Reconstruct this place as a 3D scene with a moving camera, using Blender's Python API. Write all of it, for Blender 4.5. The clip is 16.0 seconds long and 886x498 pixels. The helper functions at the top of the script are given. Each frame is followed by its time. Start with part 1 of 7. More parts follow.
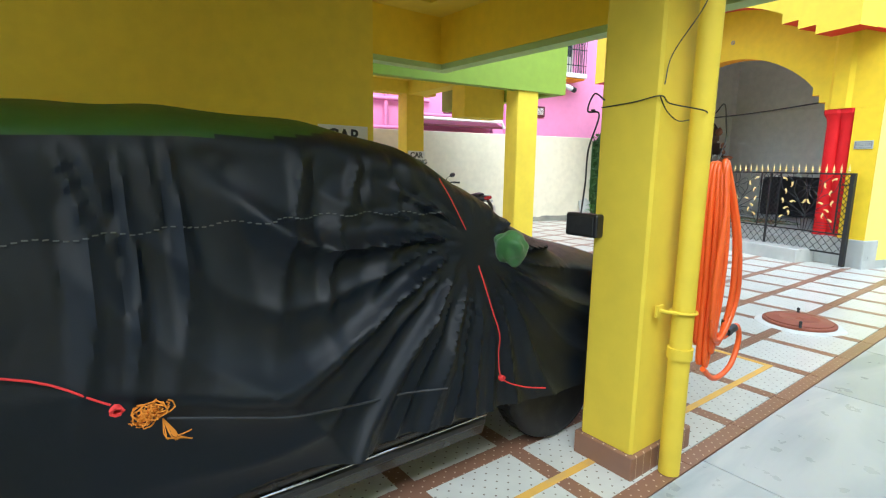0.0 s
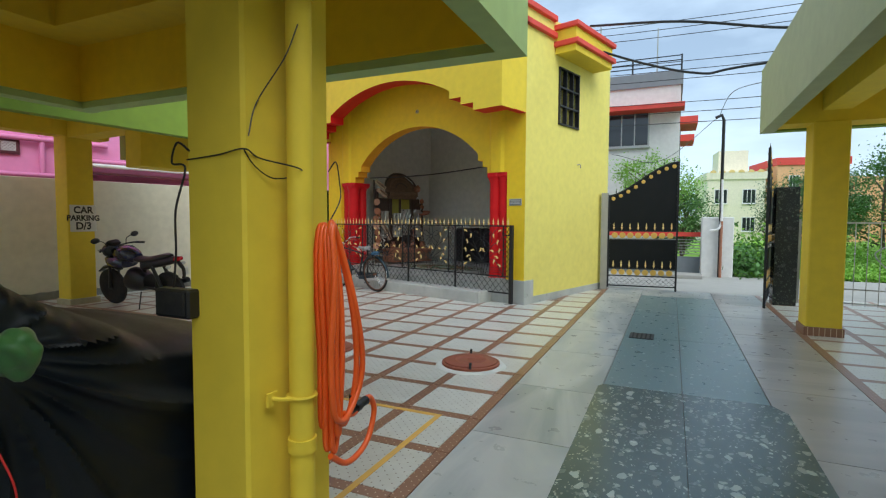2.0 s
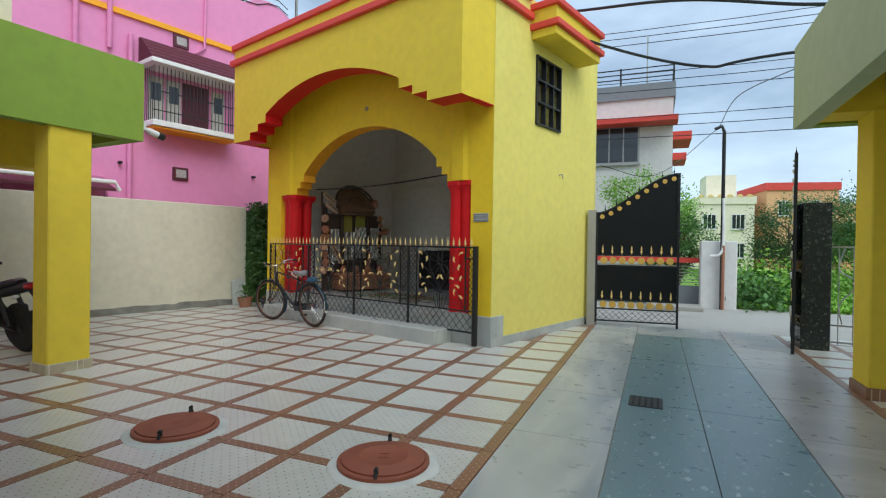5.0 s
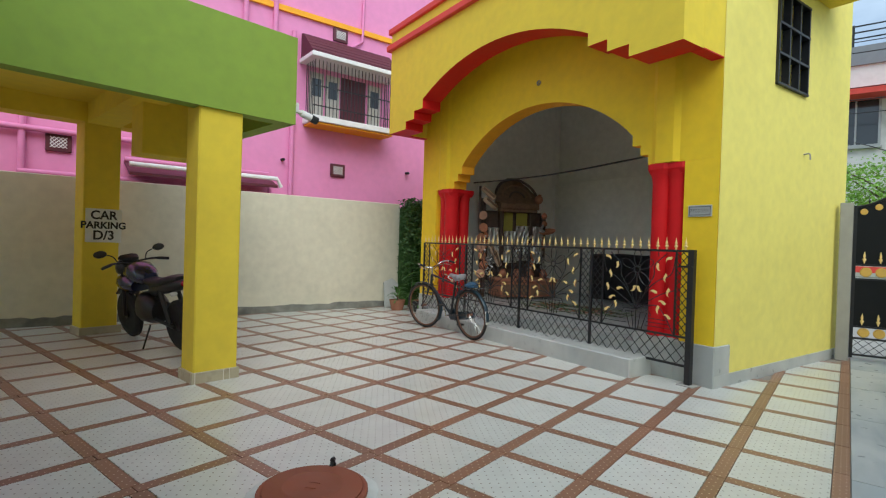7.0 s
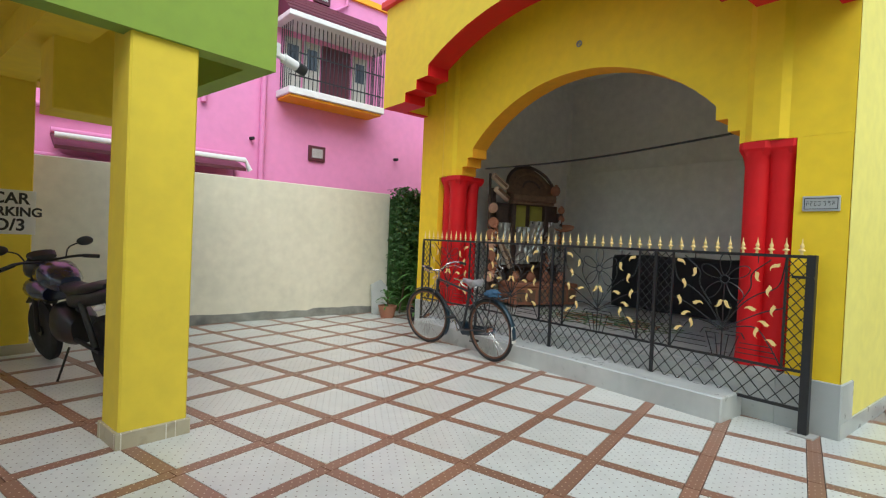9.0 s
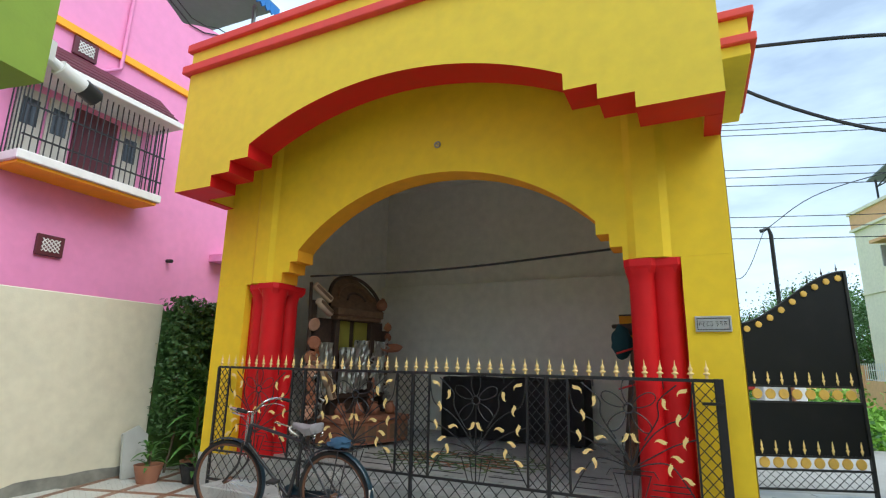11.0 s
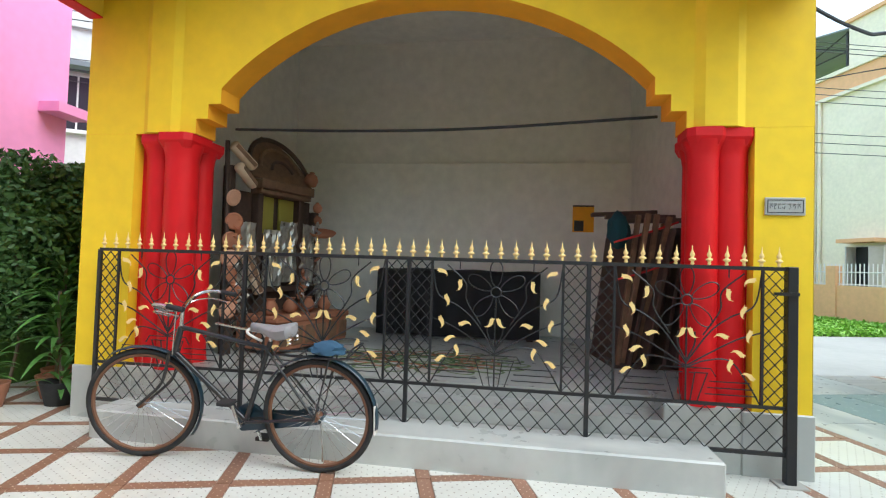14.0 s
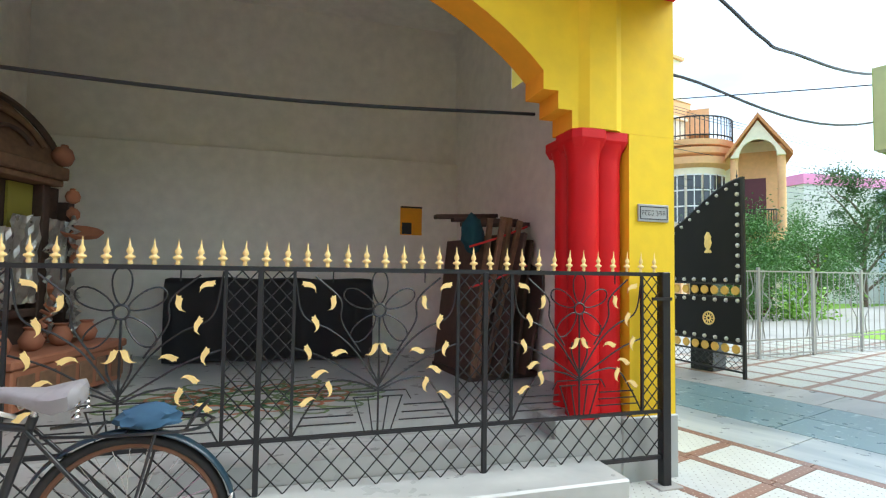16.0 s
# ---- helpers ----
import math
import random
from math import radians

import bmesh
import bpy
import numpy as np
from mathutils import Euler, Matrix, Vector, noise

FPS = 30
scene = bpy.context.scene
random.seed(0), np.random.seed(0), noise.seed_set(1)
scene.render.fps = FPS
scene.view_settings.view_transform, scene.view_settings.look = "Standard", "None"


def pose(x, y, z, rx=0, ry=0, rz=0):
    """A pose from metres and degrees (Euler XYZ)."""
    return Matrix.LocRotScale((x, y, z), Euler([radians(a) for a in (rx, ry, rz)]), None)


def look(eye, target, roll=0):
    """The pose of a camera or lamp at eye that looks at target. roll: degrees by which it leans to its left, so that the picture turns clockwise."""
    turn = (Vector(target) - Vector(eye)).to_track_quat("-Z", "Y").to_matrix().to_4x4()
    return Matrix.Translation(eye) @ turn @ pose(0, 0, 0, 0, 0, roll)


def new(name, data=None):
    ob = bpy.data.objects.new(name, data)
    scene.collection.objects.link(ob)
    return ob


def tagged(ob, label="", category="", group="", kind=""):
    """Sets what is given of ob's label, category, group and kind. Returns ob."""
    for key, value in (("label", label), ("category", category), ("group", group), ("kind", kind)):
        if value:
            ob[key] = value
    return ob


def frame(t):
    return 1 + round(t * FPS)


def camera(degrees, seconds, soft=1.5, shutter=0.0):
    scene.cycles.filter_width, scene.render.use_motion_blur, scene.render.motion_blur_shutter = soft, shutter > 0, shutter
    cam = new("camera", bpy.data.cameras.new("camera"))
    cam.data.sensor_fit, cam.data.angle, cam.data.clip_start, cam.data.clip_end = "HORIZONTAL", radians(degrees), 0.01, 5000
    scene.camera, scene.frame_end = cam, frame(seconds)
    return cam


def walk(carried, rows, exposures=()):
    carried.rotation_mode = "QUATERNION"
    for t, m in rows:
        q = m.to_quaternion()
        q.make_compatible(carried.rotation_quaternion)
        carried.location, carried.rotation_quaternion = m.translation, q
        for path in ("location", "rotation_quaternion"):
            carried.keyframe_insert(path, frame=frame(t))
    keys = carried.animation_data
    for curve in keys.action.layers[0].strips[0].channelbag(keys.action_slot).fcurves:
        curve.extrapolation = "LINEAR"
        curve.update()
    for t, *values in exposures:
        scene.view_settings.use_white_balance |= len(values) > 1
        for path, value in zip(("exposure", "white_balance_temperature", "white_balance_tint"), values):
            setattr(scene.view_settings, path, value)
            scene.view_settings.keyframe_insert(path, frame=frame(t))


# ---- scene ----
cam = camera(81.9, 16.0, soft=1.2)
PATH = [
    (0, (-0.207, -0.067, 1.371), (0.988, 1.504, 1.047), 0.9),
    (0.5, (-0.226, -0.191, 1.38), (1.158, 1.221, 1.08), 2.8),
    (1, (-0.071, -0.25, 1.394), (1.554, 0.885, 1.131), 2.8),
    (1.5, (0.161, -0.314, 1.423), (1.878, 0.696, 1.251), 0.8),
    (2, (0.421, -0.245, 1.414), (2.244, 0.571, 1.305), 0.3),
    (2.5, (0.679, -0.142, 1.414), (2.566, 0.518, 1.347), 0.5),
    (3, (0.994, -0.168, 1.449), (2.887, 0.472, 1.354), 0.1),
    (3.2, (1.112, -0.162, 1.448), (3.003, 0.487, 1.384), 0.0),
    (5.3, (2.475, 0.088, 1.356), (4.297, 0.913, 1.35), 1.4),
    (5.5, (2.582, 0.168, 1.357), (4.379, 1.047, 1.355), 1.7),
    (6, (2.862, 0.415, 1.344), (4.561, 1.471, 1.337), 1.8),
    (6.5, (3.093, 0.707, 1.331), (4.666, 1.941, 1.315), 2.0),
    (7, (3.275, 1.009, 1.337), (4.839, 2.254, 1.315), 1.8),
    (7.5, (3.526, 1.318, 1.338), (4.998, 2.671, 1.309), 0.8),
    (8, (3.714, 1.658, 1.311), (5.059, 3.138, 1.291), 1.0),
    (8.2, (3.781, 1.787, 1.329), (5.175, 3.221, 1.307), 1.4),
    (10.3, (4.574, 3.199, 1.346), (6.476, 3.818, 1.366), 1.7),
    (10.5, (4.641, 3.341, 1.352), (6.568, 3.871, 1.419), 1.6),
    (11, (4.808, 3.559, 1.423), (6.734, 3.872, 1.859), 1.1),
    (11.5, (4.94, 3.807, 1.466), (6.814, 4.012, 2.135), 1.5),
    (12, (5.131, 4.047, 1.467), (6.975, 4.147, 2.233), 2.5),
    (12.5, (5.272, 4.271, 1.395), (7.19, 4.212, 1.957), 2.9),
    (13, (5.426, 4.452, 1.347), (7.4, 4.268, 1.613), 1.9),
    (13.5, (5.663, 4.594, 1.315), (7.643, 4.331, 1.431), 1.3),
    (14, (5.89, 4.807, 1.294), (7.872, 4.544, 1.357), 1.8),
    (14.5, (6.102, 4.996, 1.3), (8.077, 4.68, 1.35), 1.8),
    (15, (6.372, 5.103, 1.299), (8.323, 4.665, 1.336), 1.3),
    (15.5, (6.611, 5.173, 1.301), (8.479, 4.459, 1.352), 1.0),
    (16, (6.788, 5.215, 1.33), (8.461, 4.123, 1.421), 0.8),
]
EXPOSURES = [(t, stops, kelvin, 4) for t, stops, kelvin in (
    (0.0, 1.45, 5700), (0.5, 1.15, 5750), (1.0, 0.78, 5950), (1.5, 0.5, 6000), (2.0, 0.3, 6050), (2.5, 0.15, 6050), (3.2, 0.05, 6100), (5.5, 0.18, 6050),
    (7.0, 0.3, 6100), (8.0, 0.65, 6100), (10.5, 0.52, 6050), (12.0, 0.68, 6050), (13.0, 0.95, 6050), (14.5, 1.15, 6050), (16.0, 1.22, 6050))]
walk(cam, [(t, look(eye, target, roll)) for t, eye, target, roll in PATH], EXPOSURES)

# ---- world and light: a bright overcast sky with a soft high sun ----
world = bpy.data.worlds.new("sky")
scene.world = world
world.use_nodes = True
wn, wl = world.node_tree.nodes, world.node_tree.links
wn.clear()
SUN_EL, SUN_AZ = 48.0, 219.0
sky = wn.new("ShaderNodeTexSky")
sky.sky_type, sky.sun_disc = "NISHITA", False
sky.sun_elevation, sky.sun_rotation = radians(SUN_EL), radians(SUN_AZ)
sky.air_density, sky.dust_density, sky.ozone_density = 1.0, 3.0, 1.0
coord = wn.new("ShaderNodeTexCoord")
mapping = wn.new("ShaderNodeMapping")
mapping.inputs["Scale"].default_value = (1.0, 1.0, 3.2)
cloud = wn.new("ShaderNodeTexNoise")
cloud.inputs["Scale"].default_value, cloud.inputs["Detail"].default_value, cloud.inputs["Roughness"].default_value = 1.7, 7.0, 0.55
ramp = wn.new("ShaderNodeValToRGB")
ramp.color_ramp.elements[0].position, ramp.color_ramp.elements[1].position = 0.36, 0.60
ramp.color_ramp.elements[0].color, ramp.color_ramp.elements[1].color = (0.35, 0.35, 0.35, 1), (1, 1, 1, 1)
mix = wn.new("ShaderNodeMixRGB")
mix.inputs["Color2"].default_value = (6.0, 7.1, 8.5, 1)
back = wn.new("ShaderNodeBackground")
back.inputs["Strength"].default_value = 0.12
out = wn.new("ShaderNodeOutputWorld")
wl.new(coord.outputs["Generated"], mapping.inputs["Vector"])
wl.new(mapping.outputs["Vector"], cloud.inputs["Vector"])
wl.new(cloud.outputs["Fac"], ramp.inputs["Fac"])
wl.new(ramp.outputs["Color"], mix.inputs["Fac"])
wl.new(sky.outputs["Color"], mix.inputs["Color1"])
wl.new(mix.outputs["Color"], back.inputs["Color"])
wl.new(back.outputs["Background"], out.inputs["Surface"])
sun_data = bpy.data.lights.new("sun", "SUN")
sun_data.energy, sun_data.angle, sun_data.color = 1.6, radians(45), (1.0, 0.96, 0.9)
sun = new("sun", sun_data)
sun.rotation_euler = Euler((radians(90 - SUN_EL), 0, radians(180 - SUN_AZ)))


# ---- materials ----
def material(name, color, rough=0.7, metal=0.0, grain=0.06, scale=8.0, bump=0.15, bump_scale=60.0, stain=0.12, stain_scale=0.9,
             stain_color=None, spread=0.0, coat=0.0, seed=0.0, transmission=0.0, sheen=0.0):
    """A painted or natural surface: colour, fine grain, broad stains and relief, all in metres of the world."""
    m = bpy.data.materials.new(name)
    m.use_nodes = True
    n, l = m.node_tree.nodes, m.node_tree.links
    b = n["Principled BSDF"]
    geo = n.new("ShaderNodeNewGeometry")
    fine, broad, relief = (n.new("ShaderNodeTexNoise") for _ in range(3))
    for tex, s, d in ((fine, scale, 5), (broad, stain_scale, 4), (relief, bump_scale, 4)):
        tex.noise_dimensions = "4D"
        tex.inputs["W"].default_value = seed
        tex.inputs["Scale"].default_value, tex.inputs["Detail"].default_value = s, d
        l.new(geo.outputs["Position"], tex.inputs["Vector"])
    dark = stain_color or tuple(c * 0.55 for c in color)
    r1 = n.new("ShaderNodeMapRange")
    r1.inputs["From Min"].default_value, r1.inputs["From Max"].default_value = 0.5, 0.75
    r1.inputs["To Min"].default_value, r1.inputs["To Max"].default_value = 0.0, stain
    l.new(broad.outputs["Fac"], r1.inputs["Value"])
    m1 = n.new("ShaderNodeMixRGB")
    m1.inputs["Color1"].default_value, m1.inputs["Color2"].default_value = (*color, 1), (*dark, 1)
    l.new(r1.outputs["Result"], m1.inputs["Fac"])
    r2 = n.new("ShaderNodeMapRange")
    r2.inputs["From Min"].default_value, r2.inputs["From Max"].default_value = 0.3, 0.7
    r2.inputs["To Min"].default_value, r2.inputs["To Max"].default_value = 1 - grain, 1 + grain
    l.new(fine.outputs["Fac"], r2.inputs["Value"])
    val = r2.outputs["Result"]
    if spread:
        info = n.new("ShaderNodeObjectInfo")
        r3 = n.new("ShaderNodeMapRange")
        r3.inputs["To Min"].default_value, r3.inputs["To Max"].default_value = 1 - spread, 1 + spread
        l.new(info.outputs["Random"], r3.inputs["Value"])
        mul = n.new("ShaderNodeMath")
        mul.operation = "MULTIPLY"
        l.new(val, mul.inputs[0])
        l.new(r3.outputs["Result"], mul.inputs[1])
        val = mul.outputs["Value"]
    hsv = n.new("ShaderNodeHueSaturation")
    l.new(val, hsv.inputs["Value"])
    l.new(m1.outputs["Color"], hsv.inputs["Color"])
    l.new(hsv.outputs["Color"], b.inputs["Base Color"])
    r4 = n.new("ShaderNodeMapRange")
    r4.inputs["To Min"].default_value, r4.inputs["To Max"].default_value = max(rough - 0.1, 0.02), min(rough + 0.1, 1)
    l.new(fine.outputs["Fac"], r4.inputs["Value"])
    l.new(r4.outputs["Result"], b.inputs["Roughness"])
    b.inputs["Metallic"].default_value = metal
    b.inputs["Coat Weight"].default_value = coat
    b.inputs["Transmission Weight"].default_value = transmission
    b.inputs["Sheen Weight"].default_value = sheen
    if bump:
        bp = n.new("ShaderNodeBump")
        bp.inputs["Strength"].default_value, bp.inputs["Distance"].default_value = bump, 0.004
        l.new(relief.outputs["Fac"], bp.inputs["Height"])
        l.new(bp.outputs["Normal"], b.inputs["Normal"])
    return m


def nodes_of(m):
    return m.node_tree.nodes, m.node_tree.links, m.node_tree.nodes["Principled BSDF"]


def dotted(name, color, dot, pitch, radius, **kw):
    """A ceramic tile with a print of small dots."""
    m = material(name, color, **kw)
    n, l, b = nodes_of(m)
    geo = n.new("ShaderNodeNewGeometry")
    sx = n.new("ShaderNodeSeparateXYZ")
    l.new(geo.outputs["Position"], sx.inputs["Vector"])
    rot = []
    for sign in (1, -1):
        a = n.new("ShaderNodeMath")
        a.operation = "ADD" if sign > 0 else "SUBTRACT"
        l.new(sx.outputs["X"], a.inputs[0])
        l.new(sx.outputs["Y"], a.inputs[1])
        d = n.new("ShaderNodeMath")
        d.operation = "DIVIDE"
        d.inputs[1].default_value = pitch * 1.4142
        l.new(a.outputs["Value"], d.inputs[0])
        f = n.new("ShaderNodeMath")
        f.operation = "FRACT"
        l.new(d.outputs["Value"], f.inputs[0])
        s = n.new("ShaderNodeMath")
        s.operation = "SUBTRACT"
        s.inputs[1].default_value = 0.5
        l.new(f.outputs["Value"], s.inputs[0])
        p = n.new("ShaderNodeMath")
        p.operation = "POWER"
        p.inputs[1].default_value = 2.0
        l.new(s.outputs["Value"], p.inputs[0])
        rot.append(p)
    add = n.new("ShaderNodeMath")
    add.operation = "ADD"
    l.new(rot[0].outputs["Value"], add.inputs[0])
    l.new(rot[1].outputs["Value"], add.inputs[1])
    lt = n.new("ShaderNodeMath")
    lt.operation = "LESS_THAN"
    lt.inputs[1].default_value = (radius / (pitch * 1.4142)) ** 2
    l.new(add.outputs["Value"], lt.inputs[0])
    src = b.inputs["Base Color"].links[0].from_socket
    mx = n.new("ShaderNodeMixRGB")
    mx.inputs["Color2"].default_value = (*dot, 1)
    l.new(lt.outputs["Value"], mx.inputs["Fac"])
    l.new(src, mx.inputs["Color1"])
    l.new(mx.outputs["Color"], b.inputs["Base Color"])
    return m


def veined(name, color, vein, scale=1.6, stretch=(0.35, 1.2, 1.0), rough=0.3, amount=0.8, **kw):
    """Polished grey marble with drawn-out veins."""
    m = material(name, color, rough=rough, bump=0.02, **kw)
    n, l, b = nodes_of(m)
    geo = n.new("ShaderNodeNewGeometry")
    info = n.new("ShaderNodeObjectInfo")
    add = n.new("ShaderNodeVectorMath")
    add.operation = "MULTIPLY_ADD"
    add.inputs[1].default_value = stretch
    comb = n.new("ShaderNodeCombineXYZ")
    mul = n.new("ShaderNodeMath")
    mul.operation = "MULTIPLY"
    mul.inputs[1].default_value = 37.0
    l.new(info.outputs["Random"], mul.inputs[0])
    l.new(mul.outputs["Value"], comb.inputs["Y"])
    l.new(mul.outputs["Value"], comb.inputs["Z"])
    l.new(geo.outputs["Position"], add.inputs[0])
    l.new(comb.outputs["Vector"], add.inputs[2])
    tex = n.new("ShaderNodeTexNoise")
    tex.inputs["Scale"].default_value, tex.inputs["Detail"].default_value, tex.inputs["Distortion"].default_value = scale, 8.0, 1.4
    l.new(add.outputs["Vector"], tex.inputs["Vector"])
    r = n.new("ShaderNodeValToRGB")
    r.color_ramp.elements[0].position, r.color_ramp.elements[1].position = 0.38, 0.62
    r.color_ramp.elements[0].color, r.color_ramp.elements[1].color = (0, 0, 0, 1), (amount, amount, amount, 1)
    l.new(tex.outputs["Fac"], r.inputs["Fac"])
    mx = n.new("ShaderNodeMixRGB")
    mx.inputs["Color2"].default_value = (*vein, 1)
    src = b.inputs["Base Color"].links[0].from_socket
    l.new(r.outputs["Color"], mx.inputs["Fac"])
    l.new(src, mx.inputs["Color1"])
    l.new(mx.outputs["Color"], b.inputs["Base Color"])
    return m


def chipped(name, color, chip, scale=14.0, share=0.35, rough=0.25, stretch=(0.6, 1.0, 1.0), **kw):
    """Polished stone with pale chips of uneven size."""
    m = material(name, color, rough=rough, bump=0.02, **kw)
    n, l, b = nodes_of(m)
    geo = n.new("ShaderNodeNewGeometry")
    warp = n.new("ShaderNodeTexNoise")
    warp.inputs["Scale"].default_value = 6.0
    l.new(geo.outputs["Position"], warp.inputs["Vector"])
    vm = n.new("ShaderNodeVectorMath")
    vm.operation = "MULTIPLY_ADD"
    vm.inputs[1].default_value = (0.12, 0.12, 0.12)
    l.new(warp.outputs["Color"], vm.inputs[0])
    l.new(geo.outputs["Position"], vm.inputs[2])
    st = n.new("ShaderNodeVectorMath")
    st.operation = "MULTIPLY"
    st.inputs[1].default_value = stretch
    l.new(vm.outputs["Vector"], st.inputs[0])
    src = b.inputs["Base Color"].links[0].from_socket
    for s, k in ((scale, share), (scale * 2.7, share * 0.8)):
        vo = n.new("ShaderNodeTexVoronoi")
        vo.inputs["Scale"].default_value = s
        l.new(st.outputs["Vector"], vo.inputs["Vector"])
        sep = n.new("ShaderNodeSeparateColor")
        l.new(vo.outputs["Color"], sep.inputs["Color"])
        size = n.new("ShaderNodeMath")
        size.operation = "MULTIPLY"
        size.inputs[1].default_value = k
        l.new(sep.outputs["Red"], size.inputs[0])
        lt = n.new("ShaderNodeMath")
        lt.operation = "LESS_THAN"
        l.new(vo.outputs["Distance"], lt.inputs[0])
        l.new(size.outputs["Value"], lt.inputs[1])
        tone = n.new("ShaderNodeMath")
        tone.operation = "MULTIPLY"
        l.new(lt.outputs["Value"], tone.inputs[0])
        l.new(sep.outputs["Green"], tone.inputs[1])
        mx = n.new("ShaderNodeMixRGB")
        mx.inputs["Color2"].default_value = (*chip, 1)
        l.new(tone.outputs["Value"], mx.inputs["Fac"])
        l.new(src, mx.inputs["Color1"])
        src = mx.outputs["Color"]
    l.new(src, b.inputs["Base Color"])
    return m


YELLOW = material("yellow_paint", (0.80, 0.60, 0.045), 0.75, stain=0.22, stain_color=(0.62, 0.42, 0.05), grain=0.05)
PALE_YELLOW = material("pale_yellow_paint", (0.82, 0.71, 0.17), 0.75, stain=0.2, stain_color=(0.66, 0.52, 0.10), grain=0.05)
DEEP_YELLOW = material("deep_yellow_paint", (0.86, 0.60, 0.015), 0.75, stain=0.25, stain_color=(0.6, 0.38, 0.03), grain=0.05)
ORANGE = material("orange_paint", (0.93, 0.41, 0.015), 0.7)
RED = material("red_paint", (0.62, 0.008, 0.012), 0.5, stain=0.2)
RED.node_tree.nodes["Principled BSDF"].inputs["Specular IOR Level"].default_value = 0.3
RED_TRIM = material("red_trim_paint", (0.72, 0.07, 0.05), 0.6, stain=0.2)
GREEN = material("green_paint", (0.25, 0.36, 0.045), 0.75, stain=0.3, stain_color=(0.17, 0.26, 0.03))
MINT = material("mint_paint", (0.42, 0.56, 0.22), 0.75, stain=0.25, stain_color=(0.34, 0.44, 0.16))
SAGE = material("faded_sage_paint", (0.44, 0.50, 0.30), 0.75, stain=0.4, stain_color=(0.34, 0.38, 0.22))
CREAM = material("cream_wall_paint", (0.68, 0.64, 0.50), 0.85, stain=0.35, stain_color=(0.42, 0.41, 0.33), stain_scale=1.3, bump=0.3)
DAMP = material("damp_plaster_band", (0.24, 0.24, 0.21), 0.9, stain=0.6, stain_color=(0.07, 0.07, 0.065), stain_scale=3.0, grain=0.2, bump=0.5)
WHITE_WALL = material("inner_white_wash", (0.90, 0.865, 0.79), 0.85, stain=0.15, stain_color=(0.72, 0.71, 0.69))
PINK = material("pink_paint", (0.78, 0.28, 0.52), 0.75, stain=0.15, grain=0.04)
PINK_DEEP = material("pink_trim_paint", (0.72, 0.24, 0.46), 0.7)
WHITE = material("white_paint", (0.80, 0.79, 0.77), 0.7, stain=0.15)
HOUSE_WHITE = material("house_white_paint", (0.70, 0.69, 0.67), 0.85, stain=0.2)
HOUSE_CREAM = material("house_cream_paint", (0.86, 0.79, 0.62), 0.85, stain=0.2)
HOUSE_PEACH = material("house_peach_paint", (0.80, 0.46, 0.24), 0.85, stain=0.2)
HOUSE_GREY = material("house_grey_paint", (0.22, 0.24, 0.26), 0.8)
HOUSE_BLUE = material("house_pale_blue_paint", (0.62, 0.72, 0.80), 0.85)
BLACK = material("black_iron_paint", (0.012, 0.013, 0.015), 0.42, stain=0.3, stain_color=(0.05, 0.035, 0.025), stain_scale=14)
STEEL = material("dull_steel", (0.42, 0.42, 0.40), 0.45, metal=0.6, stain=0.4, stain_color=(0.25, 0.22, 0.18))
CHROME = material("worn_chrome", (0.6, 0.6, 0.6), 0.25, metal=1.0, stain=0.4, stain_color=(0.3, 0.26, 0.22), stain_scale=20)
GOLD = material("gold_paint", (0.72, 0.45, 0.10), 0.45, metal=0.25, stain=0.4, stain_color=(0.5, 0.3, 0.1), stain_scale=12)
PALE_GOLD = material("pale_gold_paint", (0.85, 0.62, 0.24), 0.5, stain=0.3, stain_scale=12)
RUBBER = material("black_rubber", (0.016, 0.016, 0.017), 0.75, stain=0.4, stain_color=(0.06, 0.055, 0.05), stain_scale=12)
PLASTIC = material("black_plastic", (0.015, 0.015, 0.017), 0.4)
GLASS_DARK = material("window_glass", (0.03, 0.035, 0.04), 0.08, grain=0.02, bump=0, stain=0.05, coat=0.5)
GLASS_CLEAR = material("tinted_window_glass", (0.62, 0.68, 0.70), 0.06, grain=0.01, bump=0, stain=0.05, transmission=1.0)
CAST_IRON = material("rust_red_cast_iron", (0.27, 0.075, 0.04), 0.65, stain=0.4, stain_color=(0.2, 0.09, 0.05), stain_scale=6)
CEMENT = material("white_cement", (0.62, 0.62, 0.58), 0.8, stain=0.4, stain_scale=5)
CONCRETE = material("grey_concrete", (0.36, 0.35, 0.32), 0.9, stain=0.4, bump=0.4)
GRASS_SOIL = material("grass_ground", (0.23, 0.42, 0.045), 0.95, stain=0.7, stain_color=(0.15, 0.29, 0.035), stain_scale=0.5, grain=0.35, scale=12, bump=1.0, bump_scale=25)
ROAD = material("pale_road_concrete", (0.40, 0.39, 0.36), 0.9, stain=0.4, stain_scale=0.6, bump=0.4)
MARBLE = veined("grey_marble", (0.31, 0.345, 0.36), (0.54, 0.55, 0.53), spread=0.12)
MARBLE_WARM = veined("warm_grey_marble", (0.44, 0.42, 0.40), (0.31, 0.30, 0.29), spread=0.1, stretch=(1.6, 0.35, 1.0))
MARBLE_WHITE = veined("white_marble", (0.50, 0.51, 0.48), (0.33, 0.35, 0.34), amount=0.6, stretch=(0.8, 0.8, 0.3))
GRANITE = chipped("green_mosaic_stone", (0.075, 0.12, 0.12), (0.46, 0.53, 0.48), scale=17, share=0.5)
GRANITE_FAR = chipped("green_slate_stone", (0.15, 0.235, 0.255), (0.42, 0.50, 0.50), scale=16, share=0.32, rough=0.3)
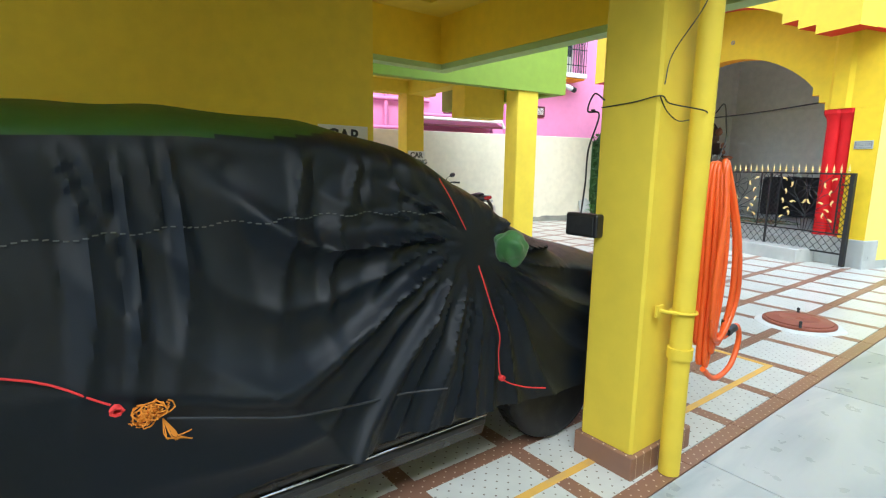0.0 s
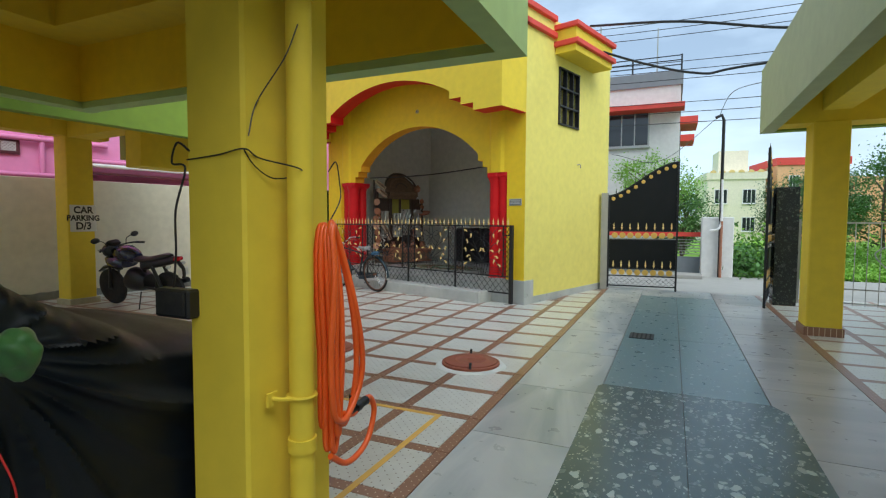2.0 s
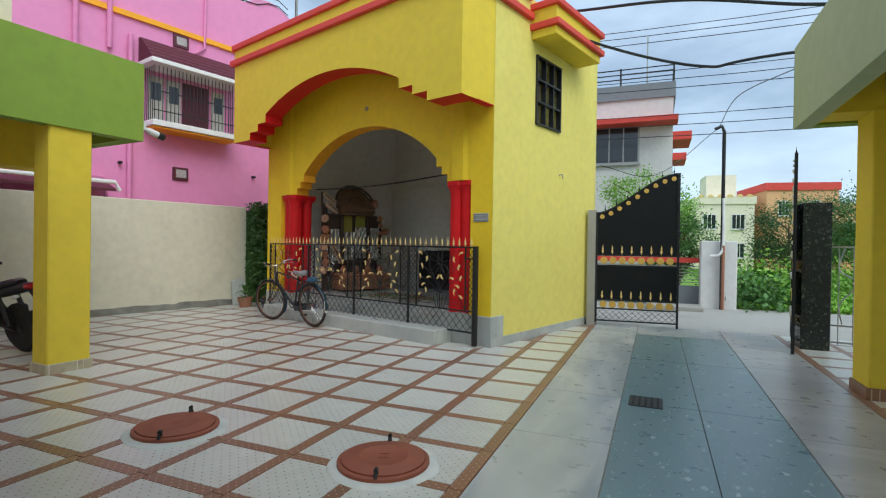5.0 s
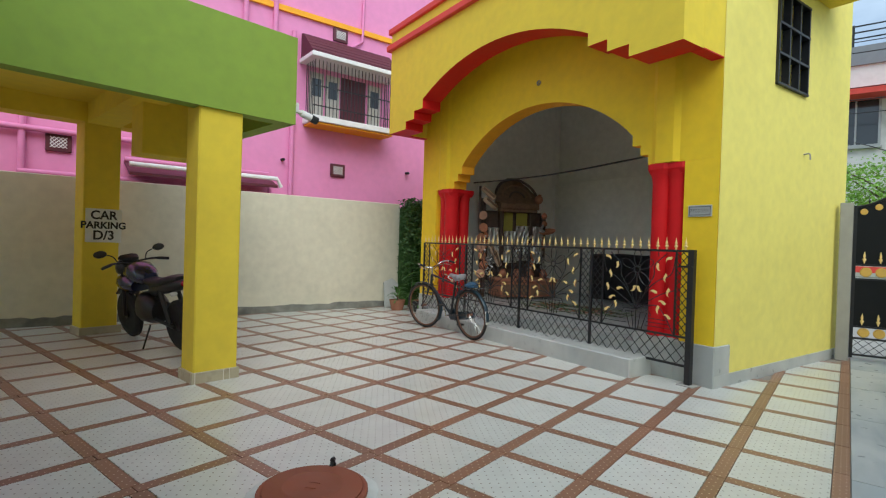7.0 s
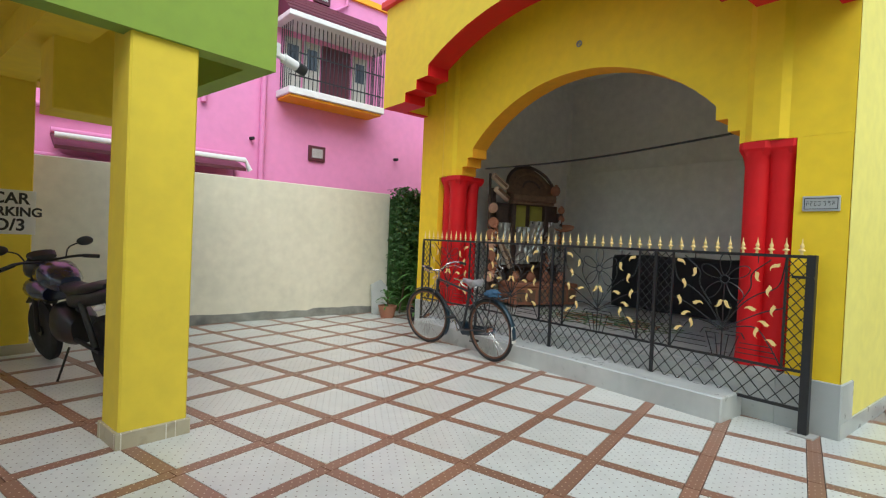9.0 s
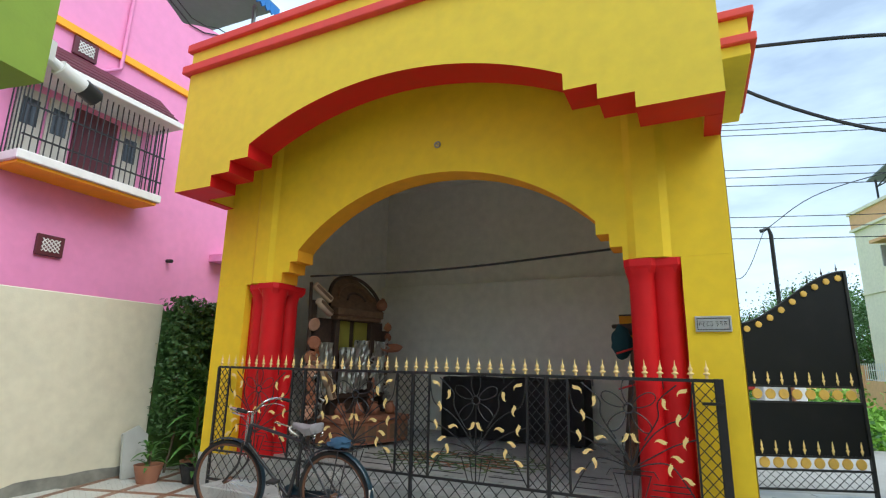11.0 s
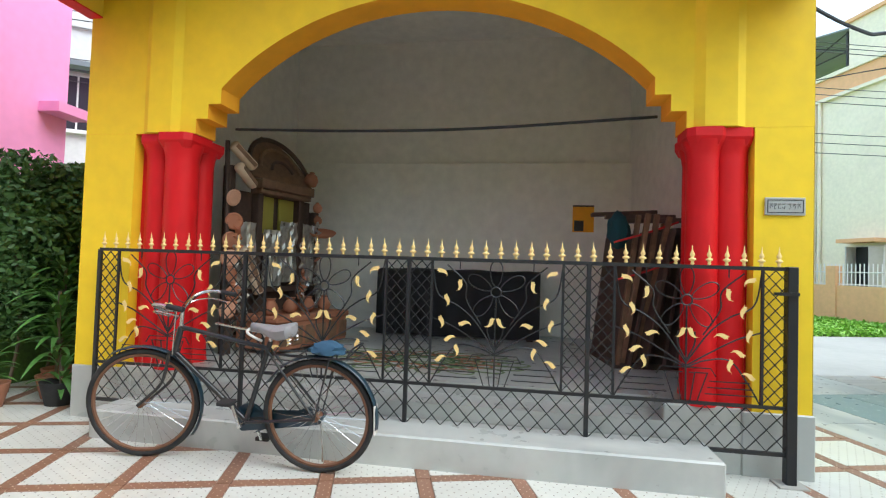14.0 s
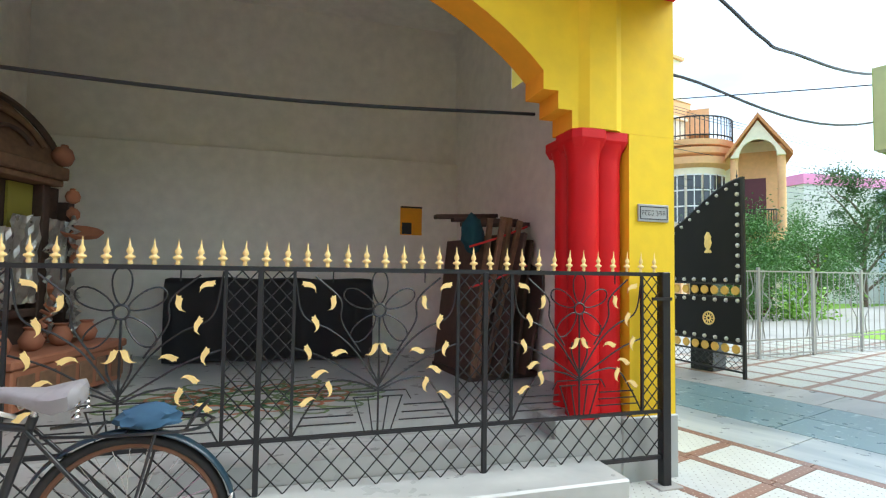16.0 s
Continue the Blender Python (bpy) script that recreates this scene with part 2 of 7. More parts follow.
GRANITE_BLACK = chipped("black_granite", (0.014, 0.018, 0.018), (0.10, 0.13, 0.10), scale=22, share=0.5, stretch=(1, 1, 1))
TILE = dotted("speckled_white_tile", (0.60, 0.60, 0.55), (0.20, 0.16, 0.12), 0.050, 0.0068, rough=0.32, stain=0.35, stain_color=(0.46, 0.44, 0.38),
              stain_scale=1.2, spread=0.05, bump=0.05, coat=0.1)
STRIP = dotted("brown_dotted_tile", (0.26, 0.135, 0.085), (0.62, 0.48, 0.36), 0.042, 0.0062, rough=0.35, stain=0.3, spread=0.10, bump=0.05)
SKIRT = dotted("speckled_skirting_tile", (0.46, 0.40, 0.27), (0.70, 0.66, 0.55), 0.040, 0.006, rough=0.45, stain=0.6, stain_color=(0.22, 0.13, 0.08), stain_scale=9)
YELLOW_LINE = material("worn_yellow_line", (0.72, 0.42, 0.08), 0.7, stain=0.6, stain_color=(0.5, 0.36, 0.2), stain_scale=12)
GROUT = material("grout", (0.30, 0.26, 0.22), 0.9)


# ---- building blocks ----
def finish(name, bm, mat, parent=None, label="", smooth=False, at=None):
    me = bpy.data.meshes.new(name)
    bm.normal_update()
    bm.to_mesh(me)
    bm.free()
    for m in (mat if isinstance(mat, (list, tuple)) else (mat,)):
        me.materials.append(m)
    if smooth:
        me.polygons.foreach_set("use_smooth", [True] * len(me.polygons))
        me.set_sharp_from_angle(angle=radians(50))
    ob = new(name, me)
    if parent is not None:
        ob.parent = parent
    if at is not None:
        ob.matrix_basis = at
    if label:
        ob["label"] = label
    return ob


def part(name, bm, mat, parent, label="", smooth=False, at=None):
    return finish(name, bm, mat, parent, label, smooth, at)


def share(name, me, parent, m):
    """One more piece on the same mesh data."""
    ob = new(name, me)
    ob.parent = parent
    ob.matrix_basis = m
    return ob


def thing(name, m, label, category, group="", kind=""):
    ob = new(name)
    ob.empty_display_size = 0.1
    ob.matrix_basis = m
    return tagged(ob, label, category, group, kind)


def structure(name, bm, mat, label="", category="", smooth=False, at=None):
    return tagged(finish(name, bm, mat, None, "", smooth, at), label, category, "", "structure")


def box(bm, x0, x1, y0, y1, z0, z1, mi=0, bevel=0.0):
    vs = [bm.verts.new((x, y, z)) for z in (z0, z1) for x, y in ((x0, y0), (x1, y0), (x1, y1), (x0, y1))]
    fs = [bm.faces.new([vs[i] for i in f]) for f in ((3, 2, 1, 0), (4, 5, 6, 7), (0, 1, 5, 4), (1, 2, 6, 5), (2, 3, 7, 6), (3, 0, 4, 7))]
    for f in fs:
        f.material_index = mi
    if bevel:
        es = list({e for f in fs for e in f.edges})
        bmesh.ops.bevel(bm, geom=es, offset=bevel, segments=1, affect="EDGES", material=-1)
    return vs


def bm_box(*a, **k):
    bm = bmesh.new()
    box(bm, *a, **k)
    return bm


def prism(bm, pts, axis, a, b, mi=0):
    """Extrudes a polygon along an axis. pts are in the other two axes, in x, y, z order."""
    def place(p, w):
        return {"x": (w, p[0], p[1]), "y": (p[0], w, p[1]), "z": (p[0], p[1], w)}[axis]
    va, vb = [bm.verts.new(place(p, a)) for p in pts], [bm.verts.new(place(p, b)) for p in pts]
    n = len(pts)
    fs = [bm.faces.new(va), bm.faces.new(vb[::-1])]
    fs += [bm.faces.new((va[i], vb[i], vb[(i + 1) % n], va[(i + 1) % n])) for i in range(n)]
    for f in fs:
        f.material_index = mi
    bmesh.ops.recalc_face_normals(bm, faces=fs)
    return fs


def tube(bm, pts, r, sides=8, mi=0, closed=False, cap=True):
    """A round bar along points; r may be one radius or one for each point."""
    pts = [Vector(p) for p in pts]
    n = len(pts)
    rs = r if isinstance(r, (list, tuple)) else [r] * n
    rings, up = [], None
    for i, p in enumerate(pts):
        if closed:
            d = pts[(i + 1) % n] - pts[i - 1]
        else:
            d = pts[min(i + 1, n - 1)] - pts[max(i - 1, 0)]
        d.normalize()
        if up is None:
            up = d.orthogonal().normalized()
        up = (up - d * up.dot(d))
        if up.length < 1e-6:
            up = d.orthogonal()
        up.normalize()
        side = d.cross(up)
        rings.append([bm.verts.new(p + (up * math.cos(k * math.tau / sides) + side * math.sin(k * math.tau / sides)) * rs[i]) for k in range(sides)])
    for i in range(n if closed else n - 1):
        a, b = rings[i], rings[(i + 1) % n]
        for k in range(sides):
            f = bm.faces.new((a[k], a[(k + 1) % sides], b[(k + 1) % sides], b[k]))
            f.material_index = mi
    if cap and not closed:
        bm.faces.new(rings[0][::-1]).material_index = mi
        bm.faces.new(rings[-1]).material_index = mi
    return bm


def lathe(bm, profile, sides=16, mi=0, m=None, scale_y=1.0):
    """Turns (radius, height) pairs round z."""
    m = m or Matrix()
    rings = []
    for r, z in profile:
        rings.append([bm.verts.new(m @ Vector((r * math.cos(k * math.tau / sides), scale_y * r * math.sin(k * math.tau / sides), z))) for k in range(sides)])
    for a, b in zip(rings, rings[1:]):
        for k in range(sides):
            f = bm.faces.new((a[k], a[(k + 1) % sides], b[(k + 1) % sides], b[k]))
            f.material_index = mi
    bm.faces.new(rings[0][::-1]).material_index = mi
    bm.faces.new(rings[-1]).material_index = mi
    return bm


def arc(cx, cz, r, a0, a1, n, ry=None):
    return [(cx + r * math.cos(radians(a0 + (a1 - a0) * i / n)), cz + (ry or r) * math.sin(radians(a0 + (a1 - a0) * i / n))) for i in range(n + 1)]


def ring_pts(c, r, n, plane="xz"):
    out_pts = []
    for i in range(n):
        a = i * math.tau / n
        p = (r * math.cos(a), r * math.sin(a))
        out_pts.append((c[0] + p[0], c[1], c[2] + p[1]) if plane == "xz" else (c[0] + p[0], c[1] + p[1], c[2]))
    return out_pts


def text_mesh(body, size, mat, parent, m, label="", name="lettering", depth=0.002, align="CENTER", bold=0.0):
    cu = bpy.data.curves.new(name, "FONT")
    cu.body, cu.size, cu.extrude, cu.align_x, cu.align_y, cu.offset = body, size, depth, align, "CENTER", bold
    tmp = bpy.data.objects.new(name, cu)
    scene.collection.objects.link(tmp)
    me = bpy.data.meshes.new_from_object(tmp.evaluated_get(bpy.context.evaluated_depsgraph_get()))
    bpy.data.objects.remove(tmp)
    bpy.data.curves.remove(cu)
    me.materials.clear()
    me.materials.append(mat)
    ob = new(name, me)
    ob.parent = parent
    ob.matrix_basis = m
    if label:
        ob["label"] = label
    return ob


# ---- ground ----
bm = bmesh.new()
bmesh.ops.create_grid(bm, x_segments=60, y_segments=60, size=600)
for v in bm.verts:
    v.co.z = -0.09
structure("ground", bm, GRASS_SOIL, "flat grassy ground reaching to the horizon", "ground")
structure("road", bm_box(11.95, 16.2, -60, 40, -0.3, -0.045), ROAD, "pale worn concrete lane outside the gate", "road")
structure("floor", bm_box(-7.0, 11.95, -9.0, 10.6, -0.25, -0.012), GROUT, "compound floor slab under the tiles", "floor")

# ---- main block over the parked car ----
structure("column_1", bm_box(1.735, 2.205, 1.085, 1.36, -0.01, 3.1, bevel=0.012), YELLOW, "yellow painted square concrete column", "column")
structure("baseboard_1", bm_box(1.715, 2.225, 1.065, 1.38, -0.01, 0.11, bevel=0.006), STRIP, "brown speckled tile skirting round a column", "skirting")
structure("wall_parking", bm_box(-3.6, 2.08, 3.98, 4.25, -0.01, 3.3), YELLOW, "plain yellow painted wall behind the covered car", "wall")
structure("wall_west", bm_box(-7.2, -7.0, -9.0, 12.9, -0.3, 2.1), CREAM, "plain cream boundary wall behind the parking", "wall")
bm = bmesh.new()
for a in ((-3.6, 3.68, 0.63, 0.79), (-3.6, 3.70, 4.93, 5.09)):
    box(bm, a[0], a[1], a[2], a[3], 2.47, 3.45)
box(bm, 3.52, 3.68, 0.79, 4.93, 2.47, 3.45)
structure("beam_fascia", bm, MINT, "pale green downstand beam round the roof edge", "beam")
bm = bmesh.new()
box(bm, -3.6, 3.518, 0.794, 1.35, 3.04, 3.4)
box(bm, -3.6, 3.518, 4.55, 4.926, 3.04, 3.4)
box(bm, 3.10, 3.516, 1.35, 4.55, 3.04, 3.4)
box(bm, 1.74, 2.10, 1.35, 3.98, 2.95, 3.4)
box(bm, -2.2, -1.85, 1.35, 3.98, 2.95, 3.4)
structure("beam_inner", bm, YELLOW, "yellow painted concrete ceiling beams", "beam")
bm = bmesh.new()
box(bm, -3.6, 3.514, 0.796, 4.924, 3.36, 3.5)
structure("ceiling", bm, YELLOW, "yellow painted parking ceiling", "ceiling")
bm = bmesh.new()
box(bm, 3.500, 3.5195, 0.80, 4.92, 2.53, 3.04)
box(bm, -3.6, 3.50, 4.912, 4.9295, 2.53, 3.04)
box(bm, -3.6, 3.50, 0.7905, 0.808, 2.53, 3.04)
structure("trim_fascia_inner", bm, DEEP_YELLOW, "yellow inner face of the roof edge beam", "beam")
structure("wall_upper_main", bm_box(-3.6, 3.3, 1.0, 5.0, 3.5, 4.6), CREAM, "cream upper storey wall above the parking", "wall")

# ---- north block with its green fascia, turned a little ----
NB = pose(6.40, 5.47, 0, 0, 0, -5.5)
bm = bmesh.new()
box(bm, -8.0, 0.0, 0.0, 0.16, 2.50, 3.38)
box(bm, -0.16, 0.0, 0.16, 3.5, 2.50, 3.38)
structure("beam_fascia_north", bm, GREEN, "moss green painted fascia beam of the north block", "beam", at=NB)
bm = bmesh.new()
box(bm, -9.0, -0.165, 0.165, 3.5, 3.0, 3.3)
structure("ceiling_north", bm, YELLOW, "yellow painted soffit of the north block", "ceiling", at=NB)
bm = bmesh.new()
box(bm, -1.16, -0.80, 0.34, 3.148, 2.74, 3.02)
box(bm, -9.0, -0.52, 3.15, 3.46, 2.76, 3.02)
structure("beam_north", bm, YELLOW, "yellow painted beams under the north block", "beam", at=NB)
structure("beam_bracket", bm_box(-1.02, -0.165, 1.35, 1.75, 2.20, 3.02, bevel=0.008), YELLOW, "deep yellow concrete beam end behind a column", "beam", at=NB)
structure("column_2", bm_box(-0.93, -0.53, 0.03, 0.33, -0.01, 3.0, bevel=0.012), YELLOW, "yellow painted square concrete column", "column", at=NB)
structure("baseboard_2", bm_box(-0.948, -0.512, 0.012, 0.348, -0.01, 0.10, bevel=0.006), SKIRT, "brown speckled tile skirting round a column", "skirting", at=NB)
structure("column_3", bm_box(5.52, 5.94, 8.72, 9.05, -0.01, 2.80, bevel=0.012), YELLOW, "yellow painted square concrete column", "column")
structure("baseboard_3", bm_box(5.50, 5.99, 8.70, 9.07, -0.01, 0.10, bevel=0.006), SKIRT, "brown speckled tile skirting round a column", "skirting")
structure("wall_upper_north", bm_box(-9.0, -0.9, 0.9, 3.2, 3.3, 4.3), CREAM, "cream upper storey wall of the north block", "wall", at=NB)

# ---- south block on the other side of the drive ----
bm = bmesh.new()
box(bm, -7.0, 8.717, -1.48, -1.32, 2.64, 3.5)
structure("beam_fascia_south", bm, SAGE, "faded sage green fascia beam of the south block", "beam")
structure("beam_fascia_south_end", bm_box(8.56, 8.72, -6.5, -1.483, 2.64, 3.5), GREEN, "green painted end fascia of the south block", "beam")
structure("beam_fascia_south_tip", bm_box(8.7175, 8.724, -1.482, -1.318, 2.638, 3.502), GREEN, "green painted fascia end", "beam")
south_pipe = thing("drain_pipe", pose(4.62, -1.70, 0), "yellow painted rain pipe beside the south column", "pipe")
bm = bmesh.new()
lathe(bm, [(0.048, 0.0), (0.048, 2.98)], 18)
lathe(bm, [(0.058, 1.50), (0.058, 1.60)], 18)
part("pipe", bm, YELLOW, south_pipe, smooth=True)
structure("ceiling_south", bm_box(-7.0, 8.555, -6.5, -1.485, 3.1, 3.4), YELLOW, "yellow painted soffit of the south block", "ceiling")
bm = bmesh.new()
box(bm, -7.0, 8.15, -2.20, -1.9, 2.80, 3.12)
box(bm, 8.15, 8.553, -6.4, -1.488, 2.66, 3.12)
box(bm, 4.2, 4.6, -6.4, -1.9, 2.80, 3.12)
structure("beam_south", bm, YELLOW, "yellow painted beams under the south block", "beam")
structure("column_4", bm_box(8.13, 8.55, -2.20, -1.82, -0.01, 2.67, bevel=0.012), YELLOW, "yellow painted square concrete column", "column")
structure("baseboard_4", bm_box(8.11, 8.57, -2.22, -1.80, -0.01, 0.11, bevel=0.006), STRIP, "brown speckled tile skirting round a column", "skirting")
structure("column_5", bm_box(4.15, 4.60, -2.25, -1.86, -0.01, 2.81, bevel=0.012), YELLOW, "yellow painted square concrete column", "column")
structure("wall_upper_south", bm_box(-7.0, 8.0, -6.5, -2.0, 3.5, 4.6), CREAM, "cream upper storey wall of the south block", "wall")
structure("wall_south", bm_box(-7.0, 6.0, -9.0, -8.8, -0.01, 3.4), YELLOW, "plain yellow wall closing the south parking", "wall")

# ---- boundary wall to the north ----
WN = pose(3.0, 10.40, 0, 0, 0, -13.6)
bm = bmesh.new()
box(bm, -10.5, 8.35, 0, 0.22, -0.1, 2.13, bevel=0.01)
structure("wall_north", bm, CREAM, "weathered cream plastered boundary wall", "wall", at=WN)
bm = bmesh.new()
edge_rng = random.Random(8)
edge = [(-10.5 + 0.12 * i, 0.125 + 0.035 * noise.noise((i * 0.31, 0.0, 4.0)) + edge_rng.uniform(-0.012, 0.012)) for i in range(158)]
prism(bm, [(-10.5, -0.02)] + edge + [(edge[-1][0], -0.02)], "y", -0.012, 0.0)
structure("baseboard_north", bm, DAMP, "damp stained grey band along the wall foot", "skirting", at=WN)

# ---- pavilion: x to the right along its front, y inwards ----
PAV = pose(8.82, 2.015, 0, 0, 0, -106.7)
W, OH, ZT = 5.38, 0.72, 4.72
pav = thing("pavilion", PAV, "yellow and red open shrine pavilion with arched front", "pavilion")


def arch_line(x0, x1, steps, z_spring, z_apex, oval=0.0, n=28):
    """Stepped corbels on either side and a flattened arc between, from left to right."""
    lft, rgt = [], []
    for dx, z in steps:
        lft.append((x0 + dx, z))
        rgt.append((x1 - dx, z))
    a, b = lft[-1][0], rgt[-1][0]
    mid, half = (a + b) / 2, (b - a) / 2
    rise = z_apex - z_spring
    rad = (half * half + rise * rise) / (2 * rise)
    cz = z_apex - rad
    th = math.asin(half / rad)
    mid_pts = []
    for i in range(1, n):
        x = rad * math.sin(-th + 2 * th * i / n)
        flat, full = cz + math.sqrt(rad * rad - x * x), z_spring + rise * math.sqrt(max(0, 1 - (x / half) ** 2))
        mid_pts.append((mid + x, flat * (1 - oval) + full * oval))
    return lft + mid_pts + rgt[::-1]


def band_wall(bm, curve, x0, x1, top, y0, y1, mi_face=0, mi_under=1):
    """A wall between y0 and y1 whose lower edge is the curve and whose top is level."""
    cols = [(x0, curve[0][1])] + curve + [(x1, curve[-1][1])]
    for (xa, za), (xb, zb) in zip(cols, cols[1:]):
        if abs(xb - xa) > 1e-6:
            for y, flip in ((y0, False), (y1, True)):
                q = [bm.verts.new((xa, y, za)), bm.verts.new((xb, y, zb)), bm.verts.new((xb, y, top)), bm.verts.new((xa, y, top))]
                bm.faces.new(q[::-1] if flip else q).material_index = mi_face
            q = [bm.verts.new((xa, y0, top)), bm.verts.new((xb, y0, top)), bm.verts.new((xb, y1, top)), bm.verts.new((xa, y1, top))]
            bm.faces.new(q).material_index = mi_face
        q = [bm.verts.new((xa, y0, za)), bm.verts.new((xa, y1, za)), bm.verts.new((xb, y1, zb)), bm.verts.new((xb, y0, zb))]
        bm.faces.new(q).material_index = mi_under
    for x in (x0, x1):
        z = cols[0][1] if x == x0 else cols[-1][1]
        q = [bm.verts.new((x, y0, z)), bm.verts.new((x, y0, top)), bm.verts.new((x, y1, top)), bm.verts.new((x, y1, z))]
        bm.faces.new(q if x == x0 else q[::-1]).material_index = mi_face
    bmesh.ops.remove_doubles(bm, verts=bm.verts, dist=1e-5)


# front wall with the inner arch
ARCH = arch_line(-4.405, -0.785, [(0.0, 2.265), (0.0, 2.380), (0.100, 2.380), (0.100, 2.495), (0.205, 2.495), (0.205, 2.615)], 2.615, 3.28, oval=0.04)
bm = bmesh.new()
band_wall(bm, ARCH, -W, -0.226, ZT - 0.3, 0.0, 0.26)
box(bm, -0.226, -0.0045, 0.0, 0.098, 2.265, ZT - 0.3)
part("front_wall", bm, (DEEP_YELLOW, ORANGE), pav, "yellow front wall with an orange edged arch")
bm = bmesh.new()
box(bm, -0.36, -0.224, 0.0004, 0.24, 0.40, 2.264)
part("pier", bm, DEEP_YELLOW, pav)
bm = bmesh.new()
box(bm, -0.224, -0.006, 0.0004, 0.10, 0.40, 2.264)
part("pier", bm, DEEP_YELLOW, pav)
bm = bmesh.new()
box(bm, -W, -4.93, 0.0004, 0.24, 0.40, 2.264)
part("pier", bm, DEEP_YELLOW, pav)
bm = bmesh.new()
box(bm, -4.93, -4.60, 0.10, 0.46, 0.40, 2.264)
part("pier", bm, RED, pav)
bm = bmesh.new()
box(bm, -0.65, -0.36, 0.10, 0.46, 0.40, 2.264)
part("pier", bm, RED, pav)
# overhanging upper front with its stepped red soffit
UPPER = arch_line(-W - 0.02, 0.0, [(0.56, 3.22), (0.56, 3.345), (0.82, 3.345), (0.82, 3.47), (1.07, 3.47), (1.07, 3.61)], 3.61, 4.01)
bm = bmesh.new()
band_wall(bm, UPPER, -W - 0.02, 0.0, 4.95, -OH, -OH + 0.34)
part("upper_front", bm, (YELLOW, RED), pav, "projecting yellow upper front with red stepped arch soffit")
for x0, x1 in ((-W - 0.02, -W + 0.10), (-0.12, 0.0)):
    bm = bmesh.new()
    box(bm, x0, x1, -OH + 0.341, -0.004, 3.23, 4.95)
    box(bm, x0, x1, -OH + 0.341, -0.004, 3.218, 3.2295, mi=1)
    part("return_wall", bm, (YELLOW, RED), pav)
part("upper_slab", bm_box(-W + 0.101, -0.121, -OH + 0.341, -0.004, 4.40, 4.94), YELLOW, pav)
for z, d in ((4.66, 0.07), (4.95, 0.05)):
    bm = bmesh.new()
    box(bm, -W - 0.02 - d, d, -OH - d, -0.002, z, z + 0.10, bevel=0.01)
    part("cornice_band", bm, RED_TRIM, pav, "red painted cornice band")
# side and back walls
def side_in(y):
    return -0.222 - 0.0898 * (y - 0.244)


WY0, WY1, WZ0, WZ1 = 1.11, 1.88, 3.21, 4.20
bm = bmesh.new()
prism(bm, [(0.0, 0.003), (0.0, WY0), (side_in(WY0), WY0), (-0.222, 0.244), (-0.222, 0.10), (-0.003, 0.10)], "z", -0.01, 5.0)
for z0, z1 in ((-0.01, WZ0), (WZ1, 5.0)):
    prism(bm, [(0.0, WY0), (0.0, WY1), (side_in(WY1), WY1), (side_in(WY0), WY0)], "z", z0, z1)
prism(bm, [(0.0, WY1), (0.0, 3.27), (-0.10, 3.60), (-0.30, 3.60), (-0.50, 3.34), (side_in(WY1), WY1)], "z", -0.01, 5.0)
part("side_wall", bm, PALE_YELLOW, pav, "pale yellow plastered side wall")
bm = bmesh.new()
box(bm, -W, -W + 0.22, 0.242, 3.56, 0.0, 4.9)
part("side_wall", bm, YELLOW, pav)
bm = bmesh.new()
box(bm, -W + 0.2205, -W + 0.228, 0.27, 3.335, 0.40, 4.42)
part("inner_plaster", bm, WHITE_WALL, pav)
for y0, y1, z0, z1 in ((0.27, WY0, 0.40, 4.42), (WY0, WY1, 0.40, WZ0), (WY0, WY1, WZ1, 4.42), (WY1, 3.335, 0.40, 4.42)):
    bm = bmesh.new()
    prism(bm, [(side_in(y0) + 0.001, y0), (side_in(y1) + 0.001, y1), (side_in(y1) - 0.008, y1), (side_in(y0) - 0.008, y0)], "z", z0, z1)
    part("inner_plaster", bm, WHITE_WALL, pav)
bm = bmesh.new()
box(bm, -W + 0.222, -4.94, 0.2605, 0.267, 0.40, 4.42)
part("inner_plaster", bm, WHITE_WALL, pav)
bm = bmesh.new()
box(bm, -0.35, -0.225, 0.2605, 0.267, 0.40, 4.42)
part("inner_plaster", bm, WHITE_WALL, pav)
bm = bmesh.new()
box(bm, -W + 0.222, -0.31, 3.34, 3.56, 0.0, 4.9)
part("back_wall", bm, WHITE_WALL, pav, "dull white washed inner wall")
bm = bmesh.new()
box(bm, -W + 0.222, -0.23, 0.262, 3.338, 4.42, 4.6)
part("roof", bm, WHITE_WALL, pav)
bm = bmesh.new()
box(bm, -W + 0.002, -0.225, 0.305, 3.338, -0.02, 0.40)
part("plinth", bm, MARBLE_WHITE, pav, "raised white marble floor")
part("plinth_front", bm_box(-4.858, -0.422, 0.0, 0.303, -0.02, 0.199), MARBLE_WHITE, pav)
bm = bmesh.new()
box(bm, -4.85, -0.65, -0.40, -0.004, -0.02, 0.20, bevel=0.012)
part("step", bm, MARBLE_WHITE, pav, "long white marble front step")



def curve3(pts, n=8):
    """A smooth line through the points (Catmull-Rom)."""
    P = [Vector(p) for p in pts]
    P = [P[0] * 2 - P[1]] + P + [P[-1] * 2 - P[-2]]
    out_pts = []
    for i in range(1, len(P) - 2):
        for k in range(n):
            t = k / n
            a, b, c, d = P[i - 1], P[i], P[i + 1], P[i + 2]
            out_pts.append(0.5 * ((2 * b) + (c - a) * t + (2 * a - 5 * b + 4 * c - d) * t * t + (3 * b - a - 3 * c + d) * t ** 3))
    return out_pts + [P[-2]]


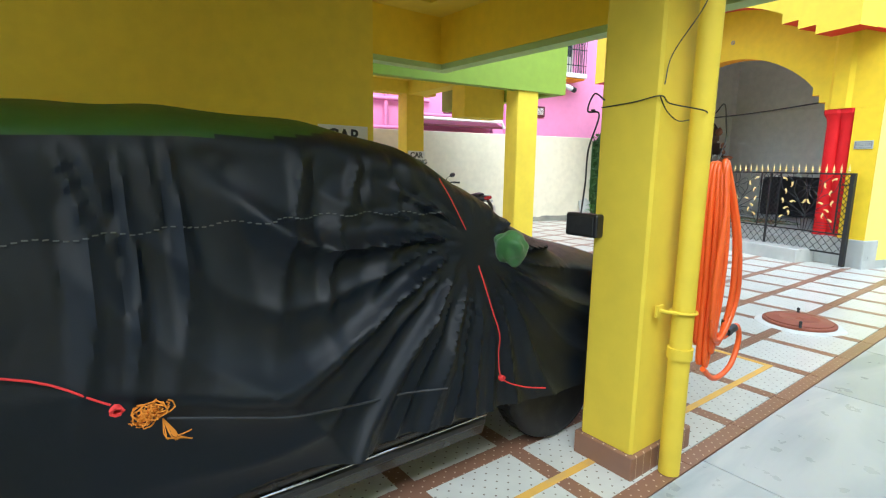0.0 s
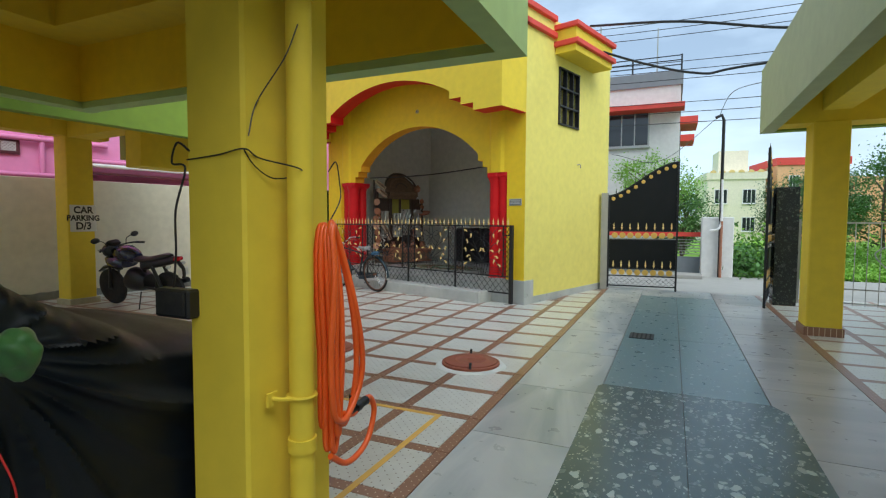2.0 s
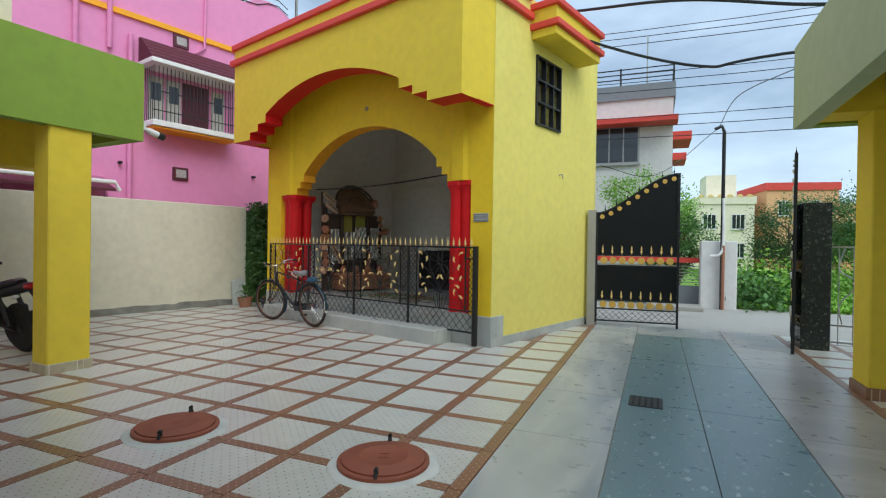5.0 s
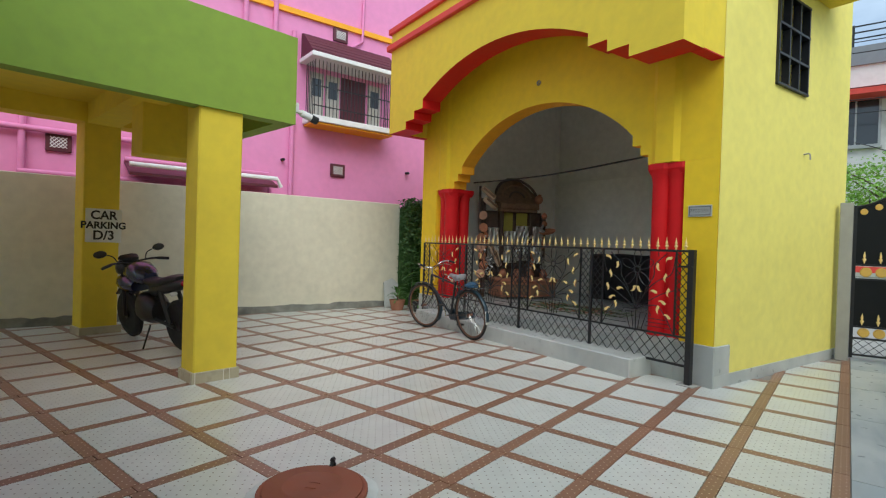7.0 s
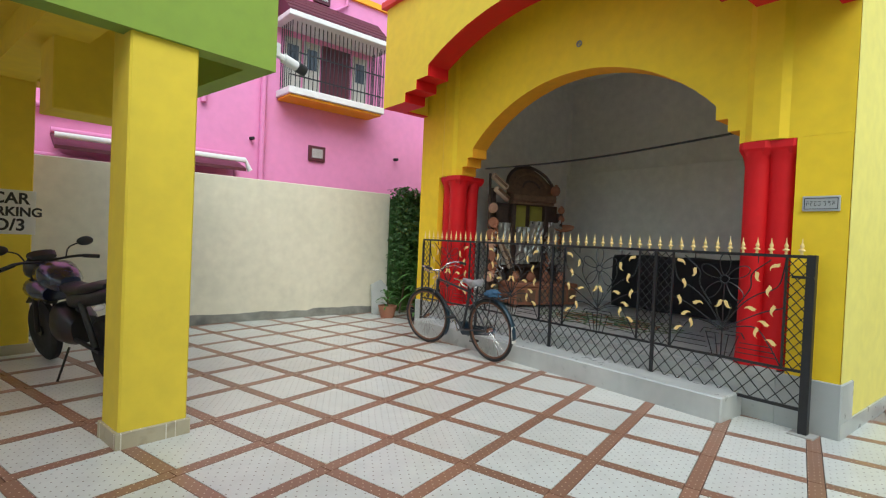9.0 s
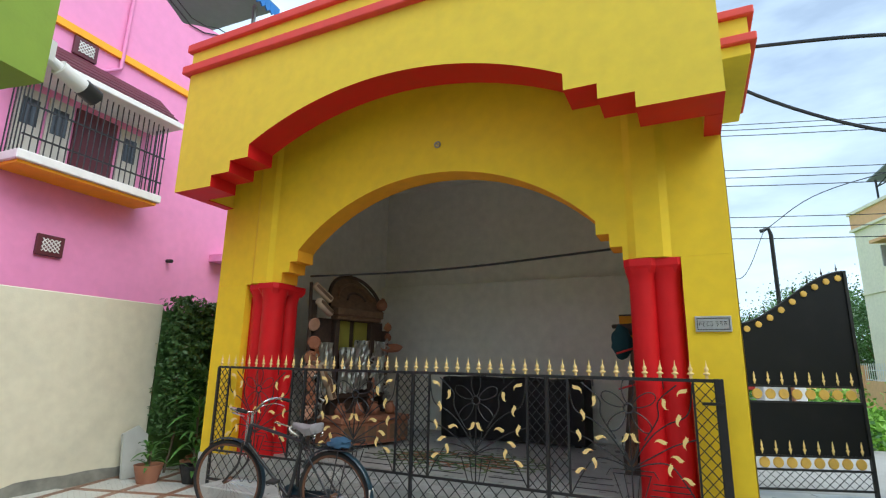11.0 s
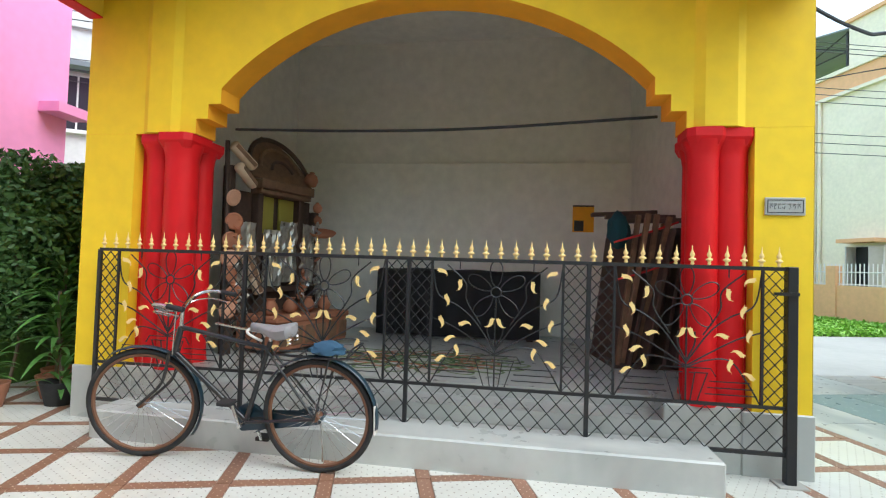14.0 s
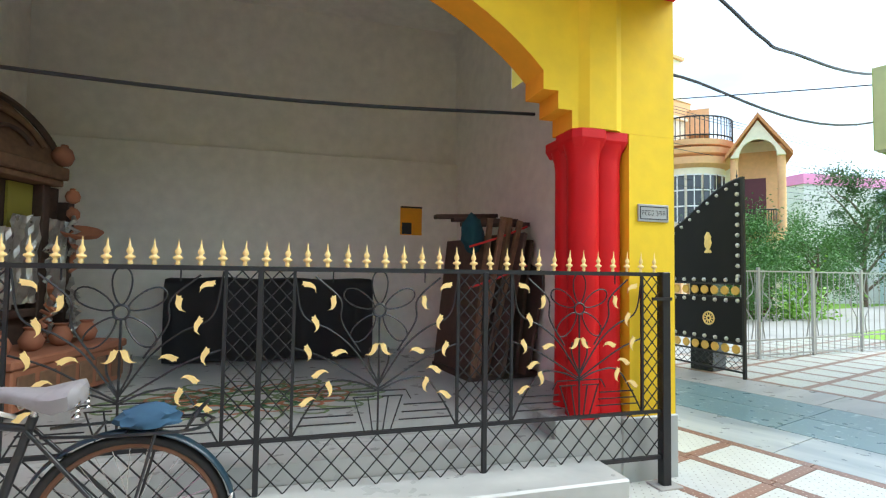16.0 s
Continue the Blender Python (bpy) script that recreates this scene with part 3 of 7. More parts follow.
# ---- fence in front of the pavilion ----
FENCE = PAV @ Matrix.Translation((0, -0.11, 0))
fence = thing("iron_fence", FENCE, "black iron fence with gold spear tips and gilded leaves", "fence")
POSTS = [-5.09, -3.87, -2.63, -1.41, -0.185]
ZB, ZM, ZR = 0.185, 0.47, 1.335
bm = bmesh.new()
box(bm, -0.215, -0.155, -0.03, 0.03, -0.01, 1.35, bevel=0.004)
part("end_post", bm, BLACK, fence)
bm = bmesh.new()
box(bm, -0.27, -0.10, -0.07, 0.07, -0.011, 0.012, bevel=0.003)
part("post_base", bm, CONCRETE, fence)
bm = bmesh.new()
box(bm, -0.30, -0.156, -0.045, -0.03, 1.17, 1.19)
part("latch", bm, BLACK, fence)
for x in POSTS[:4]:
    part("post", bm_box(x - 0.014, x + 0.014, -0.014, 0.014, ZB if x > -5 else 0.0, 1.335, bevel=0.003), BLACK, fence)
for z, h in ((ZB, 0.012), (ZR, 0.012)):
    part("rail", bm_box(POSTS[0], POSTS[-1], -0.010, 0.010, z - h, z + h), BLACK, fence)
bm = bmesh.new()
lathe(bm, [(0.008, 0.0), (0.013, 0.008), (0.008, 0.018), (0.013, 0.026), (0.024, 0.032), (0.022, 0.040), (0.010, 0.046), (0.009, 0.052), (0.016, 0.062), (0.014, 0.072), (0.006, 0.088), (0.0012, 0.128)], 8, scale_y=0.5)
spear = part("spear_finial", bm, PALE_GOLD, fence, "gilded spear tip", smooth=True, at=Matrix.Translation((-5.06, 0, ZR + 0.012)))
for i in range(1, 48):
    tip = share("spear_finial", spear.data, fence, Matrix.Translation((-5.06 + i * 0.1022, 0, ZR + 0.012)) @ pose(0, 0, 0, random.uniform(-3, 3), random.uniform(-3, 3), 0))
    tip["label"] = "gilded spear tip"


def lattice(bm, x0, x1, z0, z1, nx, nz, r, tall):
    """Crossed thin bars between two rails; tall: the diamonds stand upright."""
    dx, dz = (x1 - x0) / nx, (z1 - z0) / nz
    for i in range(-nz, nx + 1):
        for s in (1, -1):
            a = []
            for t in range(0, nz + 1):
                xx = x0 + (i + t) * dx if s > 0 else x1 - (i + t) * dx
                if x0 - 1e-6 <= xx <= x1 + 1e-6:
                    a.append((xx, 0.003 * s, z0 + t * dz))
            if len(a) > 1:
                tube(bm, [a[0], a[-1]], r, 4, cap=False)
    return bm


def lattice_parts(parent, x0, x1, z0, z1, nx, nz, r):
    """The same crossing bars, each a piece of its own."""
    dx, dz = (x1 - x0) / nx, (z1 - z0) / nz
    for i in range(-nz, nx + 1):
        for s in (1, -1):
            a = [(x0 + (i + t) * dx if s > 0 else x1 - (i + t) * dx, 0.003 * s, z0 + t * dz) for t in range(nz + 1)]
            a = [p for p in a if x0 - 1e-6 <= p[0] <= x1 + 1e-6]
            if len(a) > 1:
                part("lattice_bar", tube(bmesh.new(), [a[0], a[-1]], r, 4, cap=False), BLACK, parent)


leaf_bm = bmesh.new()
prism(leaf_bm, [(-0.046, -0.020), (-0.034, -0.006), (-0.016, -0.004), (0.006, -0.010), (0.024, -0.018), (0.030, -0.010), (0.040, -0.014), (0.038, -0.002), (0.047, 0.008), (0.026, 0.012), (0.008, 0.019), (-0.014, 0.017), (-0.034, 0.006)], "y", -0.010, -0.002)
leaf_me = bpy.data.meshes.new("gold_leaf")
leaf_bm.to_mesh(leaf_me)
leaf_bm.free()
leaf_me.materials.append(PALE_GOLD)
LEAVES = [(0.37, 1.25, 25), (0.25, 1.16, 100), (0.335, 1.055, 75), (0.37, 0.905, 75), (0.21, 0.90, -10), (0.31, 0.795, -25), (0.26, 0.715, 80), (0.37, 0.655, -30), (0.034, 0.91, 125)]
for a, b in zip(POSTS, POSTS[1:]):
    mid, half = (a + b) / 2, (b - a) / 2
    panel = part("fence_panel", bm_box(a + 0.014, b - 0.014, -0.010, 0.010, ZM - 0.010, ZM + 0.010), BLACK, fence)
    lattice_parts(panel, a + 0.014, b - 0.014, ZB + 0.012, ZM - 0.010, 10, 2, 0.0042)
    for side in (-1, 1):
        xo, xi = mid + side * (half - 0.014), mid + side * (half - 0.165)
        lattice_parts(panel, min(xo, xi), max(xo, xi), ZM + 0.01, ZR - 0.012, 2, 10, 0.0042)
        part("upright_bar", bm_box(xi - 0.008, xi + 0.008, -0.008, 0.008, ZM, ZR), BLACK, panel)
    bm = bmesh.new()
    tube(bm, ring_pts((mid, 0, 1.12), 0.034, 16), 0.006, 5, closed=True)
    for ang in (90, 28, 152, 228, 312):
        c, s = math.cos(radians(ang)), math.sin(radians(ang))
        loop = []
        for k in range(20):
            t = k / 20 * math.tau
            lx, ly = 0.125 + 0.09 * math.cos(t), 0.036 * math.sin(t) * (1.15 + 0.3 * math.cos(t))
            loop.append((mid + lx * c - ly * s, 0, 1.12 + lx * s + ly * c))
        tube(bm, loop, 0.0042, 5, closed=True)
    part("iron_flower", bm, BLACK, panel, smooth=True)
    part("flower_stem", tube(bmesh.new(), [(mid, 0, 1.085), (mid, 0, 0.48)], 0.006, 5), BLACK, panel)
    for s in (-1, 1):
        for pts in (((0, 0.70), (0.16, 0.80), (0.30, 0.88), (0.44, 0.93)), ((0, 0.72), (0.14, 0.92), (0.26, 1.02), (0.40, 1.10), (0.445, 1.32)),
                    ((0, 0.69), (0.12, 0.74), (0.26, 0.745), (0.36, 0.62), (0.44, 0.48)), ((0.10, 0.90), (0.20, 1.06), (0.21, 1.18), (0.34, 1.30)),
                    ((0, 0.73), (0.05, 0.84), (0.05, 0.92))):
            part("scroll_bar", tube(bmesh.new(), [(mid + s * p.x, 0, p.z) for p in curve3([(x, 0, z) for x, z in pts], 6)], 0.0052, 5), BLACK, panel, smooth=True)
        for x0, z0, x1, z1 in ((0.0, 0.69, 0.15, 0.69), (0.15, 0.69, 0.18, 0.64), (0.02, 0.66, 0.135, 0.66), (0.13, 0.66, 0.07, 0.48), (0.055, 0.66, 0.028, 0.48), (0.25, 1.335, 0.25, 1.27), (0.13, 0.57, 0.40, 0.57), (0.115, 0.53, 0.42, 0.53), (0.14, 0.61, 0.38, 0.61)):
            part("scroll_bar", tube(bmesh.new(), [(mid + s * x0, 0, z0), (mid + s * x1, 0, z1)], 0.0045, 4), BLACK, panel)
    for x, z, ang in LEAVES:
        for s in (-1, 1):
            m = Matrix.Translation((mid + s * x, 0, z)) @ Matrix.Rotation(radians(-ang * s), 4, "Y") @ Matrix.Diagonal((s * 0.95, 1, 0.95, 1))
            lf = share("gold_leaf", leaf_me, panel, m)
            lf["label"] = "gilded iron leaf"

# ---- pavilion details ----
for sgn, blk, shafts in ((1, (-4.96, -4.30), ((-4.785, 0.13, 0.105), (-4.565, 0.085, 0.125), (-4.575, 0.335, 0.10))),
                         (-1, (-0.90, -0.421), ((-0.480, 0.13, 0.115), (-0.655, 0.085, 0.102), (-0.620, 0.335, 0.09)))):
    # column cluster round the pier's corner: one shaft on the front, one proud at the corner, one on the jamb
    part("column_block", bm_box(blk[0], blk[1], -0.002, 0.50, 0.19, 0.425, bevel=0.008), MARBLE_WHITE, pav, "white marble column block")
    for x, y, r in shafts:
        bm = bmesh.new()
        lathe(bm, [(r + 0.012, 0.42), (r + 0.006, 0.46), (r, 0.53), (r, 2.06), (r + 0.008, 2.12), (r + 0.030, 2.185)], 20, m=Matrix.Translation((x, y, 0)))
        part("column_shaft", bm, RED, pav, "glossy red round column shaft", smooth=True)
        bm = bmesh.new()
        g = r + 0.026
        cut = 0.045
        loop = [(x - g, y + g), (x - g, y - g + cut), (x - g + cut, y - g), (x + g - cut, y - g), (x + g, y - g + cut), (x + g, y + g)]
        low = [bm.verts.new((x + (px - x) * 0.80, y + (py - y) * 0.80, 2.150)) for px, py in loop]
        mid = [bm.verts.new((px, py, 2.205)) for px, py in loop]
        top_ = [bm.verts.new((px, py, 2.262)) for px, py in loop]
        for p, q in ((low, mid), (mid, top_)):
            for k in range(6):
                bm.faces.new((p[k], p[(k + 1) % 6], q[(k + 1) % 6], q[k]))
        bm.faces.new(top_)
        bm.faces.new(low[::-1])
        part("capital", bm, RED, pav, "flared red capital")
for x in (-4.70, -0.58):
    bm = bmesh.new()
    prism(bm, [(x - 0.16, 0.0), (x - 0.10, -0.035), (x + 0.10, -0.035), (x + 0.16, 0.0)], "z", 2.268, 4.39)
    part("pilaster", bm, DEEP_YELLOW, pav)
bm = bmesh.new()
box(bm, -0.42, 0.012, -0.012, 0.30, -0.01, 0.41, bevel=0.008)
part("pier_base", bm, MARBLE_WHITE, pav, "white marble pier base")
bm = bmesh.new()
box(bm, -W - 0.012, -4.86, -0.012, 0.30, -0.01, 0.41, bevel=0.008)
part("pier_base", bm, MARBLE_WHITE, pav, "white marble pier base")
bm = bmesh.new()
box(bm, -0.30, -0.06, -0.016, -0.002, 1.685, 1.80, bevel=0.003)
plaque = part("name_plaque", bm, MARBLE_WHITE, pav, "small white marble name plaque with dark border")
bm = bmesh.new()
for x0, x1, z0, z1 in ((-0.285, -0.075, 1.70, 1.704), (-0.285, -0.075, 1.781, 1.785), (-0.287, -0.283, 1.70, 1.785), (-0.077, -0.073, 1.70, 1.785)):
    box(bm, x0, x1, -0.019, -0.015, z0, z1)
for i, x in enumerate((-0.265, -0.24, -0.215, -0.19, -0.155, -0.128, -0.10)):
    box(bm, x - 0.009, x + 0.008, -0.019, -0.015, 1.755, 1.759)
    tube(bm, [(x + 0.007 * math.cos(a * 0.8 + i), -0.017, 1.737 + 0.012 * math.sin(a * 0.8 + i)) for a in range(6)], 0.0018, 4)
part("plaque_lettering", bm, BLACK, plaque)
# small spotlight on the front wall
bm = bmesh.new()
tube(bm, ring_pts((-2.49, -0.012, 3.57), 0.03, 12), 0.008, 6, closed=True)
tube(bm, [(-2.49, 0, 3.57), (-2.49, -0.03, 3.57), (-2.46, -0.035, 3.55)], 0.006, 5)
part("wall_fitting", bm, CONCRETE, pav)
# side window with its bars, and the hood above it
SIDE_POSE = Matrix.Translation((0.0, 0.0, 0)) @ Matrix.Rotation(radians(90), 4, "Z")
win = part("window", bm_box(1.112, 1.878, 0.05, 0.056, 3.212, 4.198), GLASS_CLEAR, pav, "tinted glass window with black bars", at=SIDE_POSE)
win.visible_shadow = False
bm = bmesh.new()
for x in (1.09, 1.35, 1.605, 1.86):
    box(bm, x, x + 0.026, -0.03, 0.049, 3.19, 4.22)
for z in (3.19, 3.52, 3.85, 4.195):
    box(bm, 1.09, 1.886, -0.034, 0.045, z, z + 0.026)
part("window_frame", bm, BLACK, win)
bm = bmesh.new()
box(bm, 0.95, 2.50, -0.40, -0.002, 4.40, 4.52, bevel=0.006)
part("window_hood", bm, YELLOW, pav, "projecting yellow concrete hood", at=SIDE_POSE)
for z in (4.66, 4.95):
    bm = bmesh.new()
    box(bm, -0.30, 0.92, -0.07, 0.1, z, z + 0.10, bevel=0.01)
    part("cornice_band", bm, RED_TRIM, pav, "red painted cornice band", at=SIDE_POSE)
    bm = bmesh.new()
    box(bm, 0.90, 2.56, -0.46, 0.1, z - 0.14, z - 0.05, bevel=0.01)
    part("cornice_band", bm, RED_TRIM, pav, "red painted cornice band", at=SIDE_POSE)
bm = bmesh.new()
box(bm, 0.95, 2.50, -0.40, 0.1, 4.612, 4.808)
part("parapet", bm, YELLOW, pav, at=SIDE_POSE)
bm = bmesh.new()
tube(bm, curve3([(1.90, 0, 2.52), (1.90, -0.06, 2.52), (1.90, -0.07, 2.45)], 4), 0.010, 6)
part("wall_hook", bm, CONCRETE, pav, at=SIDE_POSE)
bm = bmesh.new()
box(bm, 0.0, 3.2, -0.014, 0.0, -0.01, 0.12)
part("skirting", bm, MARBLE_WHITE, pav, at=SIDE_POSE)
# interior
bm = bmesh.new()
box(bm, -W + 0.222, -0.23, 3.24, 3.338, 0.40, 2.69, bevel=0.006)
part("inner_ledge", bm, WHITE_WALL, pav, "lower half of the back wall standing proud")
bm = bmesh.new()
box(bm, -1.23, -0.96, 3.235, 3.2385, 1.78, 2.12)
niche = part("wall_niche", bm, ORANGE, pav, "orange painted wall niche")
# the niche's inner shade, put in as black plates on the flat orange panel
bm = bmesh.new()
box(bm, -1.21, -1.09, 3.228, 3.234, 1.79, 1.93)
box(bm, -1.23, -0.96, 3.226, 3.2345, 2.11, 2.13)
part("niche_painted_shade", bm, BLACK, niche)
bm = bmesh.new()
tube(bm, curve3([(-4.25, 0.30, 2.375), (-3.2, 0.30, 2.35), (-2.2, 0.30, 2.36), (-0.9, 0.30, 2.43)], 8), 0.011, 6)
part("hanging_cable", bm, PLASTIC, pav, "dark sagging cable across the opening")
bm = bmesh.new()
tube(bm, [(-0.24, 1.1, 2.35), (-0.24, 2.2, 2.55)], 0.016, 8)
part("tube_light", bm, WHITE, pav)
bm = bmesh.new()
box(bm, -4.43, -0.81, 0.242, 0.60, 0.31, 0.312)
box(bm, -4.86, -0.42, -0.0035, 0.30, 0.20, 0.31)
part("inner_step", bm, MARBLE_WHITE, pav)


# ---- covered car under the main block ----
COVER = material("dark_nylon_cover", (0.0045, 0.0075, 0.0125), 0.42, stain=0.5, stain_color=(0.011, 0.012, 0.011), stain_scale=2.6, grain=0.12, scale=40, bump=0.25, bump_scale=500, sheen=0.0)
COVER.node_tree.nodes["Principled BSDF"].inputs["Specular IOR Level"].default_value = 0.30
ROOF_GREEN = material("dark_green_nylon_cover", (0.022, 0.075, 0.010), 0.5, stain=0.5, stain_color=(0.010, 0.038, 0.008), stain_scale=4, bump=0.25, bump_scale=500)
COVER_GREEN = material("green_nylon_cover", (0.035, 0.13, 0.025), 0.45, stain=0.4, stain_color=(0.02, 0.08, 0.02), stain_scale=4, bump=0.25, bump_scale=500, sheen=0.25)
STITCH = material("grey_seam_thread", (0.10, 0.105, 0.10), 0.8)
CAR_PAINT = material("dark_car_paint", (0.02, 0.02, 0.022), 0.25, coat=0.6)
ROPE_RED = material("red_cord", (0.65, 0.03, 0.03), 0.7)
ROPE_ORANGE = material("frayed_orange_cord", (0.75, 0.26, 0.02), 0.8)
ALLOY = material("alloy_rim", (0.35, 0.36, 0.38), 0.3, metal=0.8)

car = thing("covered_car", Matrix(), "parked car under a dark nylon cover with green top", "car")
YC = 2.28
TOPS = [(-1.75, 0.55), (-1.62, 1.05), (-1.30, 1.42), (-0.60, 1.54), (0.10, 1.565), (0.55, 1.545), (0.90, 1.475), (1.20, 1.32), (1.45, 1.15), (1.70, 1.02), (2.10, 0.95), (2.40, 0.85), (2.52, 0.70), (2.60, 0.45)]


def lerp_list(tab, x):
    for (a, va), (b, vb) in zip(tab, tab[1:]):
        if x <= b:
            t = max(0.0, (x - a) / (b - a))
            t = t * t * (3 - 2 * t) * 0.35 + t * 0.65
            return va + (vb - va) * t
    return tab[-1][1]


def ease(a, b, x):
    t = min(1.0, max(0.0, (x - a) / (b - a)))
    return t * t * (3 - 2 * t)


def cover_point(x, k):
    """A point of the cloth: x along the car, k from 0 (near hem) over the top to 1 (far hem)."""
    top = lerp_list(TOPS, x)
    hem = 0.365 + 0.02 * math.sin(3.1 * x) - 0.05 * ease(1.4, 2.0, x)
    hem = min(hem, top - 0.12)
    half = 0.85 - 0.30 * ease(1.95, 2.62, x) ** 2 - 0.25 * ease(-1.2, -1.75, x)
    far = k > 0.5
    kk = 1 - k if far else k
    crown = min(0.16, (top - hem) * 0.5)
    zs = top - crown
    if kk <= 0.4:
        z, yy, side = hem + (zs - hem) * kk / 0.4, 1.0, 1.0
    else:
        q = (kk - 0.4) / 0.1 * math.pi / 2
        z, yy = zs + crown * math.sin(q) ** 0.8, math.cos(q) ** 0.75 if kk < 0.4999 else 0.0
        side = max(0.0, math.cos(q))
    yy = -yy if far else yy
    lean = 1 - 0.17 * ease(0.70, 1.6, z)
    y = -half * yy * lean
    # folds: pleats under the roof seam, long folds gathered at the mirror, slack cloth between
    mx, mz = x - 1.14, z - 1.05
    r = math.hypot(mx, mz * 1.0)
    th = math.atan2(mz, mx)
    n1 = noise.noise((x * 2.3, z * 1.1, 3.0))
    pleat = 0.022 * (1 - 2 * abs(math.sin(x * 15 + 5 * n1 - 1.2 * z)) ** 0.7 + 0.6 * abs(math.sin(x * 31 + 7 * n1 + 2.0 * z)))  * ease(0.55, 1.25, z) * (1 - ease(1.36, 1.44, z)) * (1 - ease(0.6, 1.2, x))
    wob = 2.0 * noise.noise((x * 1.1, z * 1.1, 9.0))
    ray = 1 - 1.1 * abs(math.sin(th * 6.5 + wob)) - 0.9 * abs(math.sin(th * 14 + 2 * wob))
    fold = 0.075 * max(0.0, 0.5 + 0.5 * ray) ** 1.5 * ease(0.05, 0.30, r) * (1 - ease(0.8, 1.7, r)) * (1 - ease(1.15, 1.4, z))
    u = (x * 0.75 + z * 0.55)
    long = 0.060 * (1 - abs(math.sin(u * 6.5 + 2.6 * noise.noise((x * 1.0, z * 0.6, 1.0))))) ** 1.6 * (1 - ease(0.55, 1.40, z)) * (1 - ease(0.7, 1.2, x))
    slack = 0.025 * noise.noise((x * 1.7, z * 2.2, 5.0)) + 0.006 * noise.noise((x * 5, z * 4, 2.0))
    bulge = (pleat + fold + long + slack) * side
    sag = 0.006 * math.sin(x * 17 + 2 * n1) * (1 - side)
    hemflare = 0.02 * (1 - ease(0.30, 0.55, z)) * side
    y += math.copysign(bulge, yy) * (-1) - math.copysign(hemflare, yy) * 0.4
    return (x, YC + y, z + sag)


NX, NK = 340, 200
grid = [[cover_point(-1.75 + 4.35 * i / NX, j / NK) for j in range(NK + 1)] for i in range(NX + 1)]
for nm, mat, keep in (("cover_body", COVER, False), ("cover_roof", ROOF_GREEN, True)):
    bm = bmesh.new()
    vs = {}

    def vert(i, j):
        if (i, j) not in vs:
            vs[(i, j)] = bm.verts.new(grid[i][j])
        return vs[(i, j)]
    for i in range(NX):
        for j in range(NK):
            edge_j = 82 + max(0.0, (i - 150) / 46.0) ** 2 * 10
            green = edge_j <= j < 200 - edge_j and i < 204
            if green == keep:
                bm.faces.new((vert(i, j), vert(i + 1, j), vert(i + 1, j + 1), vert(i, j + 1)))
    part(nm, bm, mat, car, "" if not keep else "green nylon roof panel of the cover", smooth=True)


def on_cover(x, z, off=0.006):
    """The near side of the cloth at a place along the car and a height."""
    i = min(NX, max(0, round((x + 1.75) / 4.35 * NX)))
    best = min(range(0, NK // 2), key=lambda j: abs(grid[i][j][2] - z))
    p = grid[i][best]
    return Vector((x, p[1] - off, z))


# stitched seam half way up
bm = bmesh.new()
for i in range(96):
    x = -0.9 + i * 0.02
    z = 1.185 + 0.018 * math.sin(x * 3) + 0.006 * math.sin(x * 41)
    if x < 0.98:
        p, q = on_cover(x, z, 0.004), on_cover(x + 0.012, z, 0.004)
        tube(bm, [p, q], 0.0026, 4)
part("cover_seam", bm, STITCH, car)
# mirror bag
bm = bmesh.new()
bmesh.ops.create_icosphere(bm, subdivisions=4, radius=1.0)
for v in bm.verts:
    n = noise.noise(v.co * 1.6) * 0.22 + 0.05 * math.sin(math.atan2(v.co.z, v.co.y) * 9) * max(0, -v.co.z)
    v.co *= 1 + n
    v.co = Vector((v.co.x * 0.054, v.co.y * 0.070, v.co.z * (0.055 if v.co.z > 0 else 0.075)))
part("mirror_bag", bm, COVER_GREEN, car, "green cloth pouch over the wing mirror", smooth=True, at=Matrix.Translation((1.165, 1.31, 1.075)))
# cords and knot
bm = bmesh.new()
tube(bm, curve3([on_cover(x, z, 0.014) for x, z in ((-1.2, 1.02), (-0.8, 0.96), (-0.34, 0.87), (-0.14, 0.765))], 6), 0.0032, 6)
part("tie_cord", bm, ROPE_RED, car, "red tie cord", smooth=True)
bm = bmesh.new()
tube(bm, curve3([on_cover(x, z, 0.030) for x, z in ((1.11, 0.98), (1.13, 0.89), (1.15, 0.8), (1.175, 0.7), (1.20, 0.6), (1.23, 0.49), (1.32, 0.44), (1.46, 0.40))], 6), 0.003, 6)
part("tie_cord", bm, ROPE_RED, car, "red tie cord", smooth=True)
b = tube(bmesh.new(), curve3([on_cover(x, z, 0.012) for x, z in ((0.98, 1.32), (1.02, 1.24), (1.08, 1.12))], 6), 0.002, 6)
part("tie_cord", b, ROPE_RED, car, "red tie cord", smooth=True)
for c, rr in ((on_cover(-0.13, 0.755, 0.02), 0.010), (on_cover(1.23, 0.49, 0.02), 0.008)):
    b = bmesh.new()
    pts = []
    for k in range(3):
        pts += [c + Vector((rr * math.cos(a * 0.9) * (1 + 0.2 * k), -0.008 * k, rr * math.sin(a * 0.9))) for a in range(7)]
    part("cord_knot", tube(b, pts, 0.005, 5), ROPE_RED, car, smooth=True)
bm = bmesh.new()
rng = random.Random(5)
for k in range(26):
    c = on_cover(-0.06, 0.73, 0.03) + Vector((rng.uniform(-0.03, 0.03), 0, rng.uniform(-0.016, 0.012)))
    a0, rr, el = rng.uniform(0, 6.28), rng.uniform(0.008, 0.030), rng.uniform(0.4, 1.0)
    tube(bm, [c + Vector((rr * math.cos(a0 + t) + rng.uniform(-0.004, 0.004), rng.uniform(-0.012, 0.008), el * rr * math.sin(a0 + t))) for t in np.linspace(0, rng.uniform(3, 7), 12)], 0.0022, 4)
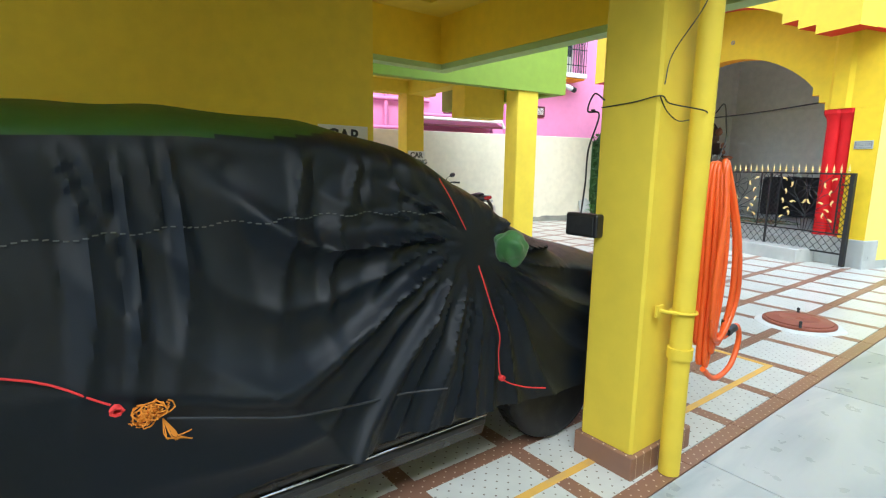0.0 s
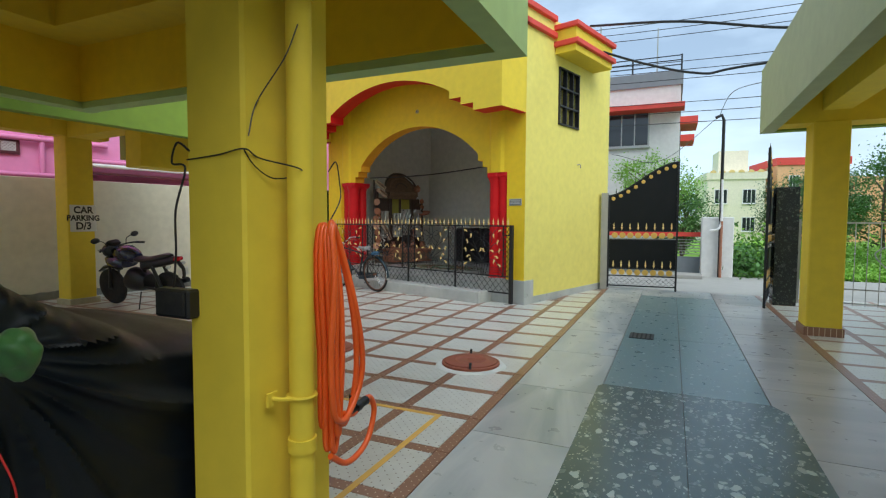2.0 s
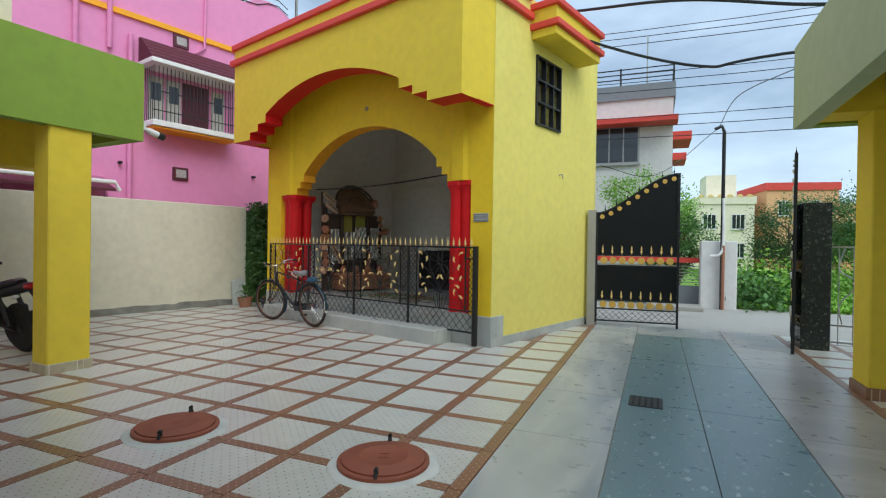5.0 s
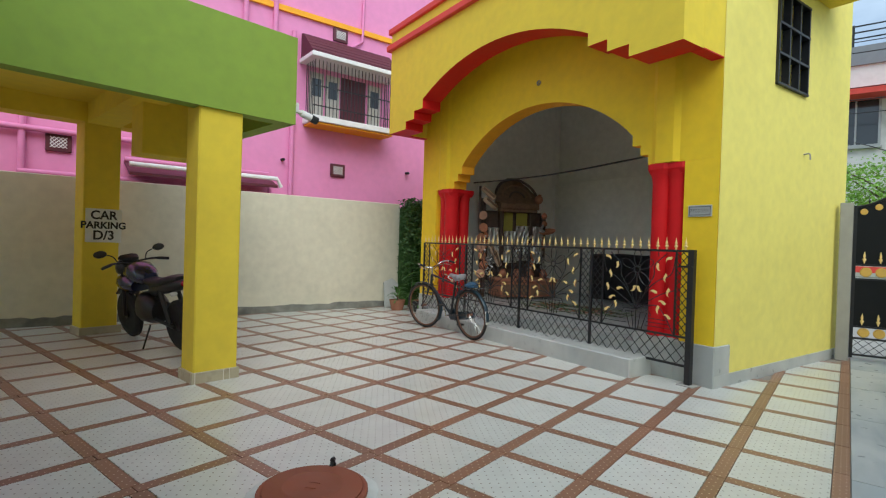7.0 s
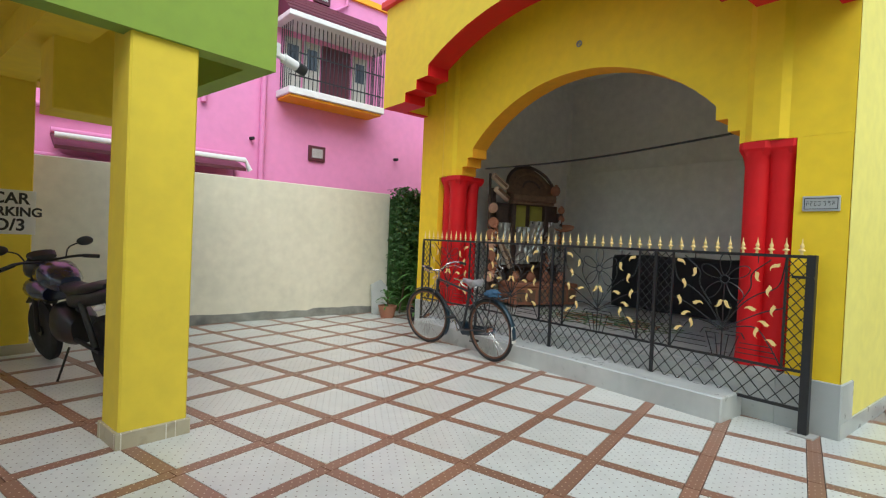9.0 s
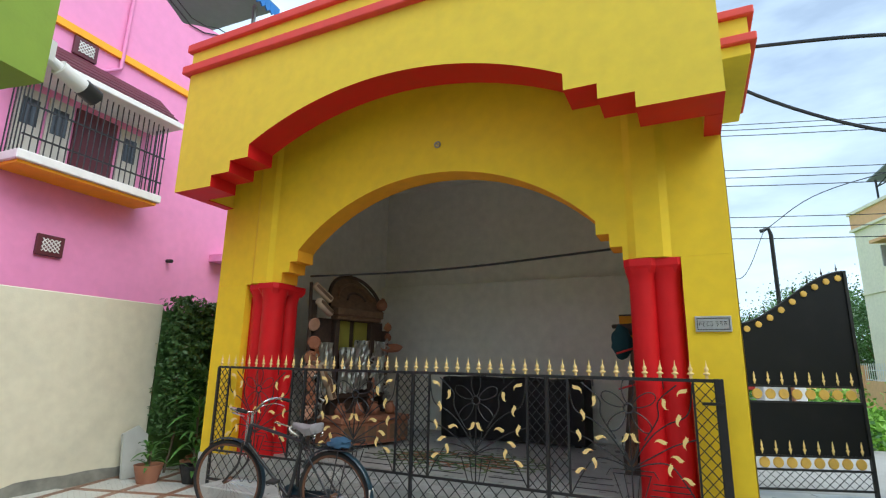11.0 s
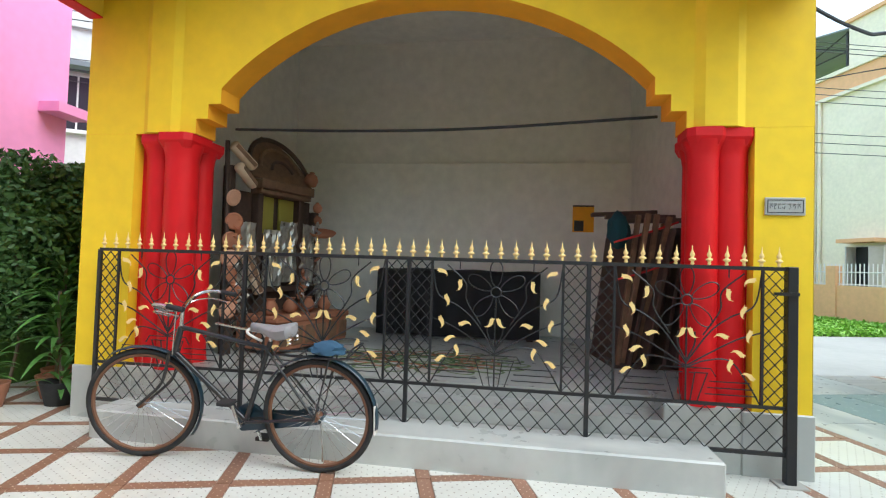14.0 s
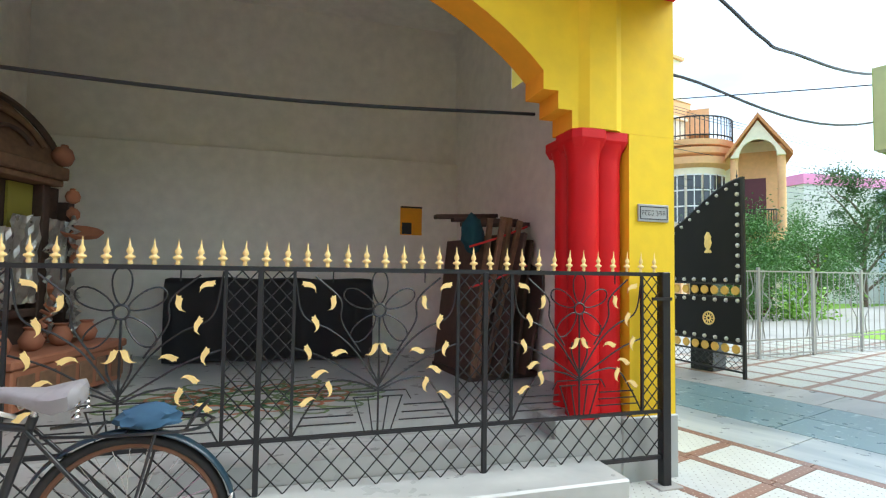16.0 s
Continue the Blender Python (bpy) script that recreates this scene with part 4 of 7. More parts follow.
for k in range(10):
    c = on_cover(-0.03, 0.70, 0.02)
    tube(bm, curve3([c, c + Vector((rng.uniform(0, 0.04), -0.01, -0.05)), c + Vector((rng.uniform(0.0, 0.07), 0, -0.05 - rng.uniform(0, 0.03)))], 4), 0.0018, 4)
part("frayed_cord", bm, ROPE_ORANGE, car, "bundle of frayed orange cord", smooth=True)
bm = bmesh.new()
tube(bm, curve3([on_cover(x, z, 0.022) for x, z in ((-0.02, 0.70), (0.15, 0.66), (0.3, 0.62), (0.45, 0.59), (0.6, 0.56), (0.75, 0.555), (0.9, 0.55))], 6), 0.004, 6)
part("elastic_hem_cord", bm, BLACK, car, smooth=True)
# body showing under the hem
bm = bmesh.new()
prism(bm, [(-1.6, 0.20), (1.22, 0.20), (1.30, 0.45), (1.30, 0.62), (-1.6, 0.62)], "y", 1.50, 3.06)
box(bm, 1.28, 2.52, 1.75, 2.80, 0.22, 0.60)
box(bm, 2.28, 2.55, 1.55, 3.0, 0.24, 0.60, bevel=0.03)
part("car_body", bm, CAR_PAINT, car)
bm = bmesh.new()
box(bm, -1.5, 1.22, 1.475, 1.51, 0.25, 0.285, bevel=0.008)
part("sill_trim", bm, PLASTIC, car)
bm = bmesh.new()
tube(bm, [(-1.5, 1.472, 0.30), (1.22, 1.472, 0.30)], 0.004, 6)
part("sill_bright_strip", bm, CHROME, car)


def car_wheel(x, y):
    m = pose(x, y, 0.305, 90, 0, 0)
    b = bmesh.new()
    lathe(b, [(0.20, -0.09), (0.25, -0.098), (0.29, -0.085), (0.305, -0.05), (0.305, 0.05), (0.29, 0.085), (0.25, 0.098), (0.20, 0.09)], 40)
    for k in range(40):
        a = k * math.tau / 40
        for w in (-1, 1):
            mm = Matrix.Rotation(a + w * 0.03, 4, "Z")
            vs = box(b, 0.3035, 0.309, -0.016, 0.010, 0.02 * w - 0.022, 0.02 * w + 0.022)
            for v in vs:
                v.co = mm @ v.co
    wheel = part("wheel", b, RUBBER, car, smooth=True, at=m)
    b = bmesh.new()
    lathe(b, [(0.198, 0.05), (0.205, 0.085), (0.19, 0.088), (0.18, 0.06)], 36)
    lathe(b, [(0.06, 0.04), (0.06, 0.075), (0.03, 0.085)], 20)
    for k in range(5):
        mm = Matrix.Rotation(k * math.tau / 5, 4, "Z")
        for v in box(b, 0.04, 0.195, -0.028, 0.028, 0.045, 0.075, bevel=0.0):
            v.co.y *= 1 - 0.45 * (v.co.x - 0.04) / 0.155 if v.co.x > 0.1 else 1
            v.co = mm @ v.co
    part("rim", b, ALLOY, wheel, "dark alloy rim", smooth=True)
    return wheel


for x in (1.74, -0.75):
    for y in (1.60, 2.96):
        car_wheel(x, y)

# ---- things on the near column ----
pipe = thing("drain_pipe", pose(1.925, 1.005, 0), "yellow painted rain pipe clamped to the column", "pipe")
bm = bmesh.new()
lathe(bm, [(0.046, 0.004), (0.046, 3.03)], 20)
lathe(bm, [(0.054, 0.55), (0.054, 0.60)], 20)
lathe(bm, [(0.053, 2.2), (0.053, 2.30)], 20)
part("pipe", bm, YELLOW, pipe, smooth=True)
bm = bmesh.new()
tube(bm, ring_pts((0, 0, 0.76), 0.052, 20, "xy"), 0.007, 6, closed=True)
tube(bm, [(-0.05, 0.0, 0.76), (-0.085, 0.03, 0.765), (-0.10, 0.062, 0.77)], 0.008, 6)
box(bm, -0.12, -0.07, 0.052, 0.064, 0.74, 0.79)
part("clamp", bm, YELLOW, pipe, "rusty pipe clamp", smooth=True)

HOSE = material("orange_hose_plastic", (0.85, 0.12, 0.015), 0.4, stain=0.2, coat=0.2)
hose = thing("garden_hose", pose(2.03, 1.00, 0), "coiled flat orange garden hose hung on a nail", "hose")
rng = random.Random(11)
for k in (0, 2, 4, 6, 7, 8):
    w = rng.uniform(0.015, 0.04) if k < 7 else (0.09 if k == 7 else 0.14)
    dx = rng.uniform(-0.05, 0.02)
    y = -0.015 - 0.010 * k
    zb = rng.uniform(0.50, 0.62) if k < 7 else (0.62 if k == 7 else 0.64)
    top = 1.37 + rng.uniform(-0.01, 0.01)
    pts = curve3([(dx - w * 0.35, y, zb + 0.10), (dx - w * 0.40, y, 0.90), (dx - 0.030, y, 1.20), (-0.02, y * 0.8, top), (0.015, y * 0.7, top), (dx + w * 0.55, y - 0.01, 1.12), (dx + w, y - 0.01, 0.88), (dx + w * 0.95, y, zb + 0.10), (dx + w * 0.3, y, zb), (dx - w * 0.2, y, zb + 0.02), (dx - w * 0.35, y, zb + 0.10)], 7)
    b = bmesh.new()
    tube(b, pts, 0.0125, 8)
    part("hose_loop", b, HOSE, hose, smooth=True)
b = bmesh.new()
tube(b, curve3([(0.02, -0.07, 0.66), (0.10, -0.08, 0.63), (0.17, -0.08, 0.655), (0.235, -0.08, 0.655), (0.265, -0.08, 0.58), (0.20, -0.08, 0.47), (0.08, -0.07, 0.435), (-0.02, -0.06, 0.50)], 8), 0.0125, 8)
part("hose_tail", b, HOSE, hose, smooth=True)
b = bmesh.new()
tube(b, [(0.08, -0.08, 0.645), (0.12, -0.08, 0.645), (0.121, -0.08, 0.648), (0.15, -0.08, 0.65), (0.151, -0.08, 0.65), (0.20, -0.08, 0.655)], [0.014, 0.014, 0.022, 0.022, 0.016, 0.020], 10)
tube(b, [(0.10, -0.08, 0.65), (0.10, -0.08, 0.71)], 0.014, 8)
part("hose_coupling", b, PLASTIC, hose, "black hose coupling", smooth=True)

lamp_box = thing("black_box", pose(1.74, 1.38, 1.11), "small black box hung on the column edge", "box")
b = bmesh.new()
box(b, -0.055, 0.0, -0.075, 0.10, -0.05, 0.055, bevel=0.008)
part("box_case", b, PLASTIC, lamp_box)
b = bmesh.new()
box(b, -0.062, -0.054, -0.06, 0.085, -0.04, 0.045, bevel=0.003)
part("box_front", b, RUBBER, lamp_box)

wire = thing("column_wires", Matrix(), "thin black wires tied round the yellow column", "wire")
b = bmesh.new()
tube(b, curve3([(1.735, 1.355, 1.63), (1.732, 1.200, 1.64), (1.733, 1.080, 1.655), (1.8, 1.075, 1.63), (1.87, 0.970, 1.6), (1.945, 1.000, 1.585)], 6), 0.003, 5)
tube(b, curve3([(1.734, 1.082, 1.652), (1.78, 1.077, 1.6), (1.85, 1.065, 1.565), (1.95, 1.065, 1.575)], 6), 0.0025, 5)
tube(b, curve3([(1.75, 1.077, 1.7), (1.79, 1.077, 1.82), (1.85, 1.005, 1.98), (1.88, 0.970, 2.1)], 6), 0.0025, 5)
part("tie_wire", b, PLASTIC, wire, smooth=True)
b = bmesh.new()
tube(b, curve3([(1.735, 1.340, 1.66), (1.72, 1.385, 1.69), (1.725, 1.420, 1.62), (1.735, 1.365, 1.6), (1.72, 1.400, 1.45), (1.725, 1.410, 1.3), (1.72, 1.420, 1.165)], 8), 0.004, 6)
part("hanging_wire", b, PLASTIC, wire, smooth=True)
b = bmesh.new()
tube(b, curve3([(2.202, 1.085, 1.62), (2.215, 1.055, 1.66), (2.225, 1.045, 1.58), (2.215, 1.035, 1.5), (2.1, 1.010, 1.4)], 8), 0.0028, 6)
part("hanging_wire", b, PLASTIC, wire, smooth=True)

# ---- parking signs painted on white patches ----
SIGN_WHITE = material("sign_white_paint", (0.74, 0.74, 0.72), 0.7, stain=0.2)
SIGN_BLACK = material("sign_black_paint", (0.02, 0.02, 0.025), 0.6)


def parking_sign(m, lines, w, h):
    s = thing("parking_sign", m, "white painted patch reading car parking in black", "sign", "parking signs")
    part("sign_patch", bm_box(-w / 2, w / 2, -0.003, 0.0, -h / 2, h / 2), SIGN_WHITE, s)
    for i, (body, size) in enumerate(lines):
        text_mesh(body, size, SIGN_BLACK, s, pose(0, -0.004, h * (0.30 - 0.30 * i), 90), bold=0.004)


parking_sign(pose(5.755, 8.718, 1.43), (("CAR", 0.155), ("PARKING", 0.125), ("D/3", 0.165)), 0.42, 0.44)
parking_sign(pose(1.79, 3.978, 1.46), (("CAR", 0.155), ("PARKING", 0.125), ("D/2", 0.165)), 0.46, 0.46)


# ---- black roadster bicycle leaning by the step ----
BIKE_BLACK = material("black_bicycle_enamel", (0.012, 0.014, 0.018), 0.35, stain=0.4, stain_color=(0.08, 0.05, 0.03), stain_scale=16, coat=0.2)
BIKE_BLUE = material("dark_blue_enamel", (0.012, 0.035, 0.055), 0.35, stain=0.3, stain_scale=14, coat=0.2)
SADDLE = material("worn_grey_saddle", (0.26, 0.25, 0.26), 0.5, stain=0.5, stain_scale=20)
RUST = material("rusty_steel", (0.20, 0.10, 0.06), 0.7, metal=0.4, stain=0.5, stain_scale=18)
CLOTH_BLUE = material("blue_cloth", (0.03, 0.08, 0.14), 0.9)
CLOTH_WHITE = material("pale_cloth", (0.65, 0.63, 0.58), 0.9)

# x towards the front wheel, z up; rear contact at the origin
fx, fy, rx_, ry_ = 9.455, 6.235, 9.130, 5.105
BASE = math.hypot(fx - rx_, fy - ry_)
bike = thing("bicycle", pose(rx_, ry_, 0, -6, 0, math.degrees(math.atan2(fy - ry_, fx - rx_))), "old black roadster bicycle standing on its prop stand", "bicycle")
R = 0.355


def wheel_at(x, turn=0.0):
    m = Matrix.Translation((x, 0, R)) @ Matrix.Rotation(radians(turn), 4, "Z")
    b = bmesh.new()
    tube(b, ring_pts((0, 0, 0), R - 0.019, 48), 0.019, 8, closed=True)
    wh = part("wheel", b, RUBBER, bike, smooth=True, at=m)
    b = bmesh.new()
    tube(b, ring_pts((0, 0, 0), R - 0.043, 48), 0.012, 6, closed=True)
    part("rim", b, RUST, wh, "rusty steel rim", smooth=True)
    b = bmesh.new()
    for k in range(32):
        a = k * math.tau / 32
        a2 = a + (0.5 if k % 2 else -0.5)
        tube(b, [(0.02 * math.cos(a2), 0.03 * (1 if k % 4 < 2 else -1), 0.02 * math.sin(a2)), ((R - 0.05) * math.cos(a), 0, (R - 0.05) * math.sin(a))], 0.0013, 3, cap=False)
    part("spokes", b, CHROME, wh)
    b = bmesh.new()
    tube(b, [(0, -0.05, 0), (0, 0.05, 0)], 0.020, 10)
    part("hub", b, RUST, wh, smooth=True)
    return wh


wheel_at(0.0)
wheel_at(BASE, 12)
B = BASE
bb, seat_top, head_t, head_b = (0.47, 0.0, 0.29), (0.305, 0.0, 0.80), (0.90, 0, 0.86), (0.945, 0, 0.70)
b = bmesh.new()
tube(b, [bb, seat_top], 0.016, 10)
tube(b, [(0.32, 0, 0.755), head_t], 0.014, 10)
tube(b, [bb, head_b], 0.016, 10)
tube(b, [head_t, head_b], 0.02, 10)
for s in (-1, 1):
    tube(b, [(bb[0], 0.03 * s, bb[2]), (0, 0.06 * s, R)], 0.010, 8)
    tube(b, [(0.32, 0.02 * s, 0.755), (0, 0.06 * s, R)], 0.008, 8)
part("frame", b, BIKE_BLACK, bike, smooth=True)
b = bmesh.new()
for s in (-1, 1):
    tube(b, curve3([(0.955, 0.045 * s, 0.70), (1.0, 0.055 * s, 0.52), (B - 0.06, 0.055 * s, R + 0.05), (B, 0.055 * s, R)], 6), 0.010, 8)
tube(b, [(0.955, -0.05, 0.70), (0.955, 0.05, 0.70)], 0.014, 8)
part("fork", b, BIKE_BLACK, bike, smooth=True)
for x, a0, a1, turn, nm in ((0.0, -8, 150, 0, "rear_mudguard"), (B, 60, 215, 12, "front_mudguard")):
    b = bmesh.new()
    rows = []
    for i in range(25):
        a = radians(a0 + (a1 - a0) * i / 24)
        if nm == "rear_mudguard":
            a = radians(180 - (a0 + (a1 - a0) * i / 24))
        rows.append([b.verts.new(((R + 0.022 - 0.010 * abs(w)) * math.cos(a), 0.028 * w, (R + 0.022 - 0.010 * abs(w)) * math.sin(a))) for w in (-1, -0.5, 0, 0.5, 1)])
    for p, q in zip(rows, rows[1:]):
        for k in range(4):
            b.faces.new((p[k], p[k + 1], q[k + 1], q[k]))
    ob = part(nm, b, BIKE_BLUE, bike, smooth=True, at=Matrix.Translation((x, 0, R)) @ Matrix.Rotation(radians(turn), 4, "Z"))
    ob.modifiers.new("sheet", "SOLIDIFY").thickness = 0.003
b = bmesh.new()
box(b, -0.365, -0.355, -0.03, 0.03, 0.27, 0.45, bevel=0.003)
part("mudguard_flap", b, CLOTH_WHITE, bike, "white painted mudguard tail")
# chain case, crank, pedals
b = bmesh.new()
prism(b, arc(0.47, 0.29, 0.095, -60, 250, 20) + [(0.10, 0.385), (0.0, 0.38), (-0.04, R), (0.0, 0.29), (0.10, 0.27)], "y", -0.055, -0.028)
part("chain_case", b, BIKE_BLUE, bike)
b = bmesh.new()
tube(b, [(0.47, -0.09, 0.29), (0.47, 0.09, 0.29)], 0.014, 8)
tube(b, [(0.47, -0.085, 0.29), (0.42, -0.09, 0.13)], 0.010, 6)
tube(b, [(0.47, 0.085, 0.29), (0.52, 0.09, 0.45)], 0.010, 6)
part("crank", b, CHROME, bike, smooth=True)
for p in ((0.42, -0.13, 0.13), (0.52, 0.13, 0.45)):
    b = bmesh.new()
    box(b, p[0] - 0.045, p[0] + 0.045, p[1] - 0.04, p[1] + 0.04, p[2] - 0.012, p[2] + 0.012, bevel=0.004)
    part("pedal", b, RUBBER, bike)
# saddle
b = bmesh.new()
rows = []
for i, (x, w, z) in enumerate(((0.15, 0.055, 0.885), (0.17, 0.095, 0.895), (0.22, 0.10, 0.885), (0.28, 0.065, 0.875), (0.36, 0.032, 0.885), (0.42, 0.022, 0.89), (0.43, 0.012, 0.88))):
    rows.append([b.verts.new((x, w * math.cos(a), z + 0.022 * math.sin(a) - (0.045 if math.sin(a) < -0.2 else 0) * (w / 0.1))) for a in np.linspace(0, math.tau, 12, endpoint=False)])
for p, q in zip(rows, rows[1:]):
    for k in range(12):
        b.faces.new((p[k], p[(k + 1) % 12], q[(k + 1) % 12], q[k]))
b.faces.new(rows[0])
b.faces.new(rows[-1][::-1])
bmesh.ops.recalc_face_normals(b, faces=b.faces)
part("saddle", b, SADDLE, bike, "worn grey saddle", smooth=True)
b = bmesh.new()
part("seat_post", tube(b, [seat_top, (0.295, 0, 0.87)], 0.012, 8), CHROME, bike, smooth=True)
for s in (-1, 1):
    b = bmesh.new()
    tube(b, [(0.16 + 0.012 * math.cos(t), 0.05 * s + 0.012 * math.sin(t), 0.80 + t * 0.0035) for t in np.linspace(0, 18, 40)], 0.004, 4)
    part("saddle_spring", b, CHROME, bike, smooth=True)
# carrier with cloth
b = bmesh.new()
for s in (-1, 1):
    tube(b, curve3([(0.27, 0.04 * s, 0.735), (0.05, 0.07 * s, 0.735), (-0.22, 0.075 * s, 0.74), (-0.29, 0.0, 0.75)], 5), 0.006, 6)
    tube(b, [(-0.10, 0.075 * s, 0.737), (0.0, 0.065 * s, R)], 0.006, 6)
for x in (-0.2, -0.1, 0.0, 0.1):
    tube(b, [(x, -0.075, 0.737), (x, 0.075, 0.737)], 0.005, 6)
tube(b, curve3([(-0.20, -0.07, 0.74), (-0.26, -0.07, 0.80), (-0.24, 0.07, 0.80), (-0.20, 0.07, 0.74)], 6), 0.006, 6)
part("carrier", b, BIKE_BLACK, bike, smooth=True)
b = bmesh.new()
bmesh.ops.create_icosphere(b, subdivisions=3, radius=1)
for v in b.verts:
    v.co *= 1 + 0.35 * noise.noise(v.co * 2.6)
    v.co = Vector((v.co.x * 0.11 - 0.06, v.co.y * 0.07, max(v.co.z, -0.25) * 0.055 + 0.765))
part("folded_cloth", b, CLOTH_BLUE, bike, "dark blue cloth on the carrier", smooth=True)
# handlebar, rod brakes, lamp bracket
b = bmesh.new()
tube(b, [head_t, (0.885, 0, 0.98)], 0.012, 8)
for s in (-1, 1):
    tube(b, curve3([(0.885, 0, 0.97), (0.93, 0.10 * s, 0.985), (0.93, 0.20 * s, 1.03), (0.85, 0.26 * s, 1.05), (0.70, 0.27 * s, 1.03)], 6), 0.011, 8)
    tube(b, curve3([(0.93, 0.06 * s, 0.94), (0.95, 0.17 * s, 0.985), (0.86, 0.235 * s, 1.005), (0.74, 0.245 * s, 0.985)], 6), 0.005, 6)
tube(b, [(0.93, 0.0, 0.96), (0.965, 0.0, 0.70)], 0.004, 5)
tube(b, [(0.90, 0.05, 0.95), (0.93, 0.05, 0.69)], 0.004, 5)
part("handlebar", b, CHROME, bike, "chromed handlebar with rod brakes", smooth=True)
for s in (-1, 1):
    b = bmesh.new()
    tube(b, [(0.79, 0.268 * s, 1.045), (0.69, 0.272 * s, 1.028)], 0.016, 10)
    part("grip", b, RUBBER, bike, smooth=True)
b = bmesh.new()
tube(b, [(0.74, -0.12, 0.865), (0.34, -0.03, 0.84)], 0.008, 6)
part("air_pump", b, CHROME, bike, smooth=True)
b = bmesh.new()
tube(b, curve3([(0.35, -0.02, 0.82), (0.38, -0.04, 0.86), (0.42, -0.02, 0.88), (0.44, 0.03, 0.86), (0.40, 0.03, 0.83), (0.36, 0.0, 0.80)], 5), 0.008, 6)
part("tied_rag", b, CLOTH_WHITE, bike, smooth=True)
b = bmesh.new()
tube(b, [(0.0, -0.05, R), (0.04, -0.16, 0.0 - 0.012)], 0.007, 6)
part("side_stand", b, CHROME, bike, smooth=True)

# ---- motorcycle behind the column ----
TANK_BLUE = material("dark_blue_tank", (0.015, 0.018, 0.055), 0.25, coat=0.6)
LENS_RED = material("red_lens", (0.5, 0.01, 0.02), 0.15, coat=0.5)
LENS_CLEAR = material("clear_lens", (0.6, 0.6, 0.6), 0.1, coat=0.5)
moto = thing("motorcycle", pose(6.06, 7.00, 0, -9, 0, 93), "dark blue and black motorcycle parked on its side stand", "motorcycle")


def moto_wheel(x, w, r):
    m = pose(x, 0, r, 90)
    bb_ = bmesh.new()
    lathe(bb_, [(r - 0.10, -w * 0.75), (r - 0.04, -w), (r, -w * 0.45), (r, w * 0.45), (r - 0.04, w), (r - 0.10, w * 0.75)], 36)
    wh = part("wheel", bb_, RUBBER, moto, smooth=True, at=m)
    bb_ = bmesh.new()
    lathe(bb_, [(r - 0.11, -0.03), (r - 0.095, -0.03), (r - 0.095, 0.03), (r - 0.11, 0.03)], 32)
    lathe(bb_, [(0.05, -0.05), (0.05, 0.05)], 16)
    for k in range(6):
        mm = Matrix.Rotation(k * math.tau / 6, 4, "Z")
        for v in box(bb_, 0.04, r - 0.10, -0.014, 0.014, -0.012, 0.012):
            v.co = mm @ v.co
    part("rim", bb_, PLASTIC, wh)


moto_wheel(0.0, 0.055, 0.30)
moto_wheel(1.30, 0.045, 0.30)


def blob(name, sections, mat, label="", sides=14):
    """A body lofted along x through oval sections (x, z, half width, half height)."""
    bb_ = bmesh.new()
    rows_ = []
    for x, z, w, h in sections:
        rows_.append([bb_.verts.new((x, w * math.copysign(abs(math.cos(a)) ** 0.75, math.cos(a)), z + h * math.copysign(abs(math.sin(a)) ** 0.75, math.sin(a)))) for a in np.linspace(0, math.tau, sides, endpoint=False)])
    for p, q in zip(rows_, rows_[1:]):
        for k in range(sides):
            bb_.faces.new((p[k], p[(k + 1) % sides], q[(k + 1) % sides], q[k]))
    bb_.faces.new(rows_[0])
    bb_.faces.new(rows_[-1][::-1])
    bmesh.ops.recalc_face_normals(bb_, faces=bb_.faces)
    return part(name, bb_, mat, moto, label, smooth=True)


blob("fuel_tank", [(0.58, 0.82, 0.08, 0.06), (0.66, 0.84, 0.13, 0.10), (0.82, 0.88, 0.16, 0.13), (0.98, 0.88, 0.14, 0.12), (1.06, 0.86, 0.06, 0.06)], TANK_BLUE, "glossy dark blue fuel tank")
blob("tank_shroud", [(0.80, 0.72, 0.15, 0.07), (0.95, 0.74, 0.19, 0.11), (1.10, 0.76, 0.19, 0.09), (1.18, 0.80, 0.14, 0.04)], TANK_BLUE)
blob("seat", [(-0.12, 0.86, 0.06, 0.03), (0.0, 0.85, 0.12, 0.05), (0.2, 0.81, 0.13, 0.05), (0.42, 0.78, 0.12, 0.045), (0.62, 0.80, 0.09, 0.04)], PLASTIC)
blob("tail_cowl", [(-0.30, 0.83, 0.05, 0.03), (-0.18, 0.80, 0.09, 0.06), (0.10, 0.75, 0.12, 0.07), (0.45, 0.70, 0.11, 0.08)], PLASTIC)
blob("tail_lamp", [(-0.335, 0.825, 0.035, 0.02), (-0.31, 0.825, 0.06, 0.035), (-0.25, 0.82, 0.075, 0.035)], LENS_RED, "red tail lamp")
blob("engine", [(0.42, 0.42, 0.12, 0.12), (0.55, 0.45, 0.15, 0.18), (0.75, 0.46, 0.15, 0.19), (0.88, 0.42, 0.11, 0.12)], PLASTIC)
blob("headlamp_cowl", [(1.05, 0.93, 0.10, 0.05), (1.13, 0.94, 0.14, 0.11), (1.24, 0.92, 0.12, 0.10), (1.30, 0.90, 0.05, 0.05)], PLASTIC)
blob("windscreen", [(1.06, 1.03, 0.10, 0.02), (1.12, 1.05, 0.12, 0.045), (1.16, 1.04, 0.10, 0.04)], PLASTIC)
blob("front_mudguard", [(1.05, 0.60, 0.05, 0.015), (1.20, 0.645, 0.06, 0.025), (1.38, 0.635, 0.06, 0.025), (1.52, 0.56, 0.05, 0.015)], PLASTIC)
b = bmesh.new()
box(b, -0.34, -0.33, -0.10, 0.10, 0.55, 0.68, bevel=0.003)
